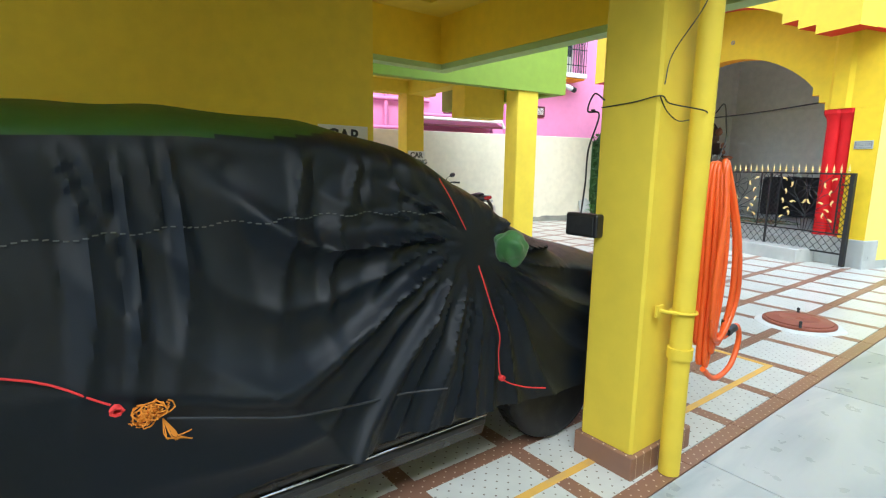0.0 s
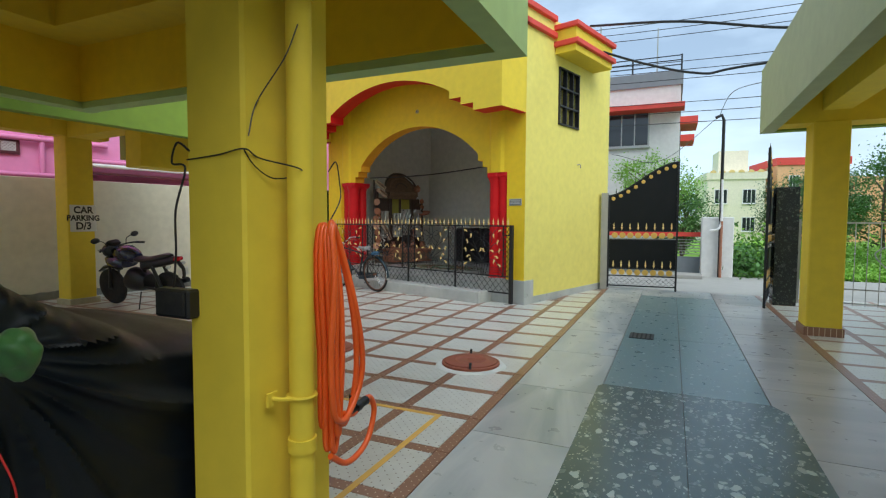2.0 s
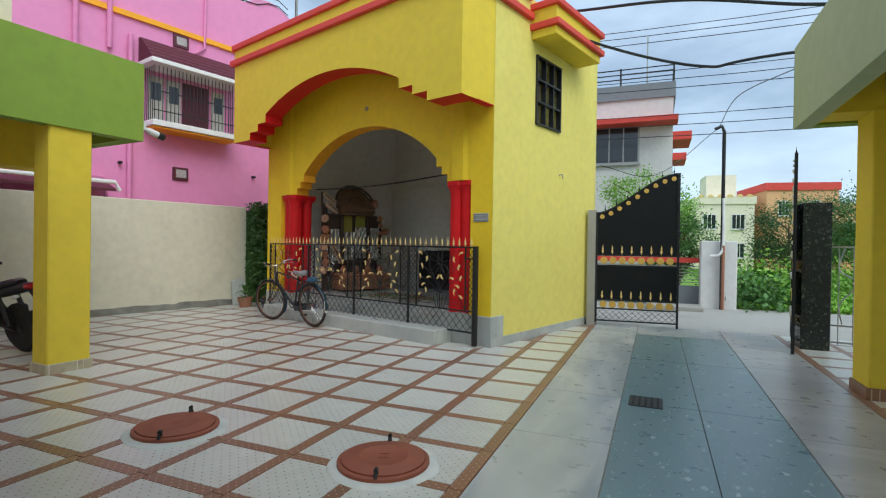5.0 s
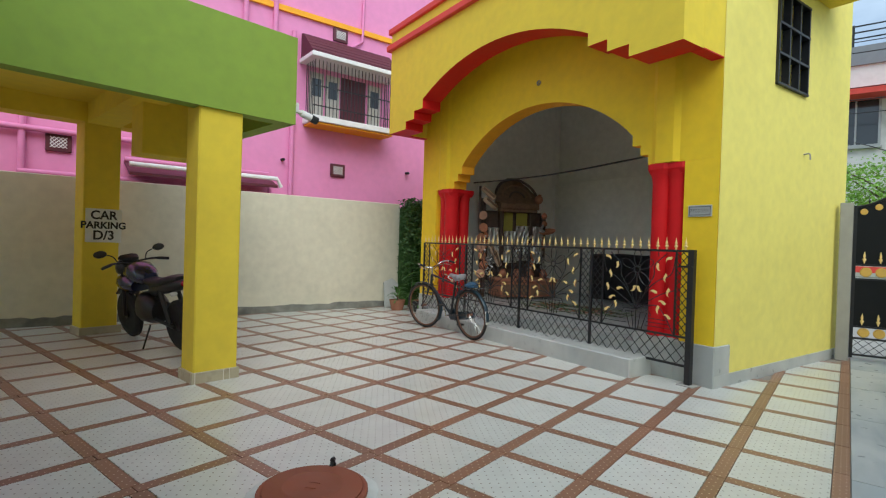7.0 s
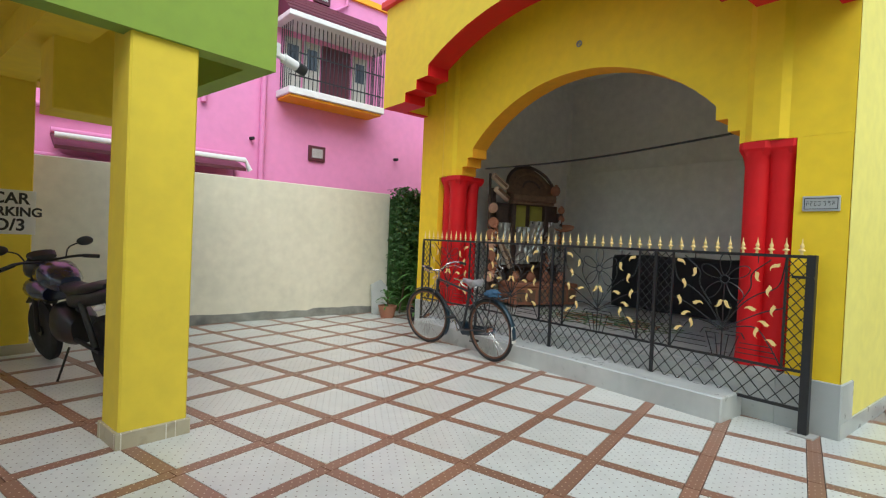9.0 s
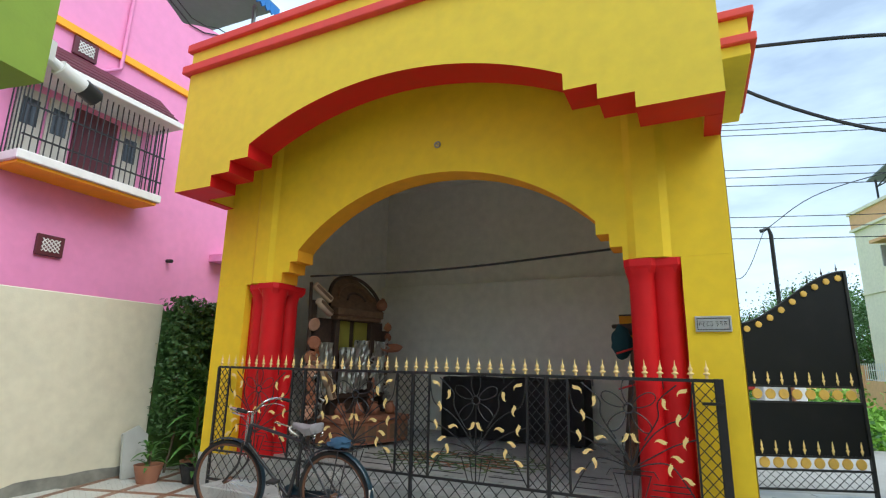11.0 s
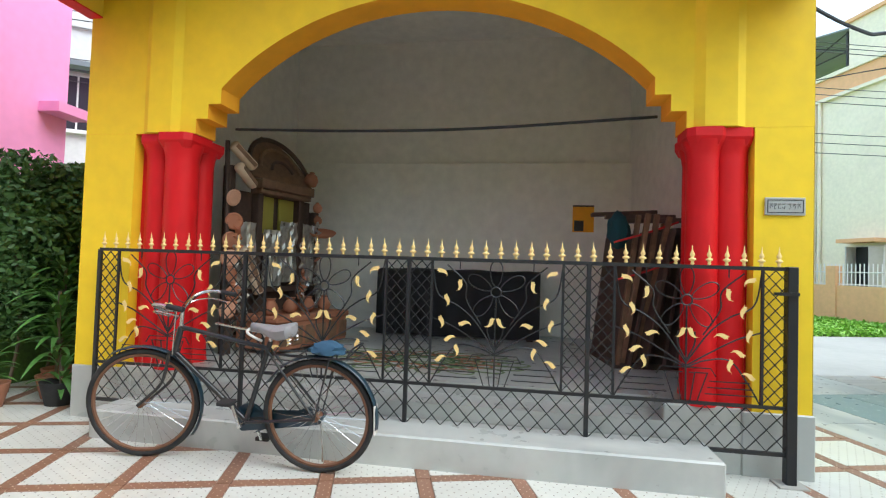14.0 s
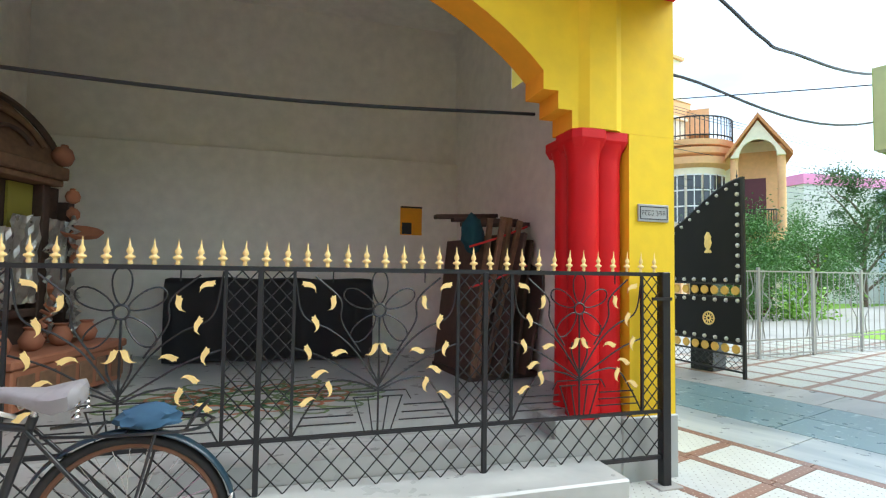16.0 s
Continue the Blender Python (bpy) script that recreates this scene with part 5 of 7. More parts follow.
part("number_plate", b, CLOTH_WHITE, moto, "pale number plate")
b = bmesh.new()
tube(b, curve3([(-0.25, 0.0, 0.78), (-0.34, 0.0, 0.66), (-0.33, 0.0, 0.52)], 5), 0.03, 6)
part("plate_bracket", b, PLASTIC, moto, smooth=True)
b = bmesh.new()
for s in (-1, 1):
    tube(b, curve3([(1.08, 0.0, 0.98), (1.04, 0.12 * s, 1.0), (0.98, 0.26 * s, 1.01), (0.90, 0.37 * s, 0.99)], 5), 0.012, 8)
    tube(b, [(0.95, 0.27 * s, 1.008), (0.89, 0.39 * s, 0.985)], 0.019, 8)
    tube(b, [(1.02, 0.20 * s, 1.0), (1.02, 0.33 * s, 0.99)], 0.006, 5)
    tube(b, [(1.28, 0.07 * s, 0.30), (1.10, 0.09 * s, 0.95)], 0.022, 8)
part("handlebar", b, PLASTIC, moto, smooth=True)
for s in (-1, 1):
    b = bmesh.new()
    tube(b, curve3([(1.03, 0.16 * s, 1.01), (1.05, 0.20 * s, 1.09), (1.04, 0.29 * s, 1.13)], 5), 0.007, 6)
    bmesh.ops.create_uvsphere(b, u_segments=12, v_segments=8, radius=1, matrix=pose(1.03, 0.34 * s, 1.14) @ Matrix.Diagonal((0.02, 0.075, 0.045, 1)))
    part("mirror", b, PLASTIC, moto, smooth=True)
    b = bmesh.new()
    bmesh.ops.create_uvsphere(b, u_segments=10, v_segments=6, radius=1, matrix=pose(-0.20, 0.14 * s, 0.72) @ Matrix.Diagonal((0.03, 0.045, 0.025, 1)))
    part("indicator", b, LENS_CLEAR, moto, "clear indicator lamp", smooth=True)
b = bmesh.new()
tube(b, [(0.55, -0.14, 0.32), (0.30, -0.16, 0.30), (0.1, -0.17, 0.36), (-0.20, -0.18, 0.44)], [0.02, 0.03, 0.05, 0.045], 10)
part("exhaust", b, PLASTIC, moto, smooth=True)
b = bmesh.new()
for s in (-1, 1):
    tube(b, [(0.0, 0.09 * s, 0.30), (0.48, 0.09 * s, 0.36)], 0.022, 6)
    tube(b, [(0.05, 0.10 * s, 0.34), (0.20, 0.10 * s, 0.72)], 0.028, 8)
tube(b, [(0.45, 0, 0.40), (0.55, 0, 0.78), (1.05, 0, 0.90)], 0.03, 8)
part("swing_arm", b, PLASTIC, moto, smooth=True)
b = bmesh.new()
tube(b, [(0.50, 0.12, 0.28), (0.40, 0.28, 0.045)], 0.010, 6)
part("side_stand", b, PLASTIC, moto, smooth=True)


# ---- small fixtures in the yard ----
def manhole(x, y, turn):
    o = thing("manhole_cover", pose(x, y, 0, 0, 0, turn), "round rust red cast iron manhole cover in white cement", "manhole cover", "manhole covers")
    b = bmesh.new()
    lathe(b, [(0.345, 0.0), (0.335, 0.010), (0.29, 0.014)], 28)
    for v in b.verts:
        v.co.xy *= 1 + 0.05 * noise.noise(v.co * 6)
    part("cement_collar", b, CEMENT, o, "rough white cement collar", smooth=True)
    b = bmesh.new()
    lathe(b, [(0.285, 0.006), (0.285, 0.034), (0.275, 0.040), (0.262, 0.040), (0.258, 0.036)], 40)
    rim = part("rim", b, CAST_IRON, o, smooth=True)
    b = bmesh.new()
    lathe(b, [(0.256, 0.012), (0.256, 0.046), (0.246, 0.052), (0.165, 0.055), (0.160, 0.059), (0.148, 0.059), (0.144, 0.055)], 40)
    for w in (-0.03, 0.03):
        box(b, w - 0.006, w + 0.006, -0.03, 0.03, 0.050, 0.058)
    part("lid", b, CAST_IRON, o, smooth=True)
    for s in (-1, 1):
        b = bmesh.new()
        tube(b, [(0.24 * s, 0, 0.05), (0.262 * s, 0, 0.078), (0.285 * s, 0, 0.04)], 0.012, 6)
        tube(b, [(0.262 * s - 0.012, 0, 0.08), (0.262 * s + 0.012, 0, 0.08)], 0.014, 6)
        part("lug", b, RUBBER, o, smooth=True)


manhole(4.95, 3.16, 28)
manhole(5.07, 1.53, 20)
drain = thing("floor_drain", pose(7.15, 0.06, 0.002), "black metal drain cover set in the drive", "drain")
b = bmesh.new()
box(b, -0.16, 0.16, -0.14, 0.14, -0.002, 0.006, bevel=0.002)
part("drain_plate", b, BLACK, drain)
for i in range(5):
    part("drain_bar", bm_box(-0.14, 0.14, -0.11 + 0.05 * i, -0.09 + 0.05 * i, 0.006, 0.010), RUBBER, drain)

# ---- things stored in the pavilion ----
WOOD = material("brown_raw_wood", (0.20, 0.11, 0.06), 0.75, stain=0.5, stain_color=(0.09, 0.05, 0.03), stain_scale=5, grain=0.25, scale=20, spread=0.2)
WOOD_DARK = material("dark_old_wood", (0.075, 0.045, 0.032), 0.75, stain=0.5, stain_scale=5, grain=0.25, scale=20, spread=0.2)
CLAY = material("clay_orange", (0.42, 0.17, 0.09), 0.8, stain=0.4, stain_scale=8, spread=0.2)
PALE_CLAY = material("pale_clay", (0.62, 0.34, 0.22), 0.8, stain=0.4, stain_scale=8)
STRAW = material("pale_pith", (0.60, 0.46, 0.32), 0.8, stain=0.4, stain_scale=9, spread=0.2)
OLIVE = material("olive_yellow_board", (0.34, 0.30, 0.05), 0.7)
TINSEL = material("silver_tinsel", (0.45, 0.44, 0.40), 0.3, metal=0.7, stain=0.6, stain_color=(0.2, 0.15, 0.1), stain_scale=20)
BLACK_SHEET = material("black_sheet", (0.010, 0.010, 0.011), 0.75, bump=0.4, bump_scale=90)
TEAL = material("dark_teal_cloth", (0.01, 0.055, 0.065), 0.9)
FLOOR_IN = 0.401
shrine = thing("wooden_shrine_frame", PAV @ pose(-4.42, 1.42, FLOOR_IN, 0, 0, 74), "old carved wooden shrine frame with clay discs and tinsel", "shrine frame")
rng = random.Random(21)
for x, h in ((-0.62, 1.78), (-0.30, 1.62), (0.30, 1.62), (0.58, 1.45)):
    part("upright", bm_box(x - 0.035, x + 0.035, -0.05, 0.05, 0.0, h, bevel=0.008), WOOD_DARK, shrine, at=pose(0, 0, 0, 0, rng.uniform(-1.5, 1.5), 0))
for z, w in ((0.56, 0.60), (1.10, 0.58)):
    part("crossbeam", bm_box(-w, w, -0.04, 0.05, z, z + 0.06, bevel=0.008), WOOD_DARK, shrine)
b = bmesh.new()
box(b, -0.36, 0.42, -0.14, 0.06, 1.60, 1.70, bevel=0.012)
box(b, -0.34, 0.40, -0.11, 0.05, 1.55, 1.60, bevel=0.008)
part("lintel", b, WOOD, shrine, "weathered grey-brown lintel board")
b = bmesh.new()
prism(b, [(-0.44, 0.0), (0.44, 0.0), (0.40, 0.16), (0.24, 0.36), (0.05, 0.50), (-0.14, 0.52), (-0.30, 0.38), (-0.40, 0.18)], "y", -0.03, 0.03)
ped = part("pediment", b, WOOD, shrine, "arched pediment board leaning back", at=pose(0.03, -0.02, 1.70, -24, 0, 0))
for rr, k in ((0.43, 0), (0.30, 1), (0.16, 2)):
    b = bmesh.new()
    tube(b, [(x * 1.0, -0.045 - 0.01 * k, z) for x, z in arc(-0.02, 0.06, rr, 8 + 4 * k, 172 - 4 * k, 16)], 0.026 - 0.005 * k, 6)
    part("arch_moulding", b, WOOD_DARK if k % 2 == 0 else WOOD, ped, smooth=True)
for x0, x1 in ((-0.26, -0.04), (0.04, 0.26)):
    part("back_board", bm_box(x0, x1, 0.02, 0.04, 1.16, 1.54), OLIVE, shrine, "olive yellow painted back board")
part("dark_backing", bm_box(-0.60, 0.56, 0.05, 0.065, 0.30, 1.56), WOOD_DARK, shrine)
for x0, x1, z0, z1 in ((-0.24, 0.02, 0.62, 1.20), (0.00, 0.25, 0.66, 1.30), (0.34, 0.54, 0.62, 1.30), (-0.56, -0.34, 0.60, 1.25)):
    b = bmesh.new()
    cols = [[b.verts.new((x0 + (x1 - x0) * i / 8, -0.055 + 0.030 * noise.noise((i * 0.9, k * 0.5, x0 * 9)), z0 + (z1 - z0) * k / 12 + 0.02 * noise.noise((i * 0.7, x0 * 5, 2.0)))) for k in range(13)] for i in range(9)]
    for p, q in zip(cols, cols[1:]):
        for k in range(12):
            b.faces.new((p[k], q[k], q[k + 1], p[k + 1]))
    sheet = part("foil_sheet", b, TINSEL, shrine, "crumpled silver foil sheet")
    sheet.modifiers.new("sheet", "SOLIDIFY").thickness = 0.002
b = bmesh.new()
box(b, -0.50, 0.62, -0.52, 0.04, 0.30, 0.36, bevel=0.012)
box(b, -0.48, 0.60, -0.50, 0.02, 0.04, 0.30, bevel=0.010)
part("altar_chest", b, CLAY, shrine, "reddish brown carved altar chest")
for k in range(6):
    b = bmesh.new()
    box(b, -0.07, 0.07, -0.012, 0.0, 0.08, 0.26, bevel=0.006)
    part("carved_panel", b, WOOD, shrine, at=Matrix.Translation((-0.38 + 0.18 * k, -0.502, 0)))
# the side post with its string of clay discs, pith rolls and foil
part("side_pole", tube(bmesh.new(), [(-0.70, -0.06, 0.0), (-0.72, -0.08, 1.0), (-0.74, -0.06, 1.98)], 0.022, 7), WOOD_DARK, shrine, smooth=True)
for k, z in enumerate((1.46, 1.24, 1.06, 0.90, 0.74, 0.58, 0.42)):
    b = bmesh.new()
    lathe(b, [(0.006, 0.004), (0.03, 0.0), (0.075, 0.004), (0.082, 0.018), (0.068, 0.030), (0.050, 0.024), (0.022, 0.036), (0.006, 0.034)], 18, m=pose(-0.68 + rng.uniform(-0.03, 0.05), -0.10, z, 96 + rng.uniform(-14, 14), 0, rng.uniform(-40, 10)))
    part("clay_disc", b, CLAY if k % 3 else PALE_CLAY, shrine, "round carved clay disc", smooth=True)
for k, (x, z, tilt) in enumerate(((-0.60, 1.86, 38), (-0.56, 1.68, 30), (-0.50, 0.86, 62), (-0.40, 0.70, 70))):
    b = bmesh.new()
    tube(b, [(-0.15, 0, 0), (-0.135, 0, 0), (0.135, 0, 0), (0.15, 0, 0)], [0.035, 0.052, 0.052, 0.035], 12)
    roll = part("pith_roll", b, STRAW, shrine, "pale pith roll with a brown band", smooth=True, at=pose(x, -0.12, z, 0, tilt, rng.uniform(-15, 15)))
    part("roll_band", bm_box(-0.13, 0.13, -0.055, -0.045, -0.018, 0.018), WOOD, roll)
for k in range(16):
    x, z = rng.choice((-0.62, -0.50, -0.30, 0.30, 0.52)) + rng.uniform(-0.05, 0.05), rng.uniform(0.55, 1.35)
    b = bmesh.new()
    tube(b, [(x + 0.03 * math.sin(t * 2.1 + k), -0.12 + 0.02 * math.cos(3 * t), z - 0.04 * t) for t in range(9)], [0.014 + 0.010 * (t % 2) for t in range(9)], 5)
    part("tinsel_garland", b, TINSEL if k % 3 else CLAY, shrine, "dusty tinsel garland")
for x, z, r in ((0.44, 1.80, 0.080), (0.57, 1.50, 0.055), (0.58, 1.36, 0.05)):
    b = bmesh.new()
    lathe(b, [(0.02, -r), (r * 0.8, -r * 0.7), (r, 0.0), (r * 0.75, r * 0.7), (r * 0.3, r), (r * 0.35, r * 1.2)], 14)
    part("clay_knob", b, CLAY, shrine, smooth=True, at=pose(x, -0.06, z, rng.uniform(-20, 20), rng.uniform(-20, 20), 0))
b = bmesh.new()
lathe(b, [(0.02, 0.0), (0.13, 0.012), (0.16, 0.05), (0.15, 0.055), (0.12, 0.03), (0.02, 0.02)], 20)
part("clay_dish", b, CLAY, shrine, "red clay dish on the frame", smooth=True, at=pose(0.62, -0.10, 1.18, 12, -14, 0))
for k in range(4):
    b = bmesh.new()
    lathe(b, [(0.03, 0.0), (0.06, 0.02), (0.075, 0.07), (0.05, 0.12), (0.035, 0.14), (0.05, 0.16)], 14)
    part("clay_pot", b, CLAY, shrine, smooth=True, at=Matrix.Translation((-0.36 + 0.27 * k, -0.30, 0.36)))
chest = thing("covered_bench", PAV @ pose(-2.65, 2.92, FLOOR_IN, 0, 0, 0), "long low chest under a black sheet", "chest")
b = bmesh.new()
NXC = 60
for side in range(1):
    rows = []
    prof = [(-0.30, 0.02), (-0.31, 0.2), (-0.30, 0.5), (-0.29, 0.78), (-0.25, 0.83), (0.0, 0.84), (0.28, 0.83), (0.30, 0.5), (0.30, 0.02)]
    for i in range(NXC + 1):
        x = -1.01 + 2.02 * i / NXC
        rows.append([b.verts.new((x, y + 0.014 * math.sin(x * 23 + z * 3) * (1 if z < 0.75 else 0.2), z + 0.008 * math.sin(x * 9))) for y, z in prof])
    for p, q in zip(rows, rows[1:]):
        for k in range(len(prof) - 1):
            b.faces.new((p[k], q[k], q[k + 1], p[k + 1]))
    b.faces.new(rows[0][::-1])
    b.faces.new(rows[-1])
bmesh.ops.recalc_face_normals(b, faces=b.faces)
part("black_sheet", b, BLACK_SHEET, chest, smooth=True)
for x in (-0.9, 0.9):
    part("chest_leg", bm_box(x - 0.04, x + 0.04, -0.25, 0.25, 0.0, 0.05), WOOD_DARK, chest)
rack = thing("stacked_trestles", PAV @ pose(-0.72, 1.75, FLOOR_IN, 0, 0, 8), "folded wooden trestles and boards stacked against a wall", "timber stack")
for k in range(7):
    m = pose(-0.30 + 0.085 * k, -0.10 * (k % 3), 0.0, 0, rng.uniform(6, 13), rng.uniform(-8, 8))
    part("board", bm_box(-0.02, 0.02, -0.36, 0.36, 0.04, 1.25 + 0.03 * (k % 4), bevel=0.006), WOOD_DARK, rack, at=m)
for k in range(5):
    m = pose(-0.32 + 0.05 * k, -0.42 + 0.02 * k, 0.03, rng.uniform(-9, 9), rng.uniform(4, 20), 0)
    part("trestle_leg", bm_box(-0.022, 0.022, -0.022, 0.022, 0.0, 1.40, bevel=0.004), WOOD, rack, at=m)
for k in range(3):
    part("top_plank", bm_box(-0.30, 0.36, -0.05, 0.05, 1.33 + 0.06 * k, 1.37 + 0.06 * k, bevel=0.006), WOOD_DARK, rack, at=pose(-0.02, -0.30 + 0.25 * k, 0.02, 0, rng.uniform(-4, 4), rng.uniform(-12, 12)))
b = bmesh.new()
for z in (0.8, 1.15):
    tube(b, curve3([(-0.38, -0.46, z), (-0.1, -0.48, z + 0.09), (0.2, -0.46, z + 0.2)], 5), 0.010, 6)
part("red_pole", b, ROPE_RED, rack, "red painted thin pole", smooth=True)
b = bmesh.new()
bmesh.ops.create_icosphere(b, subdivisions=3, radius=1)
for v in b.verts:
    v.co *= 1 + 0.3 * noise.noise(v.co * 2.4)
    v.co = Vector((v.co.x * 0.10, v.co.y * 0.07, v.co.z * 0.17))
part("hanging_cloth", b, TEAL, rack, "dark teal cloth hung over the stack", smooth=True, at=Matrix.Translation((-0.32, -0.40, 1.26)))
part("rack_foot", bm_box(-0.36, 0.34, -0.44, 0.36, 0.0, 0.05), WOOD_DARK, rack)
RUG = material("faded_floor_drawing", (0.16, 0.22, 0.10), 0.8, stain=1.0, stain_color=(0.10, 0.16, 0.07), stain_scale=4.5, grain=0.5, scale=14)
rug = thing("floor_rangoli", PAV @ pose(-2.75, 1.12, FLOOR_IN), "faded red and green powder drawing on the marble floor", "floor drawing")
for k, (r, mat) in enumerate(((0.86, RUG), (0.62, CLAY), (0.50, material("faded_green", (0.04, 0.13, 0.05), 0.8, stain=0.6, stain_scale=9)), (0.30, RUG))):
    b = bmesh.new()
    for a in range(18 - 3 * k):
        an = a * math.tau / (18 - 3 * k)
        loop = [(r * 1.15 * math.cos(an) * (0.75 + 0.25 * math.cos(t)) - 0.10 * math.sin(an) * math.sin(t), r * 0.7 * math.sin(an) * (0.75 + 0.25 * math.cos(t)) + 0.10 * math.cos(an) * math.sin(t), 0.002 + 0.0006 * k) for t in np.linspace(0, math.tau, 14, endpoint=False)]
        tube(b, loop, 0.016, 4, closed=True)
    for v in b.verts:
        v.co.z = max(0.0002, min(v.co.z, 0.004))
    part("powder_petals", b, mat, rug)

# ---- entrance gates ----
GATE_BLACK = material("black_gate_sheet", (0.007, 0.008, 0.009), 0.5, stain=0.3, stain_color=(0.02, 0.018, 0.016), stain_scale=4)
GATE_BLACK.node_tree.nodes["Principled BSDF"].inputs["Specular IOR Level"].default_value = 0.25
SILVER = material("silver_stud", (0.62, 0.60, 0.55), 0.35, metal=0.5)


def gate_leaf(m, length, studs):
    """A leaf from its hinge along x; the top sweeps up to the free end."""
    g = thing("gate_leaf", m, "black sheet iron gate leaf with gold rosettes, standing open", "gate", "entrance gate leaves")
    def top(x):
        t = x / length
        return 1.93 + 0.66 * (t * t * (3 - 2 * t)) ** 0.9
    L = length
    b = bmesh.new()
    prism(b, [(0.03, 1.20)] + [(L - 0.03, 1.20)] + [(L - (L - 0.06) * i / 20 - 0.03, top(L - (L - 0.06) * i / 20 - 0.03)) for i in range(21)], "y", -0.006, 0.006)
    part("upper_sheet", b, GATE_BLACK, g)
    part("lower_sheet", bm_box(0.03, L - 0.03, -0.006, 0.006, 0.42, 1.03), GATE_BLACK, g)
    part("hinge_stile", bm_box(0.0, 0.035, -0.02, 0.02, 0.02, 1.95), BLACK, g)
    part("lock_stile", bm_box(L - 0.035, L, -0.02, 0.02, -0.02, 2.60), BLACK, g)
    for z in (0.06, 0.27, 0.42, 1.02, 1.20):
        part("gate_rail", bm_box(0.03, L - 0.03, -0.014, 0.014, z - 0.012, z + 0.012), BLACK, g)
    b = bmesh.new()
    tube(b, [(x, 0, top(x)) for x in np.linspace(0.03, L - 0.03, 24)], 0.016, 6)
    part("top_rail", b, BLACK, g, smooth=True)
    b = bmesh.new()
    lattice(b, 0.035, L - 0.035, 0.07, 0.26, 12, 2, 0.004, False)
    part("foot_lattice", b, BLACK, g)
    for z0 in (0.345, 1.11):
        b = bmesh.new()
        lathe(b, [(0.012, -0.012), (0.055, -0.012), (0.062, 0.0), (0.055, 0.012), (0.012, 0.012)], 14, m=pose(0.14, 0, z0, 90))
        ros = part("rosette", b, GOLD, g, "gold cast rosette", smooth=True)
        for i in range(1, 8):
            share("rosette", ros.data, g, Matrix.Translation((i * (L - 0.28) / 7, 0, 0)))
    b = bmesh.new()
    lathe(b, [(0.004, 0.0), (0.012, 0.03), (0.022, 0.05), (0.008, 0.07), (0.014, 0.09), (0.002, 0.15)], 6, scale_y=0.5, m=Matrix.Translation((0.12, -0.012, 0.44)))
    sp = part("spear", b, PALE_GOLD, g, smooth=True)
    for i in range(8):
        for z in (0.0, 0.78):
            if i or z:
                share("spear", sp.data, g, Matrix.Translation((i * (L - 0.24) / 7, 0, z)))
    for i in range(9):
        x = 0.10 + i * (L - 0.2) / 8
        for s in (-1, 1):
            b = bmesh.new()
            if studs and s > 0:
                bmesh.ops.create_uvsphere(b, u_segments=10, v_segments=6, radius=0.024, matrix=pose(x, 0.012 * s, top(x) - 0.07))
                part("stud", b, SILVER, g, "silver dome stud", smooth=True)
            else:
                lathe(b, [(0.040, 0.0), (0.036, 0.012), (0.015, 0.014)], 14, m=pose(x, 0.007 * s, top(x) - 0.075, 90 if s < 0 else -90))
                part("top_rosette", b, GOLD, g, "gold cast rosette", smooth=True)
    for i in range(7):
        x = 0.15 + i * (L - 0.25) / 6
        b = bmesh.new()
        lathe(b, [(0.005, 0.0), (0.014, 0.03), (0.006, 0.05), (0.001, 0.11)], 6, m=Matrix.Translation((x, 0, top(x) + 0.014)))
        part("top_spear", b, BLACK, g, smooth=True)
    if studs:
        for i in range(8):
            for z in (0.47, 0.98, 1.25):
                b = bmesh.new()
                bmesh.ops.create_uvsphere(b, u_segments=8, v_segments=5, radius=0.030, matrix=pose(0.10 + i * (L - 0.2) / 7, 0.010, z))
                part("stud", b, SILVER, g, "silver dome stud", smooth=True)
        for i in range(9):
            b = bmesh.new()
            bmesh.ops.create_uvsphere(b, u_segments=8, v_segments=5, radius=0.030, matrix=pose(L - 0.09, 0.010, 1.30 + i * 0.135))
            part("stud", b, SILVER, g, "silver dome stud", smooth=True)
        b = bmesh.new()
        tube(b, ring_pts((L * 0.61, 0.012, 0.72), 0.085, 24), 0.012, 6, closed=True)
        tube(b, ring_pts((L * 0.61, 0.012, 0.72), 0.03, 12), 0.012, 6, closed=True)
        for k in range(10):
            a = k * math.tau / 10
            tube(b, [(L * 0.61 + 0.03 * math.cos(a), 0.012, 0.72 + 0.03 * math.sin(a)), (L * 0.61 + 0.085 * math.cos(a), 0.012, 0.72 + 0.085 * math.sin(a))], 0.008, 5)
        part("wheel_emblem", b, PALE_GOLD, g, "gold wheel emblem", smooth=True)
        b = bmesh.new()
        lathe(b, [(0.06, 0.0), (0.06, 0.02), (0.025, 0.05), (0.05, 0.09), (0.065, 0.14), (0.05, 0.19), (0.06, 0.22), (0.02, 0.29)], 10, scale_y=0.25, m=Matrix.Translation((L * 0.61, 0.014, 1.62)))
        part("urn_emblem", b, PALE_GOLD, g, "gold urn emblem", smooth=True)
    return g


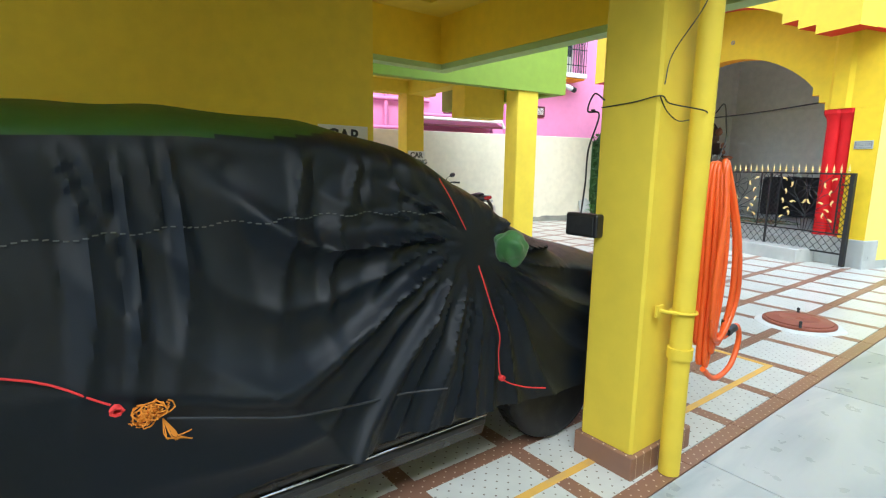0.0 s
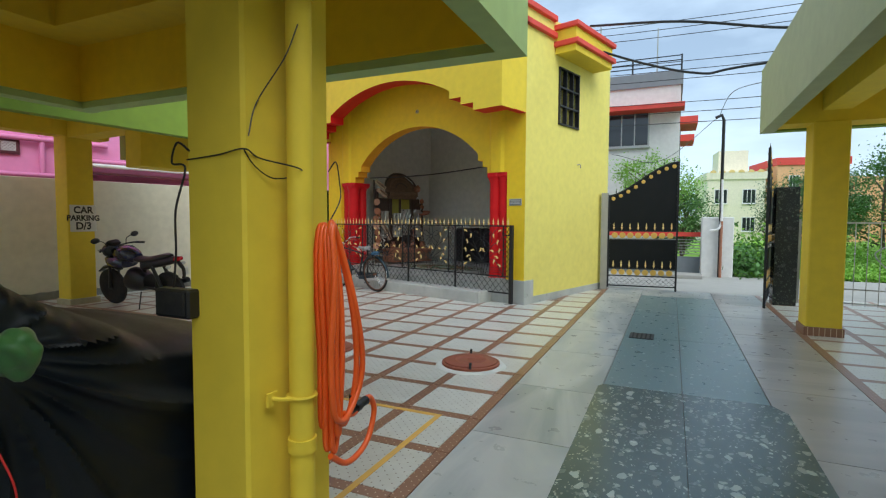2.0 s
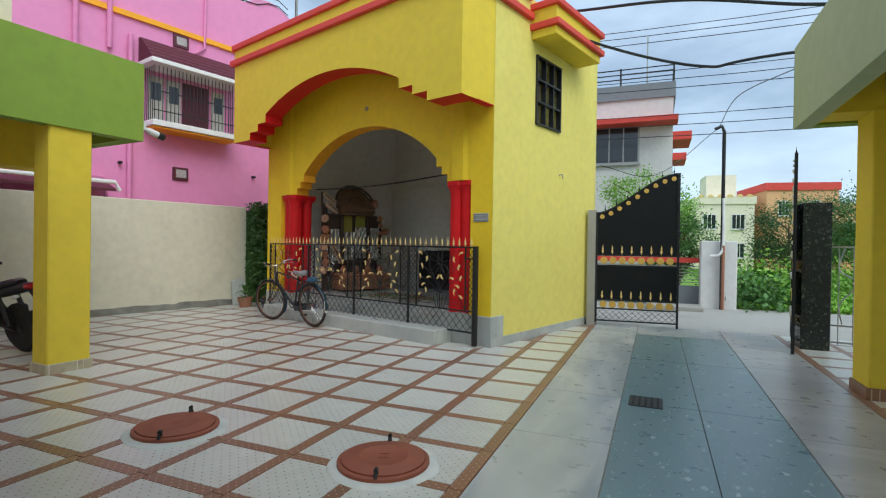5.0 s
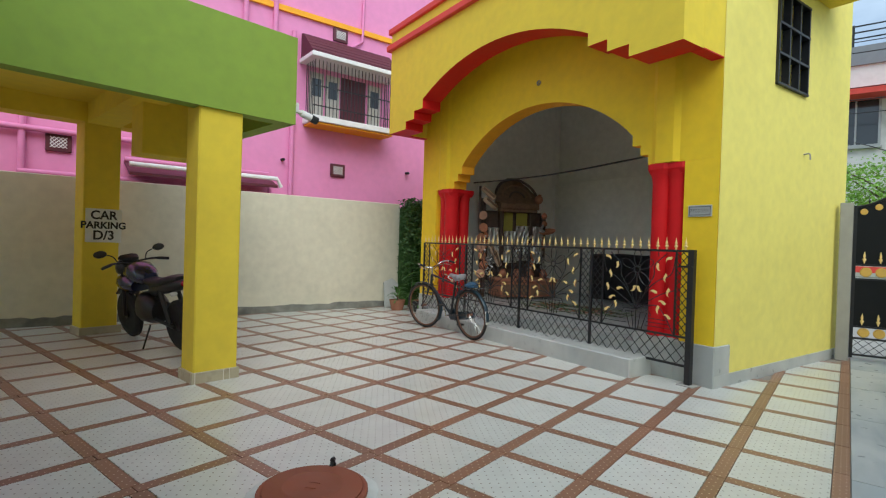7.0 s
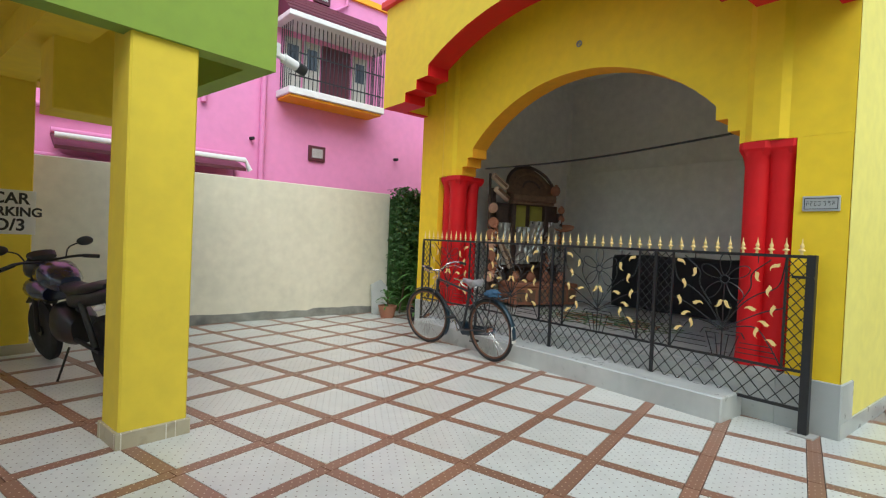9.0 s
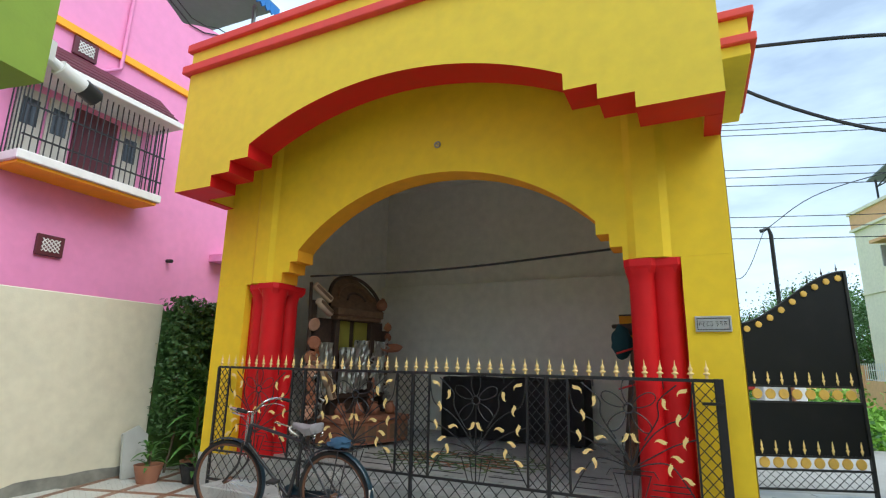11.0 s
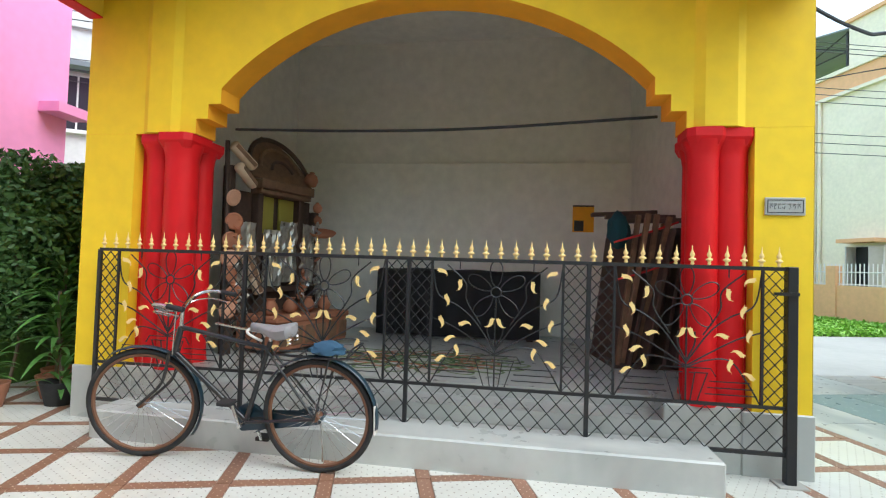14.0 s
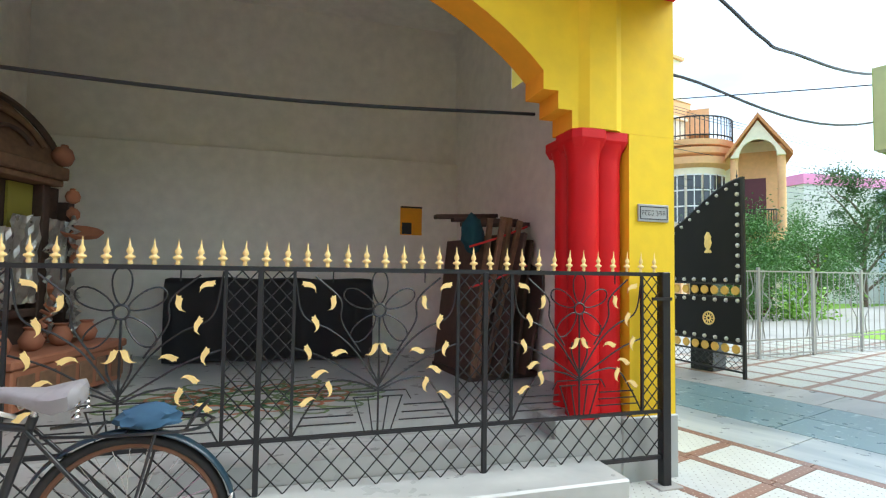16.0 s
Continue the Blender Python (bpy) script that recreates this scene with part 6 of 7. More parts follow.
h1, t1 = Vector((11.62, 0.98, 0)), Vector((11.74, -0.36, 0))
gate_leaf(Matrix.Translation((h1.x, h1.y, 0.03)) @ Matrix.Rotation(math.atan2(t1.y - h1.y, t1.x - h1.x), 4, "Z"), (t1 - h1).length, False)
h2, t2 = Vector((11.55, -1.93, 0)), Vector((10.18, -1.66, 0))
gate_leaf(Matrix.Translation((h2.x, h2.y, 0.03)) @ Matrix.Rotation(math.atan2(h2.y - t2.y, h2.x - t2.x) + math.pi, 4, "Z") @ Matrix.Diagonal((1, -1, 1, 1)), (t2 - h2).length, True)
structure("gate_post", bm_box(11.60, 11.72, 0.98, 1.12, -0.01, 2.02, bevel=0.008), CONCRETE, "grey concrete gate post", "post")
bm = bmesh.new()
box(bm, 10.72, 11.05, -2.20, -1.86, -0.01, 2.02, bevel=0.006)
structure("gate_pillar", bm, GRANITE_BLACK, "speckled black granite clad gate pillar", "pillar")
# grey steel side gate along the lane
sgate = thing("steel_side_gate", pose(11.20, -2.30, 0.0, 0, 0, -101), "grey painted steel gate with curled bars", "gate")
for i, x in enumerate((0.0, 1.35, 2.7, 4.05, 5.4, 6.75, 8.1)):
    part("gate_upright", bm_box(x - 0.025, x + 0.025, -0.02, 0.02, -0.01, 1.48), STEEL, sgate)
for z in (0.06, 0.30, 1.42):
    part("gate_rail", bm_box(0.0, 8.1, -0.012, 0.012, z - 0.012, z + 0.012), STEEL, sgate)
b = bmesh.new()
tube(b, [(0.11, 0, 0.02), (0.11, 0, 1.42)], 0.007, 6)
bmesh.ops.create_uvsphere(b, u_segments=8, v_segments=5, radius=0.016, matrix=pose(0.11, 0, 0.90))
bar0 = part("bar", b, STEEL, sgate, smooth=True)
for i in range(1, 48):
    share("bar", bar0.data, sgate, Matrix.Translation((i * 0.166, 0, 0)))
for i in range(6):
    x = 0.675 + i * 1.35
    for s in (-1, 1):
        b = bmesh.new()
        tube(b, curve3([(x + 0.50 * s, 0.012, 1.40), (x + 0.56 * s, 0.012, 1.1), (x + 0.36 * s, 0.012, 0.9), (x + 0.55 * s, 0.012, 0.6), (x + 0.52 * s, 0.012, 0.32)], 6), 0.010, 6)
        part("curled_bar", b, STEEL, sgate, smooth=True)

# ---- plants by the pavilion ----
LEAF_DARK = material("dark_hedge_leaf", (0.055, 0.125, 0.030), 0.55, grain=0.3, scale=30, stain=0.5, stain_color=(0.07, 0.15, 0.03), stain_scale=5)
LEAF_MID = material("green_leaf", (0.075, 0.19, 0.035), 0.5, grain=0.3, scale=20, stain=0.5, stain_color=(0.10, 0.20, 0.04), stain_scale=3)
LEAF_LIGHT = material("bright_green_leaf", (0.23, 0.45, 0.05), 0.5, grain=0.3, scale=20, stain=0.5, stain_color=(0.24, 0.40, 0.06), stain_scale=2)
BARK = material("brown_bark", (0.13, 0.10, 0.07), 0.9, bump=0.8, bump_scale=25)


def leaf_cloud(pts, size, rng_, mi=None):
    """Many small pointed leaves, two triangles each, at the given points."""
    vs, fs = [], []
    for p in pts:
        d = Vector((rng_.gauss(0, 1), rng_.gauss(0, 1), rng_.gauss(0, 0.7))).normalized()
        n = d.cross(Vector((rng_.gauss(0, 1), rng_.gauss(0, 1), rng_.gauss(0, 1)))).normalized()
        s = size * rng_.uniform(0.6, 1.3)
        b0 = len(vs)
        c = Vector(p)
        vs += [c - d * s * 0.5, c + n * s * 0.28, c + d * s * 0.55, c - n * s * 0.28]
        fs += [(b0, b0 + 1, b0 + 2), (b0, b0 + 2, b0 + 3)]
    me = bpy.data.meshes.new("leaves")
    me.from_pydata([tuple(v) for v in vs], [], fs)
    return me


rng = random.Random(3)
hedge = thing("creeper_hedge", pose(0, 0, 0), "dense dark green creeper hedge over the wall end", "hedge")
c0, c1 = Vector((11.05, 8.38, 0)), Vector((12.6, 7.75, 0))
pts = []
for k in range(15000):
    t = rng.random()
    z = 0.45 + 1.75 * rng.random() ** 0.8
    p = c0.lerp(c1, t)
    out = rng.gauss(0.0, 0.13) + 0.10 * noise.noise((t * 4, z * 2, 1))
    z += 0.10 * noise.noise((t * 6, 2, 3)) if z > 1.9 else 0
    pts.append(p + Vector((-0.35 * out - 0.10, -out - 0.22, z)))
ob = new("leaves", leaf_cloud(pts, 0.07, rng))
ob.data.materials.append(LEAF_DARK)
ob.parent = hedge
b = bmesh.new()
prism(b, [(11.12, 8.43), (12.7, 7.78), (12.78, 8.0), (11.2, 8.62)], "z", -0.01, 2.05)
part("inner_mass", b, LEAF_DARK, hedge)
for k in range(5):
    p = c0.lerp(c1, 0.1 + 0.2 * k)
    b = bmesh.new()
    tube(b, curve3([(p.x - 0.1, p.y - 0.2, 0.0), (p.x - 0.05, p.y - 0.25, 0.6), (p.x - 0.12, p.y - 0.2, 1.4)], 5), 0.015, 6)
    part("stem", b, BARK, hedge, smooth=True)


def blade_plant(name, x, y, label, n, length, z0, pot):
    o = thing(name, pose(x, y, 0), label, "potted plant")
    b = bmesh.new()
    lathe(b, [(0.11, 0.0), (0.15, 0.16), (0.16, 0.20), (0.145, 0.20), (0.12, 0.17)], 16)
    part("pot", b, pot, o, smooth=True)
    b = bmesh.new()
    for k in range(n):
        a, el, L = rng.uniform(0, math.tau), rng.uniform(0.2, 1.25), length * rng.uniform(0.6, 1.1)
        base = Vector((0.03 * math.cos(a), 0.03 * math.sin(a), z0 * rng.uniform(0.35, 1.0)))
        d = Vector((math.cos(a) * math.cos(el), math.sin(a) * math.cos(el), math.sin(el)))
        side = Vector((-math.sin(a), math.cos(a), 0))
        prev = None
        for i in range(6):
            t = i / 5
            c = base + d * L * t + Vector((0, 0, -0.55 * L * t * t))
            w = 0.022 * math.sin(math.pi * (0.12 + 0.86 * t)) + 0.002
            q = (b.verts.new(c - side * w), b.verts.new(c + Vector((0, 0, -0.006))), b.verts.new(c + side * w))
            if prev:
                b.faces.new((prev[0], q[0], q[1], prev[1]))
                b.faces.new((prev[1], q[1], q[2], prev[2]))
            prev = q
    part("leaves", b, LEAF_MID, o, smooth=True)
    b = bmesh.new()
    tube(b, [(0, 0, 0.15), (0.01, 0.01, z0)], 0.014, 6)
    part("stem", b, BARK, o, smooth=True)
    return o


POT_CLAY = material("terracotta_pot", (0.34, 0.15, 0.09), 0.85, stain=0.4, stain_scale=8)
blade_plant("palm_pot", 10.95, 7.62, "bushy lady palm with narrow drooping leaves in a pot", 70, 0.42, 0.95, POT_CLAY)
blade_plant("palm_pot", 11.25, 7.75, "tall lady palm with narrow leaves in a pot", 70, 0.45, 1.15, POT_CLAY)
blade_plant("small_plant_pot", 10.60, 7.95, "small green plant in a terracotta pot", 26, 0.26, 0.45, POT_CLAY)
blade_plant("small_plant_pot", 10.72, 7.45, "low leafy plant in a dark pot", 30, 0.30, 0.35, RUBBER)
slab_stone = thing("leaning_slab", pose(10.78, 8.28, 0, -12, 0, -20), "broken pale marble slab leaning on the wall", "stone slab")
b = bmesh.new()
prism(b, [(-0.15, 0.0), (0.16, 0.0), (0.17, 0.48), (0.05, 0.60), (-0.14, 0.52)], "y", -0.02, 0.02)
part("slab", b, MARBLE_WHITE, slab_stone)


# ---- houses around ----
SHUTTER = material("pale_shutter_paint", (0.55, 0.53, 0.47), 0.7, stain=0.3)
MAROON = material("maroon_paint", (0.10, 0.018, 0.03), 0.5)
BLUE_SHEET = material("blue_roof_sheet", (0.02, 0.16, 0.50), 0.5)
DARK_SHEET = material("dark_roof_sheet", (0.20, 0.23, 0.23), 0.6, stain=0.4)
ROOF_TILE = material("orange_roof_tile", (0.55, 0.24, 0.09), 0.8, stain=0.4, stain_scale=5)


def window_on(parent, x, z, w, h, hood=None, shutters=False, bars=3, frame_mat=WHITE):
    """A window on the front (y = 0, facing -y) of a house part."""
    win_ = part("window", bm_box(x - w / 2, x + w / 2, -0.015, 0.05, z, z + h), GLASS_DARK, parent)
    b = bmesh.new()
    t = 0.05
    for a in ((x - w / 2 - t, x - w / 2, z - t, z + h + t), (x + w / 2, x + w / 2 + t, z - t, z + h + t), (x - w / 2, x + w / 2, z - t, z), (x - w / 2, x + w / 2, z + h, z + h + t)):
        box(b, a[0], a[1], -0.05, 0.02, a[2], a[3])
    for i in range(1, bars):
        xx = x - w / 2 + w * i / bars
        box(b, xx - 0.018, xx + 0.018, -0.04, 0.0, z, z + h)
    part("window_frame", b, frame_mat, win_)
    part("window_sill", bm_box(x - w / 2 - 0.08, x + w / 2 + 0.08, -0.12, 0.02, z - 0.10, z - 0.051), frame_mat, win_)
    if shutters:
        for s in (-1, 1):
            part("shutter", bm_box(-0.02, w * 0.42, -0.02, 0.02, 0, h), SHUTTER, win_, at=Matrix.Translation((x + s * w / 2, -0.06, z)) @ Matrix.Rotation(radians(-100 if s > 0 else -80), 4, "Z"))
    if hood:
        part("window_hood", bm_box(x - w / 2 - 0.2, x + w / 2 + 0.2, -0.55, 0.02, z + h + 0.12, z + h + 0.24), hood, win_)
    return win_


# pink neighbour
PH = pose(10.5, 9.9, 0, 0, 0, -13.6)
pink = thing("pink_house", PH, "tall pink painted house with a small barred balcony", "house")
part("wall", bm_box(-14.0, 3.2, 0.0, 8.0, -0.1, 7.3), PINK, pink)
part("floor_band", bm_box(-14.0, 3.24, -0.06, -0.002, 5.96, 6.07), ORANGE, pink, "orange string course")
b = bmesh.new()
for i in range(11):
    x = -14 + i * 1.56
    prism(b, [(x, 7.30)] + [(x + 1.5 * t / 10, 7.30 + 0.28 * math.sin(math.pi * t / 10)) for t in range(11)] + [(x + 1.5, 7.30)][:0], "y", 0.0, 0.15)
part("scalloped_parapet", b, PINK, pink)
balcony = part("balcony", bm_box(-0.74, 1.22, -0.55, -0.004, 3.74, 3.86, bevel=0.01), WHITE, pink, "small projecting balcony with a white edge")
part("balcony_underside", bm_box(-0.70, 1.18, -0.50, -0.003, 3.70, 3.737), ORANGE, balcony)
b = bmesh.new()
prism(b, [(-0.66, 5.08), (0.02, 5.08), (0.02, 5.62), (-0.10, 5.60)], "x", -0.80, 1.28)
part("balcony_roof", b, MAROON, balcony, "sloping maroon tiled roof")
for k in range(5):
    part("roof_course", bm_box(-0.80, 1.28, -0.60 + 0.115 * k, -0.55 + 0.115 * k, 5.13 + 0.1 * k, 5.16 + 0.1 * k), MAROON, balcony)
part("roof_edge", bm_box(-0.84, 1.32, -0.70, -0.01, 4.99, 5.08, bevel=0.01), WHITE, balcony)
part("balcony_door", bm_box(0.12, 0.72, -0.03, 0.02, 3.87, 4.90), MAROON, balcony)
for x in (-0.45, -0.08, 0.95):
    part("shutter_panel", bm_box(x - 0.16, x + 0.16, -0.03, 0.02, 3.9, 4.88), SHUTTER, balcony)
    part("shutter_opening", bm_box(x - 0.10, x + 0.10, -0.036, -0.031, 4.38, 4.75), GLASS_DARK, balcony)
bar_bm = bmesh.new()
tube(bar_bm, [(0, 0, 3.86), (0, 0, 4.98)], 0.009, 5)
bar1 = part("balcony_bar", bar_bm, BLACK, balcony, at=Matrix.Translation((-0.70, -0.52, 0)))
for i in range(1, 24):
    share("balcony_bar", bar1.data, balcony, Matrix.Translation((-0.70 + i * 0.082, -0.52, 0)))
for i in range(1, 6):
    for x in (-0.70, 1.186):
        share("balcony_bar", bar1.data, balcony, Matrix.Translation((x, -0.52 + i * 0.085, 0)))
for z in (4.05, 4.45):
    part("balcony_rail", bm_box(-0.72, 1.2, -0.53, -0.51, z, z + 0.02), BLACK, balcony)
for x, z in ((0.09, 2.86), (0.07, 5.80), (-4.8, 2.76), (-2.6, 2.8)):
    v = part("vent", bm_box(x - 0.17, x + 0.17, -0.05, -0.004, z - 0.14, z + 0.14, bevel=0.006), MAROON, pink, "maroon framed vent")
    b = bmesh.new()
    lattice(b, x - 0.11, x + 0.11, z - 0.085, z + 0.085, 4, 3, 0.008, False)
    for w in b.verts:
        w.co.y -= 0.058
    part("vent_grille", b, WHITE, v)
for pts in (((-0.98, -0.07, 2.0), (-0.98, -0.07, 5.6)), ((-1.37, -0.07, 5.2), (-1.37, -0.07, 7.3)), ((-1.95, -0.06, 3.4), (-1.95, -0.06, 7.3)), ((-5.26, -0.07, 2.0), (-5.26, -0.07, 4.2)), ((-4.3, -0.07, 2.2), (-4.3, -0.07, 3.9)),
            ((-6.5, -0.09, 2.93), (-3.2, -0.09, 2.93)), ((-5.3, -0.09, 2.25), (-3.4, -0.09, 2.25)), ((-3.9, -0.1, 2.60), (-1.45, -0.1, 2.60), (-1.40, -0.1, 2.2)), ((0.62, -0.05, 7.2), (0.60, -0.05, 5.8), (0.40, -0.05, 5.65), (0.3, -0.05, 5.6))):
    b = bmesh.new()
    tube(b, pts, 0.05 if pts[0][1] < -0.055 else 0.03, 10)
    part("pipe", b, PINK_DEEP, pink, "pink painted pipe", smooth=True)
b = bmesh.new()
tube(b, [(-3.9, -0.75, 2.46), (-1.5, -0.75, 2.46), (-1.42, -0.75, 2.30)], 0.04, 8)
part("gutter_pipe", b, WHITE, pink, smooth=True)
b = bmesh.new()
prism(b, [(-0.80, 2.28), (-0.004, 2.55), (-0.004, 2.60), (-0.80, 2.33)], "x", -3.9, -1.5)
part("awning", b, MAROON, pink)
for x, z in ((-1.15, 2.95), (1.9, 3.0)):
    b = bmesh.new()
    tube(b, [(x, 0.0, z), (x, -0.12, z - 0.01)], 0.03, 8)
    part("spout", b, RUBBER, pink, smooth=True)
part("side_hood", bm_box(2.75, 3.30, -0.30, -0.003, 3.15, 3.28), PINK, pink)
canopy = part("roof_canopy", bm_box(-2.5, 3.6, -0.25, 3.5, 8.95, 9.0), DARK_SHEET, pink, "dark sheet roof canopy with blue valance")
b = bmesh.new()
for i in range(42):
    x = -2.5 + i * 0.145
    prism(b, [(x, 8.94), (x + 0.14, 8.94), (x + 0.14, 8.74), (x + 0.07, 8.66), (x, 8.74)], "y", -0.29, -0.26)
part("valance", b, BLUE_SHEET, canopy)
for x in (-2.2, 0.5, 3.3):
    for y in (0.15, 3.2):
        part("canopy_post", bm_box(x - 0.03, x + 0.03, y - 0.03, y + 0.03, 7.2, 8.95), STEEL, canopy)
b = bmesh.new()
for z in (7.45, 7.6):
    tube(b, [(-2.2 + i * 0.3, -0.02, z + 0.12 * math.sin(i * 1.3)) for i in range(18)], 0.012, 5)
part("loose_cable", b, PLASTIC, canopy)
cctv = thing("security_camera", NB @ pose(0.02, 0.10, 2.66, 0, 0, 10), "white and black security camera on the fascia corner", "camera")
b = bmesh.new()
box(b, 0.0, 0.06, -0.03, 0.03, -0.01, 0.09, bevel=0.005)
part("bracket", b, WHITE, cctv)
b = bmesh.new()
tube(b, [(0.03, 0, 0.02), (0.10, -0.01, 0.0), (0.101, -0.01, 0.0), (0.22, -0.03, -0.03)], [0.02, 0.025, 0.038, 0.038], 12)
part("camera_body", b, WHITE, cctv, smooth=True)
b = bmesh.new()
tube(b, [(0.215, -0.03, -0.028), (0.29, -0.042, -0.048)], 0.042, 12)
part("camera_hood", b, PLASTIC, cctv, "black camera hood", smooth=True)

# white house across the lane: front faces -x
wh = thing("white_house", pose(19.0, -0.40, 0, 0, 0, -90), "white two-storey house with red window hoods and grey parapet", "house")
part("wall", bm_box(-9.0, 0.0, 0.0, 9.0, -0.1, 5.9), HOUSE_WHITE, wh)
part("parapet", bm_box(-9.0, 0.06, -0.06, 9.0, 5.9, 6.35), HOUSE_GREY, wh, "dark grey parapet")
for z in (6.55, 6.7, 6.85):
    b = bmesh.new()
    tube(b, [(-3.0, 0.0, z), (0.0, 0.0, z), (0.0, 8.0, z)], 0.02, 6)
    part("roof_rail", b, BLACK, wh)
for x, y in ((-3.0, 0), (-1.5, 0), (0, 0), (0, 2), (0, 4), (0, 6)):
    part("rail_post", bm_box(x - 0.025, x + 0.025, y - 0.025, y + 0.025, 6.35, 6.88), BLACK, wh)
for x, h in ((-2.6, 8.2), (-0.75, 7.9)):
    part("roof_rod", bm_box(x - 0.02, x + 0.02, 0.3, 0.34, 6.3, h), STEEL, wh)
part("hood_slab", bm_box(-6.0, 0.12, -0.75, -0.002, 5.05, 5.20), RED_TRIM, wh, "red edged window hood")
window_on(wh, -1.6, 4.0, 1.25, 1.05, bars=3, frame_mat=STEEL)
window_on(wh, -4.2, 4.0, 1.25, 1.05, bars=3, frame_mat=STEEL)
for y, z in ((1.5, 4.75), (4.5, 4.6)):
    part("hood_slab", bm_box(0.002, 0.55, y - 0.8, y + 0.8, z, z + 0.25), RED_TRIM, wh, "red edged window hood")
    part("side_window", bm_box(0.002, 0.03, y - 0.5, y + 0.5, z - 1.5, z - 0.15), GLASS_DARK, wh)
# low front wall, pillar, pole
fw = thing("lane_wall", pose(16.3, 0.9, 0, 0, 0, -90), "low white wall with a red coping and grille along the lane", "wall")
part("wall", bm_box(-4.0, 1.9, 0, 0.15, -0.1, 0.45), HOUSE_GREY, fw)
part("coping", bm_box(-4.0, 1.9, -0.03, 0.18, 1.02, 1.14), RED_TRIM, fw)
for i in range(6):
    part("grille_bar", bm_box(-4.0, 1.9, 0.05, 0.09, 0.52 + 0.08 * i, 0.54 + 0.08 * i), STEEL, fw)
b = bmesh.new()
box(b, 15.9, 16.3, -1.75, -0.98, -0.1, 1.56, bevel=0.02)
structure("wall_stub", b, HOUSE_WHITE, "weathered white plastered wall pier by the lane", "wall")
structure("step_stone", bm_box(15.0, 15.7, -1.0, 0.2, -0.06, 0.06, bevel=0.02), CONCRETE, "flat stone step at the lane edge", "step")
pole = thing("service_pole", pose(15.82, -1.42, -0.05), "thin black service pole with a white sleeve", "pole")
b = bmesh.new()
tube(b, [(0, 0, 0.0), (0, 0, 4.15), (-0.03, 0.05, 4.28), (-0.02, 0.2, 4.22)], 0.04, 10)
part("pole_shaft", b, BLACK, pole, smooth=True)
b = bmesh.new()
tube(b, [(-0.06, -0.02, 0.0), (-0.06, -0.02, 1.5)], 0.035, 8)
part("orange_conduit", b, POT_CLAY, pole, smooth=True)
b = bmesh.new()
tube(b, curve3([(-0.06, 0.25, 1.25), (-0.08, 0.05, 1.3), (-0.05, -0.02, 1.6), (-0.05, -0.01, 2.6)], 5), 0.03, 8)
part("white_sleeve", b, WHITE, pole, smooth=True)


def simple_house(name, m, w, d, h, mat, label, wins, parapet=None, hood=None, shutters=False):
    o = thing(name, m, label, "house")
    part("wall", bm_box(-w / 2, w / 2, 0, d, -0.1, h), mat, o)
    part("parapet", bm_box(-w / 2 - 0.1, w / 2 + 0.1, -0.1, d + 0.1, h, h + 0.55), parapet or mat, o)
    for x, z, ww, hh in wins:
        window_on(o, x, z, ww, hh, hood=hood, shutters=shutters)
    return o


ch = simple_house("cream_house", pose(45, -4.6, 0, 0, 0, -84), 3.9, 6, 4.7, HOUSE_CREAM, "cream two-storey house with arched parapet far across the field", [(-1.0, 2.9, 0.8, 1.0), (0.9, 2.9, 0.8, 1.0), (-1.0, 0.8, 0.8, 1.0), (0.9, 0.8, 0.8, 1.0)])
part("stair_tower", bm_box(-0.9, 1.2, 2.0, 4.5, 4.7, 7.1), HOUSE_CREAM, ch)
for i in range(6):
    b = bmesh.new()
    prism(b, arc(-1.6 + 0.64 * i, 5.2, 0.22, 0, 180, 8), "y", -0.12, -0.02)
    part("parapet_arch", b, PALE_GOLD, ch)
simple_house("peach_far_house", pose(46, -9.6, 0, 0, 0, -80), 4.6, 6, 5.7, HOUSE_PEACH, "peach painted house with red roof edge beyond trees", [(-1.2, 3.9, 0.6, 1.0), (0.8, 3.9, 0.6, 1.0)], parapet=RED_TRIM)
simple_house("peach_long_house", pose(52, -17.0, 0, 0, 0, -75), 9, 6, 4.6, HOUSE_PEACH, "long low peach house beyond trees", [(-3, 2.6, 0.9, 1.0), (0, 2.6, 0.9, 1.0), (3, 2.6, 0.9, 1.0)])
# cream building with orange band beside the plot: front faces +y
cb = thing("cream_apartment", pose(23.0, -10.8, 0, 0, 0, 178), "cream three-storey building with an orange band and shuttered windows", "house")
part("wall", bm_box(-6.5, 4.5, 0, 3.4, -0.1, 7.45), HOUSE_CREAM, cb)
part("orange_band", bm_box(-6.56, 4.56, -0.08, 3.45, 7.56, 8.2), HOUSE_PEACH, cb, "orange painted band")
part("cornice", bm_box(-6.6, 4.6, -0.16, 3.5, 8.2, 8.34), HOUSE_CREAM, cb)
part("cornice", bm_box(-6.6, 4.6, -0.14, 3.5, 7.45, 7.56), HOUSE_CREAM, cb)
part("floor_moulding", bm_box(-6.5, 0.9, -0.06, 0.0, 4.62, 4.74), HOUSE_CREAM, cb)
part("stair_tower", bm_box(1.8, 4.3, 0.3, 3.2, 8.34, 10.0), HOUSE_CREAM, cb)
part("tower_cornice", bm_box(1.7, 4.4, 0.2, 3.3, 10.0, 10.12), HOUSE_PEACH, cb)
part("long_hood", bm_box(-1.95, 0.75, -0.50, 0.0, 6.36, 6.46), HOUSE_PEACH, cb)
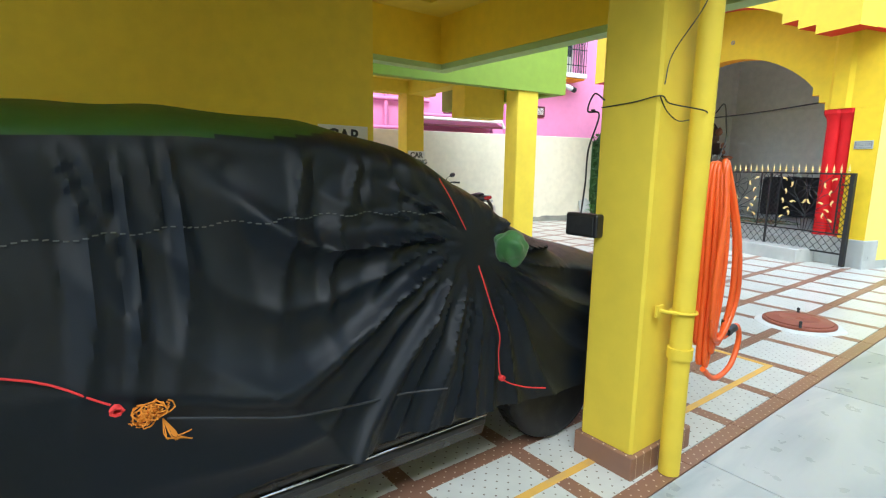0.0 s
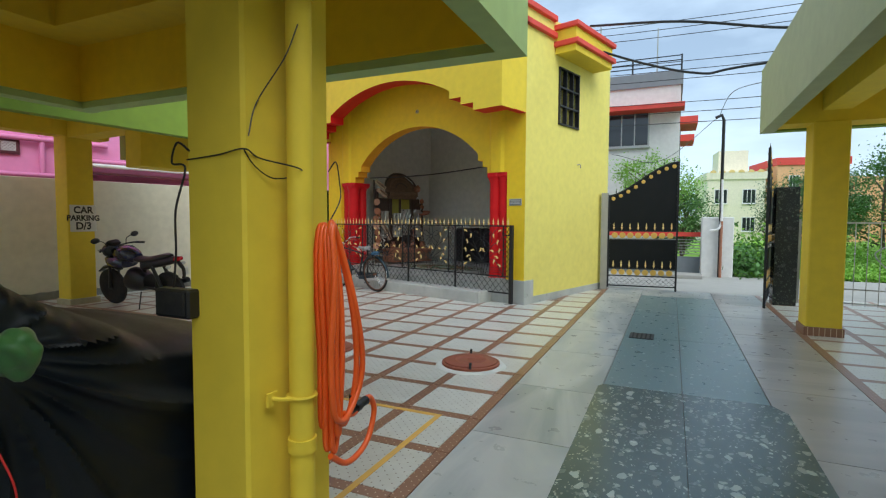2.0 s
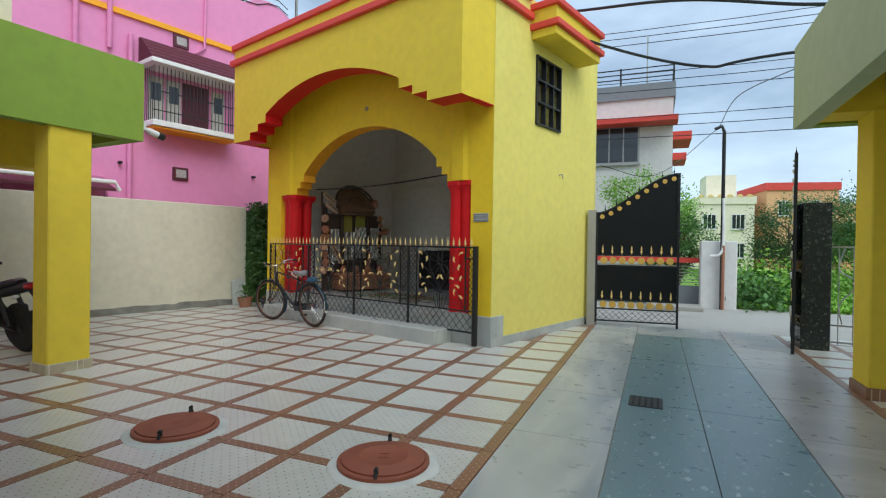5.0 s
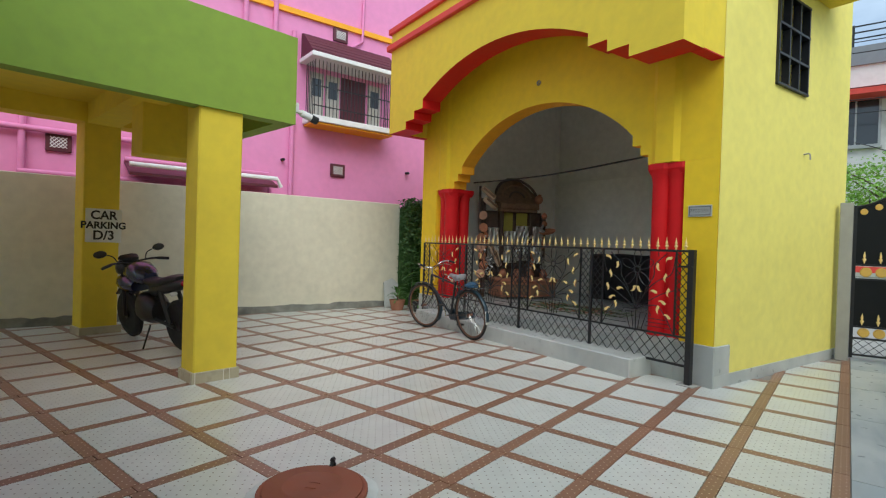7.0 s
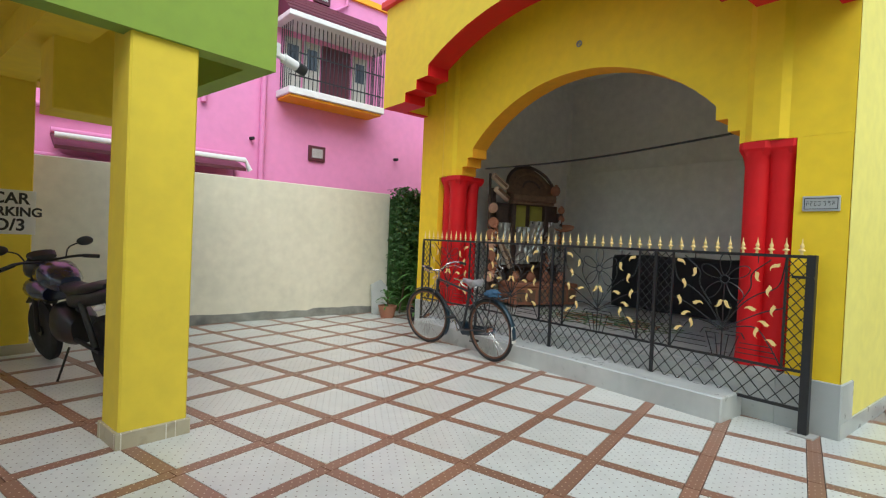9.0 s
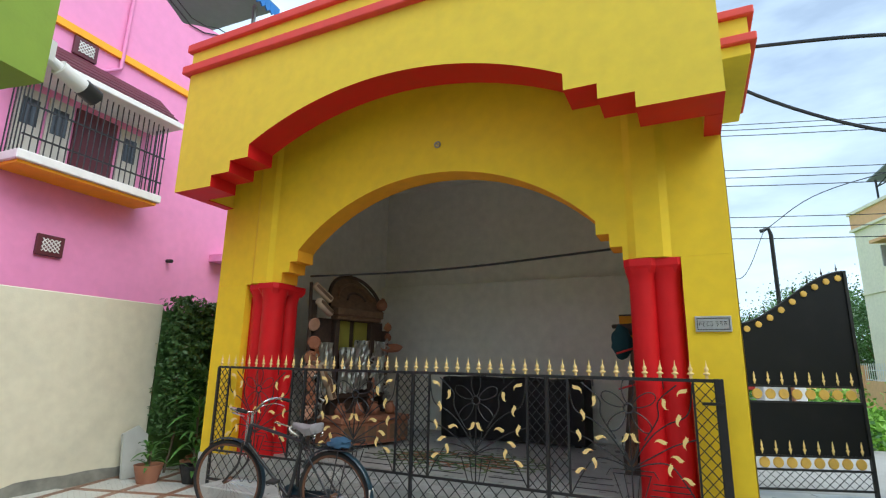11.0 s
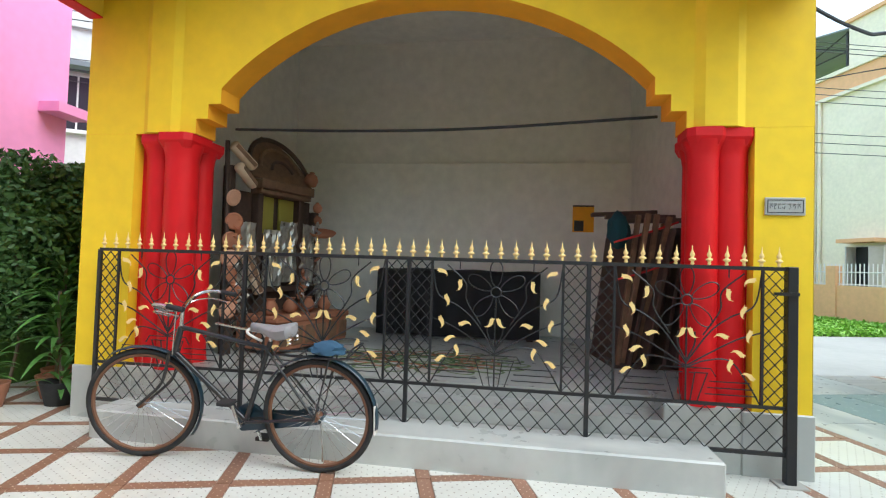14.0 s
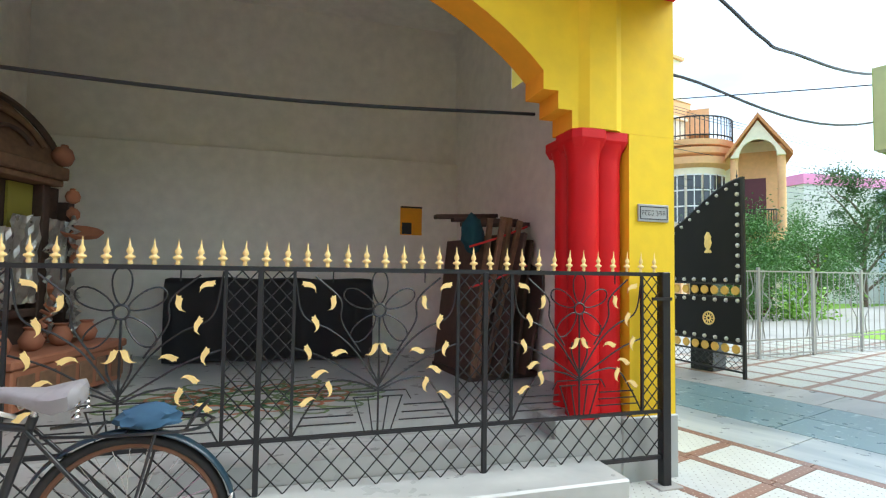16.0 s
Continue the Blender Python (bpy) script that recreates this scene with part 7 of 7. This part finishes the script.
for x, z, w, h, hood in ((-1.15, 5.08, 0.66, 1.14, None), (-0.08, 5.0, 0.80, 1.22, None), (-0.10, 2.54, 0.85, 1.12, HOUSE_PEACH), (-3.15, 2.2, 0.70, 0.95, HOUSE_PEACH),
                         (-1.60, 2.12, 0.70, 0.95, HOUSE_PEACH), (-4.12, 5.54, 0.60, 0.86, HOUSE_PEACH), (2.9, 1.0, 0.95, 1.3, HOUSE_PEACH)):
    window_on(cb, x, z, w, h, hood=hood, shutters=True, bars=2)
window_on(cb, -3.05, 6.60, 0.26, 0.70, bars=1)
for x in (0.82, 1.02):
    b = bmesh.new()
    tube(b, [(x, -0.07, 0), (x, -0.07, 7.5)], 0.06, 8)
    part("drain_pipe", b, HOUSE_CREAM, cb, smooth=True)
b = bmesh.new()
prism(b, [(-5.6, 9.5), (-0.9, 10.35), (1.7, 9.85), (1.7, 9.90), (-0.9, 10.41), (-5.6, 9.56)], "y", 0.3, 5.0)
shed = part("roof_shed", b, DARK_SHEET, cb, "dark metal roof shed")
for x, z in ((-5.4, 9.52), (-3.2, 9.92), (-0.9, 10.33), (1.5, 9.88)):
    part("shed_post", bm_box(x - 0.03, x + 0.03, 0.5, 0.56, 8.3, z), BLACK, shed)
for (x0, z0), (x1, z1) in (((-5.4, 9.2), (1.5, 9.2)), ((-5.4, 9.2), (-3.2, 9.9)), ((-3.2, 9.2), (-0.9, 10.3)), ((-0.9, 9.2), (-3.2, 9.9)), ((-0.9, 9.2), (1.5, 9.85)), ((1.5, 9.2), (-0.9, 10.3))):
    part("truss_bar", tube(bmesh.new(), [(x0, 0.55, z0), (x1, 0.55, z1)], 0.028, 5), BLACK, shed)
ow = thing("orange_compound_wall", pose(24.0, -9.6, 0, 0, 0, 178), "low orange compound wall topped with a white iron railing", "wall")
part("wall", bm_box(-7.0, 6.5, 0, 0.15, -0.1, 1.05), HOUSE_PEACH, ow)
for i in range(6):
    part("wall_pier", bm_box(-7.2 + 2.7 * i, -6.85 + 2.7 * i, -0.04, 0.19, -0.1, 1.65), HOUSE_PEACH, ow)
for z in (1.08, 1.45):
    part("railing_rail", bm_box(-7.0, 6.5, 0.06, 0.09, z, z + 0.03), WHITE, ow)
rb0 = part("railing_bar", bm_box(-6.95, -6.93, 0.065, 0.085, 1.05, 1.72), WHITE, ow)
for i in range(1, 96):
    share("railing_bar", rb0.data, ow, Matrix.Translation((i * 0.14, 0, 0)))
# peach house with a curved balcony down the lane
pc = thing("peach_house", pose(17.4, -14.4, 0, 0, 0, 209) @ Matrix.Diagonal((-1, 1, 1, 1)), "peach and cream house with curved balconies and a tiled gable", "house")
part("wall", bm_box(-2.0, 3.0, 0.0, 7.0, -0.1, 6.4), HOUSE_CREAM, pc)
part("roof_parapet", bm_box(0.3, 3.05, -0.05, 7.0, 6.9, 7.9), HOUSE_PEACH, pc)
b = bmesh.new()
lathe(b, [(1.35, 2.9), (1.35, 5.5)], 24, m=Matrix.Translation((1.1, 0.1, 0)))
part("bay", b, HOUSE_CREAM, pc, smooth=True)
for z, h in ((2.7, 0.25), (5.5, 0.25), (5.9, 0.2)):
    b = bmesh.new()
    lathe(b, [(1.35, z - 0.12), (1.60, z), (1.65, z + h), (1.4, z + h)], 24, m=Matrix.Translation((1.1, 0.1, 0)))
    part("bay_band", b, HOUSE_PEACH, pc, smooth=True)
for k in range(5):
    a = radians(-150 + 24 * k)
    m = Matrix.Translation((1.1 + 1.36 * math.cos(a), 0.1 + 1.36 * math.sin(a), 3.3)) @ Matrix.Rotation(a + math.pi / 2, 4, "Z")
    pn = part("bay_window", bm_box(-0.24, 0.24, -0.02, 0.02, 0, 1.8), GLASS_DARK, pc, at=m)
    for z in (0.0, 0.6, 1.2, 1.78):
        part("glazing_bar", bm_box(-0.26, 0.26, -0.05, -0.021, z, z + 0.05), WHITE, pn)
    part("glazing_bar", bm_box(-0.02, 0.02, -0.05, -0.022, 0, 1.8), WHITE, pn)
for cx, cz, rr, a0, a1 in ((1.1, 6.4, 1.60, -180, 0), (-1.2, 2.9, 0.9, -180, 0)):
    b = bmesh.new()
    lathe(b, [(0.2, cz - 0.35), (rr, cz - 0.2), (rr + 0.05, cz)], 24, m=Matrix.Translation((cx, 0.1, 0)))
    bl = part("curved_balcony", b, HOUSE_PEACH, pc, smooth=True)
    b = bmesh.new()
    for z in (0.15, 0.85):
        tube(b, [(cx + rr * math.cos(radians(a)), 0.1 + rr * math.sin(radians(a)), cz + z) for a in range(a0, a1 + 1, 10)], 0.03, 6)
    for a in range(a0, a1 + 1, 6):
        x, y = cx + rr * math.cos(radians(a)), 0.1 + rr * math.sin(radians(a))
        tube(b, [(x, y, cz), (x, y, cz + 0.85)], 0.018, 5)
    part("balcony_railing", b, BLACK, bl, smooth=True)
b = bmesh.new()
prism(b, [(-2.25, 5.55), (-1.22, 6.98), (-0.20, 5.55), (-0.20, 5.68), (-1.22, 7.14), (-2.25, 5.68)], "y", -1.4, 5.0)
part("tiled_gable", b, ROOF_TILE, pc, "orange tiled gable roof")
b = bmesh.new()
prism(b, [(-2.08, 5.60), (-1.86, 5.60)] + [(-1.22 + 0.58 * math.cos(radians(a)), 5.60 + 0.62 * math.sin(radians(a))) for a in range(180, -1, -15)] + [(-0.58, 5.60), (-0.36, 5.60), (-1.22, 6.90)], "y", -1.25, -1.1)
part("gable_arch", b, HOUSE_CREAM, pc, "cream arched gable front")
for x in (-1.95, -0.5):
    b = bmesh.new()
    lathe(b, [(0.14, 2.9), (0.13, 3.1), (0.13, 5.7), (0.18, 6.0)], 12, m=Matrix.Translation((x, -1.0, 0)))
    part("porch_column", b, HOUSE_PEACH, pc, smooth=True)
part("porch_room", bm_box(-1.95, -0.45, -0.02, 0.02, 2.95, 6.0), HOUSE_PEACH, pc)
part("porch_door", bm_box(-1.55, -0.85, -0.05, -0.021, 3.0, 5.0), MAROON, pc)
part("porch_door", bm_box(-1.7, -0.8, -0.05, -0.004, 0.0, 2.1), MAROON, pc)
simple_house("pale_blue_house", pose(17.5, -31, 0, 0, 0, 165), 9, 8, 5.6, HOUSE_BLUE, "pale blue two-storey house down the lane", [(-2.5, 3.2, 1.0, 1.4), (0.5, 3.2, 1.0, 1.4), (2.8, 3.2, 1.0, 1.4)])
simple_house("pink_roof_house", pose(21.5, -27, 0, 0, 0, 160), 5, 6, 6.4, HOUSE_WHITE, "white house with a pink roof edge down the lane", [(-1, 4.2, 0.9, 1.2), (1, 4.2, 0.9, 1.2)], parapet=PINK)
lw = thing("peach_garden_wall", pose(15.9, -9.5, 0, 0, 0, 118), "peach garden wall with white pillars along the lane", "wall")
part("wall", bm_box(-12, 2.5, 0, 0.15, -0.1, 1.35), HOUSE_PEACH, lw)
for i in range(6):
    part("wall_pier", bm_box(-12 + 2.7 * i, -11.6 + 2.7 * i, -0.05, 0.2, -0.1, 1.6), HOUSE_CREAM, lw)
nwh = simple_house("white_rear_house", pose(19.5, 11.5, 0, 0, 0, -72), 5, 7, 6.8, HOUSE_WHITE, "white house with grilled windows behind the pavilion", [(1.2, 4.3, 0.9, 1.3), (-0.8, 4.3, 0.9, 1.3), (1.2, 1.5, 0.9, 1.3)], hood=HOUSE_GREY)


# ---- trees and scrub ----
def tree(x, y, h, r, n, mat, label, seed, bare=0.3):
    g = random.Random(seed)
    o = thing("tree", pose(x, y, -0.09), label, "tree")
    b = bmesh.new()
    tube(b, curve3([(0, 0, 0), (0.06 * h * g.uniform(-1, 1), 0.05 * h * g.uniform(-1, 1), h * 0.35), (0.05 * h * g.uniform(-1, 1), 0, h * 0.75)], 5), [0.035 * h * (1 - 0.055 * i) * 0.6 for i in range(11)], 8)
    pts_ = []
    for k in range(11):
        a, z0 = g.uniform(0, math.tau), h * (bare + (0.7 - bare) * k / 10)
        tip = Vector((r * g.uniform(0.5, 1.0) * math.cos(a), r * g.uniform(0.5, 1.0) * math.sin(a), min(h, z0 + h * g.uniform(0.15, 0.4))))
        tube(b, curve3([(0, 0, z0), tuple(tip * 0.5 + Vector((0, 0, z0 * 0.55))), tuple(tip)], 4), [0.012 * h * (1 - 0.09 * i) for i in range(9)], 6)
        for c in range(5):
            cc = tip.lerp(Vector((0, 0, z0 + 0.2 * h)), g.uniform(0, 0.6)) + Vector((g.gauss(0, 0.16 * r), g.gauss(0, 0.16 * r), g.gauss(0, 0.08 * h)))
            cr = r * g.uniform(0.09, 0.22)
            for q in range(n // 16):
                pts_.append(cc + Vector((g.gauss(0, cr), g.gauss(0, cr), g.gauss(0, cr * 0.8))))
    part("trunk", b, BARK, o, smooth=True)
    ob_ = new("crown", leaf_cloud(pts_, max(0.07, r * 0.048), g))
    ob_.data.materials.append(mat)
    ob_.parent = o
    return o


tree(17.3, 0.05, 3.3, 1.2, 2600, LEAF_LIGHT, "young light green tree with open branches by the lane", 1, 0.25)
tree(16.9, -0.6, 2.3, 0.9, 1800, LEAF_MID, "small leafy tree behind the lane wall", 2, 0.2)
for i, (x, y, h, r) in enumerate(((34, -6.4, 3.6, 2.0), (36, -8.5, 4.2, 2.4), (38, -11.5, 5.6, 3.4), (36, -15.0, 5.0, 3.2), (40, -18.0, 6.2, 3.8), (44, -23, 5.5, 3.6), (22, -33, 7, 3.5), (26, -36, 8, 4.0), (19, -40, 7.5, 4), (30, -34, 7, 3.6))):
    tree(x, y, h, r, 3200, LEAF_MID if i % 3 else LEAF_DARK, "broad dark green tree beyond the field", 10 + i, 0.02)
tree(15.3, -17.2, 3.4, 1.8, 4200, LEAF_MID, "dense garden tree beside the lane", 41, 0.05)
tree(16.2, -25.0, 6.2, 2.3, 4600, LEAF_DARK, "tall dark tree at the end of the lane", 42, 0.05)
tree(15.3, -12.4, 3.3, 1.6, 5200, LEAF_MID, "dense round garden tree beside the lane", 33, 0.12)
tree(14.9, -10.6, 2.4, 1.2, 3200, LEAF_MID, "round leafy garden tree behind the wall", 31, 0.2)
for i, (x, y, h, r, mat) in enumerate(((15.4, -12.2, 1.6, 1.0, LEAF_MID), (14.6, -13.8, 1.4, 1.0, LEAF_LIGHT), (16.6, -2.35, 0.7, 0.7, LEAF_MID), (17.5, -2.9, 0.9, 0.9, LEAF_LIGHT), (18.6, -2.3, 0.8, 0.8, LEAF_MID), (24, -6.0, 0.9, 1.6, LEAF_LIGHT), (27, -3.5, 1.0, 1.8, LEAF_LIGHT))):
    g = random.Random(60 + i)
    o = thing("shrub", pose(x, y, -0.09), "low spreading green shrub with broad leaves", "shrub")
    pts = [Vector((g.gauss(0, r * 0.5), g.gauss(0, r * 0.5), abs(g.gauss(0, h * 0.5)))) for _ in range(1100)]
    ob = new("leaves", leaf_cloud(pts, 0.15, g))
    ob.data.materials.append(mat)
    ob.parent = o
g = random.Random(77)
pts = []
for k in range(34000):
    x = 16.25 + 22 * g.random() ** 1.7
    y = -1.9 - min(7.4, (x - 10) * 0.9) * g.random()
    if y > -9.4:
        pts.append(Vector((x, y, -0.05 + 0.10 * g.random())))
ob = new("field_grass", leaf_cloud(pts, 0.16, g))
ob.data.materials.append(LEAF_LIGHT)
tagged(ob, "bright green unkempt grass of the open plot", "grass", "", "stuff")


# ---- overhead cables ----
def cable(name, pts, r, label):
    o = thing(name, Matrix(), label, "cable")
    b = bmesh.new()
    tube(b, curve3(pts, 10), r, 6)
    part("strand", b, PLASTIC, o, smooth=True)


cable("overhead_cable", [(10.2, 1.9, 5.06), (10.75, 0.95, 4.62), (11.0, -0.58, 4.15), (11.0, -1.65, 4.20), (10.6, -6.8, 4.30), (9.0, -14, 6.5)], 0.022, "thick black cable sagging between two buildings")
cable("overhead_cable", [(10.8, 1.30, 5.20), (10.1, -0.3, 4.80), (10.0, -1.78, 4.45), (10.0, -2.6, 4.45), (10.0, -6.3, 5.0), (10, -14, 7.5)], 0.022, "thick black cable sagging between two buildings")
for i in range(9):
    z = 4.3 + 0.42 * i
    cable("power_line", [(17.0 + 0.6 * (i % 3), 24, z + 1.3), (17.0 + 0.6 * (i % 3), -2, z), (17.0 + 0.6 * (i % 3), -36, z + 1.1)], 0.010, "thin power line along the lane")
cable("service_line", [(15.8, -1.3, 4.2), (13.5, -1.4, 4.3), (8.75, -1.6, 3.4)], 0.008, "thin service wire from the pole to the block")
cable("service_line", [(15.8, -1.3, 4.2), (13.8, 0.0, 2.9), (12.3, 1.0, 2.9)], 0.007, "thin sagging service wire from the pole")


# ---- floor pieces: tiles between brown strips, marble bands and the green drive ----
floor = bpy.data.objects["floor"]


def slab_mesh(name, w, d, h, mat, bevel=0.002):
    b = bmesh.new()
    box(b, -w / 2, w / 2, -d / 2, d / 2, -h, 0)
    for v in b.verts:
        if v.co.z > -h / 2:
            v.co.x -= math.copysign(bevel, v.co.x)
            v.co.y -= math.copysign(bevel, v.co.y)
    me = bpy.data.meshes.new(name)
    b.to_mesh(me)
    b.free()
    me.materials.append(mat)
    return me


PX, PY, SW, X0, Y0 = 0.5785, 0.5775, 0.086, 5.530, 1.005
tile_me = slab_mesh("floor_tile", PX - SW - 0.003, PY - SW - 0.003, 0.012, TILE)
run_x = slab_mesh("brown_strip", PX - 0.003, SW, 0.0125, STRIP)
run_y = slab_mesh("brown_cross_strip", SW, PY - SW - 0.003, 0.0125, STRIP)
inv_pav, inv_wall = PAV.inverted(), WN.inverted()


def open_floor(x, y):
    p, q = inv_pav @ Vector((x, y, 0)), inv_wall @ Vector((x, y, 0))
    return not (-W < p.x < -0.1 and 0.35 < p.y < 3.4) and q.y < 0.1 and x < 11.9


rest = {TILE: bmesh.new(), STRIP: bmesh.new()}
for j in range(0, 16):
    for i in range(-15, 12):
        cx, cy = X0 + (i + 0.5) * PX, Y0 + (j + 0.5) * PY
        near = cx > 1.9 and cy < 9.5
        jit = random.uniform(-0.0006, 0.0006)
        if open_floor(cx, cy):
            if near:
                share("floor_tile", tile_me, floor, Matrix.Translation((cx, cy, jit)))
            else:
                box(rest[TILE], cx - (PX - SW) / 2, cx + (PX - SW) / 2, cy - (PY - SW) / 2, cy + (PY - SW) / 2, -0.012, jit)
        sx, sy = X0 + i * PX, Y0 + j * PY
        if open_floor(cx, sy):
            if near:
                share("brown_strip", run_x, floor, Matrix.Translation((cx, sy, 0.0008 + jit)))
            else:
                box(rest[STRIP], cx - PX / 2, cx + PX / 2, sy - SW / 2, sy + SW / 2, -0.012, 0.0008)
        if open_floor(sx, cy):
            if near:
                share("brown_cross_strip", run_y, floor, Matrix.Translation((sx, cy, 0.0004 + jit)))
            else:
                box(rest[STRIP], sx - SW / 2, sx + SW / 2, cy - (PY - SW) / 2, cy + (PY - SW) / 2, -0.012, 0.0004)
YS = -1.79
for j in range(0, 12):
    for i in range(-10, 11):
        cx, cy = X0 + (i + 0.5) * PX, YS - (j + 0.5) * PY
        box(rest[TILE], cx - (PX - SW) / 2, cx + (PX - SW) / 2, cy - (PY - SW) / 2, cy + (PY - SW) / 2, -0.012, 0.0)
        box(rest[STRIP], cx - PX / 2, cx + PX / 2, YS - j * PY - SW / 2, YS - j * PY + SW / 2, -0.012, 0.0006)
        sx = X0 + i * PX
        box(rest[STRIP], sx - SW / 2, sx + SW / 2, cy - (PY - SW) / 2, cy + (PY - SW) / 2, -0.012, 0.0004)
for mat, nm in ((TILE, "far_tiles"), (STRIP, "far_strips")):
    ob = part(nm, rest[mat], mat, floor)
    ob["kind"] = "stuff"


def slab(name, mat, x0, x1, y0, y1, z=0.0):
    ob = share(name, slab_mesh(name, x1 - x0 - 0.004, y1 - y0 - 0.004, 0.012, mat), floor, Matrix.Translation(((x0 + x1) / 2, (y0 + y1) / 2, z)))
    return ob


x = -6.6
for step in (1.35, 1.1, 1.5, 1.2, 1.35, 1.0, 1.25, 1.45, 1.1, 1.3, 1.2, 1.5, 1.25, 1.1, 1.3):
    x1 = min(x + step, 11.93)
    if x1 - x > 0.1:
        slab("marble_slab", MARBLE, x, x1, 0.265, Y0 - SW / 2 - 0.002)
    x = x1
x = -6.2
for step in (1.2, 1.45, 1.15, 1.3, 1.5, 1.1, 1.35, 1.2, 1.4, 1.25, 1.1, 1.35, 1.3, 1.2, 1.3):
    x1 = min(x + step, 11.93)
    if x1 - x > 0.1:
        slab("marble_slab", MARBLE_WARM, x, x1, YS + SW / 2 + 0.002, -0.985)
    x = x1
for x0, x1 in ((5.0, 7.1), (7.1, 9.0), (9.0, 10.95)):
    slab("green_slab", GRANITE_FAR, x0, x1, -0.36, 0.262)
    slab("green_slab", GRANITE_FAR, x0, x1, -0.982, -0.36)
slab("marble_slab", MARBLE, 10.95, 11.93, -0.982, 0.262)
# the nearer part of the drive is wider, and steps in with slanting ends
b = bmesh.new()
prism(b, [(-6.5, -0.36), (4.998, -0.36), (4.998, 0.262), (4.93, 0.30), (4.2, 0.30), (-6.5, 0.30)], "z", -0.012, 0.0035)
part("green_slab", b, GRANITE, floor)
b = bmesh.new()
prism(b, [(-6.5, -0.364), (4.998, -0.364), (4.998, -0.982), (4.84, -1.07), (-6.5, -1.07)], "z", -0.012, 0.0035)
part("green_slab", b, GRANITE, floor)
structure("trim_yellow_line", bm_box(-6, 3.76, 1.25, 1.29, -0.01, 0.0024), YELLOW_LINE, "worn yellow painted parking line", "line")
structure("trim_yellow_line_across", bm_box(3.72, 3.76, 1.294, 4.6, -0.01, 0.0024), YELLOW_LINE, "worn yellow painted parking line", "line")
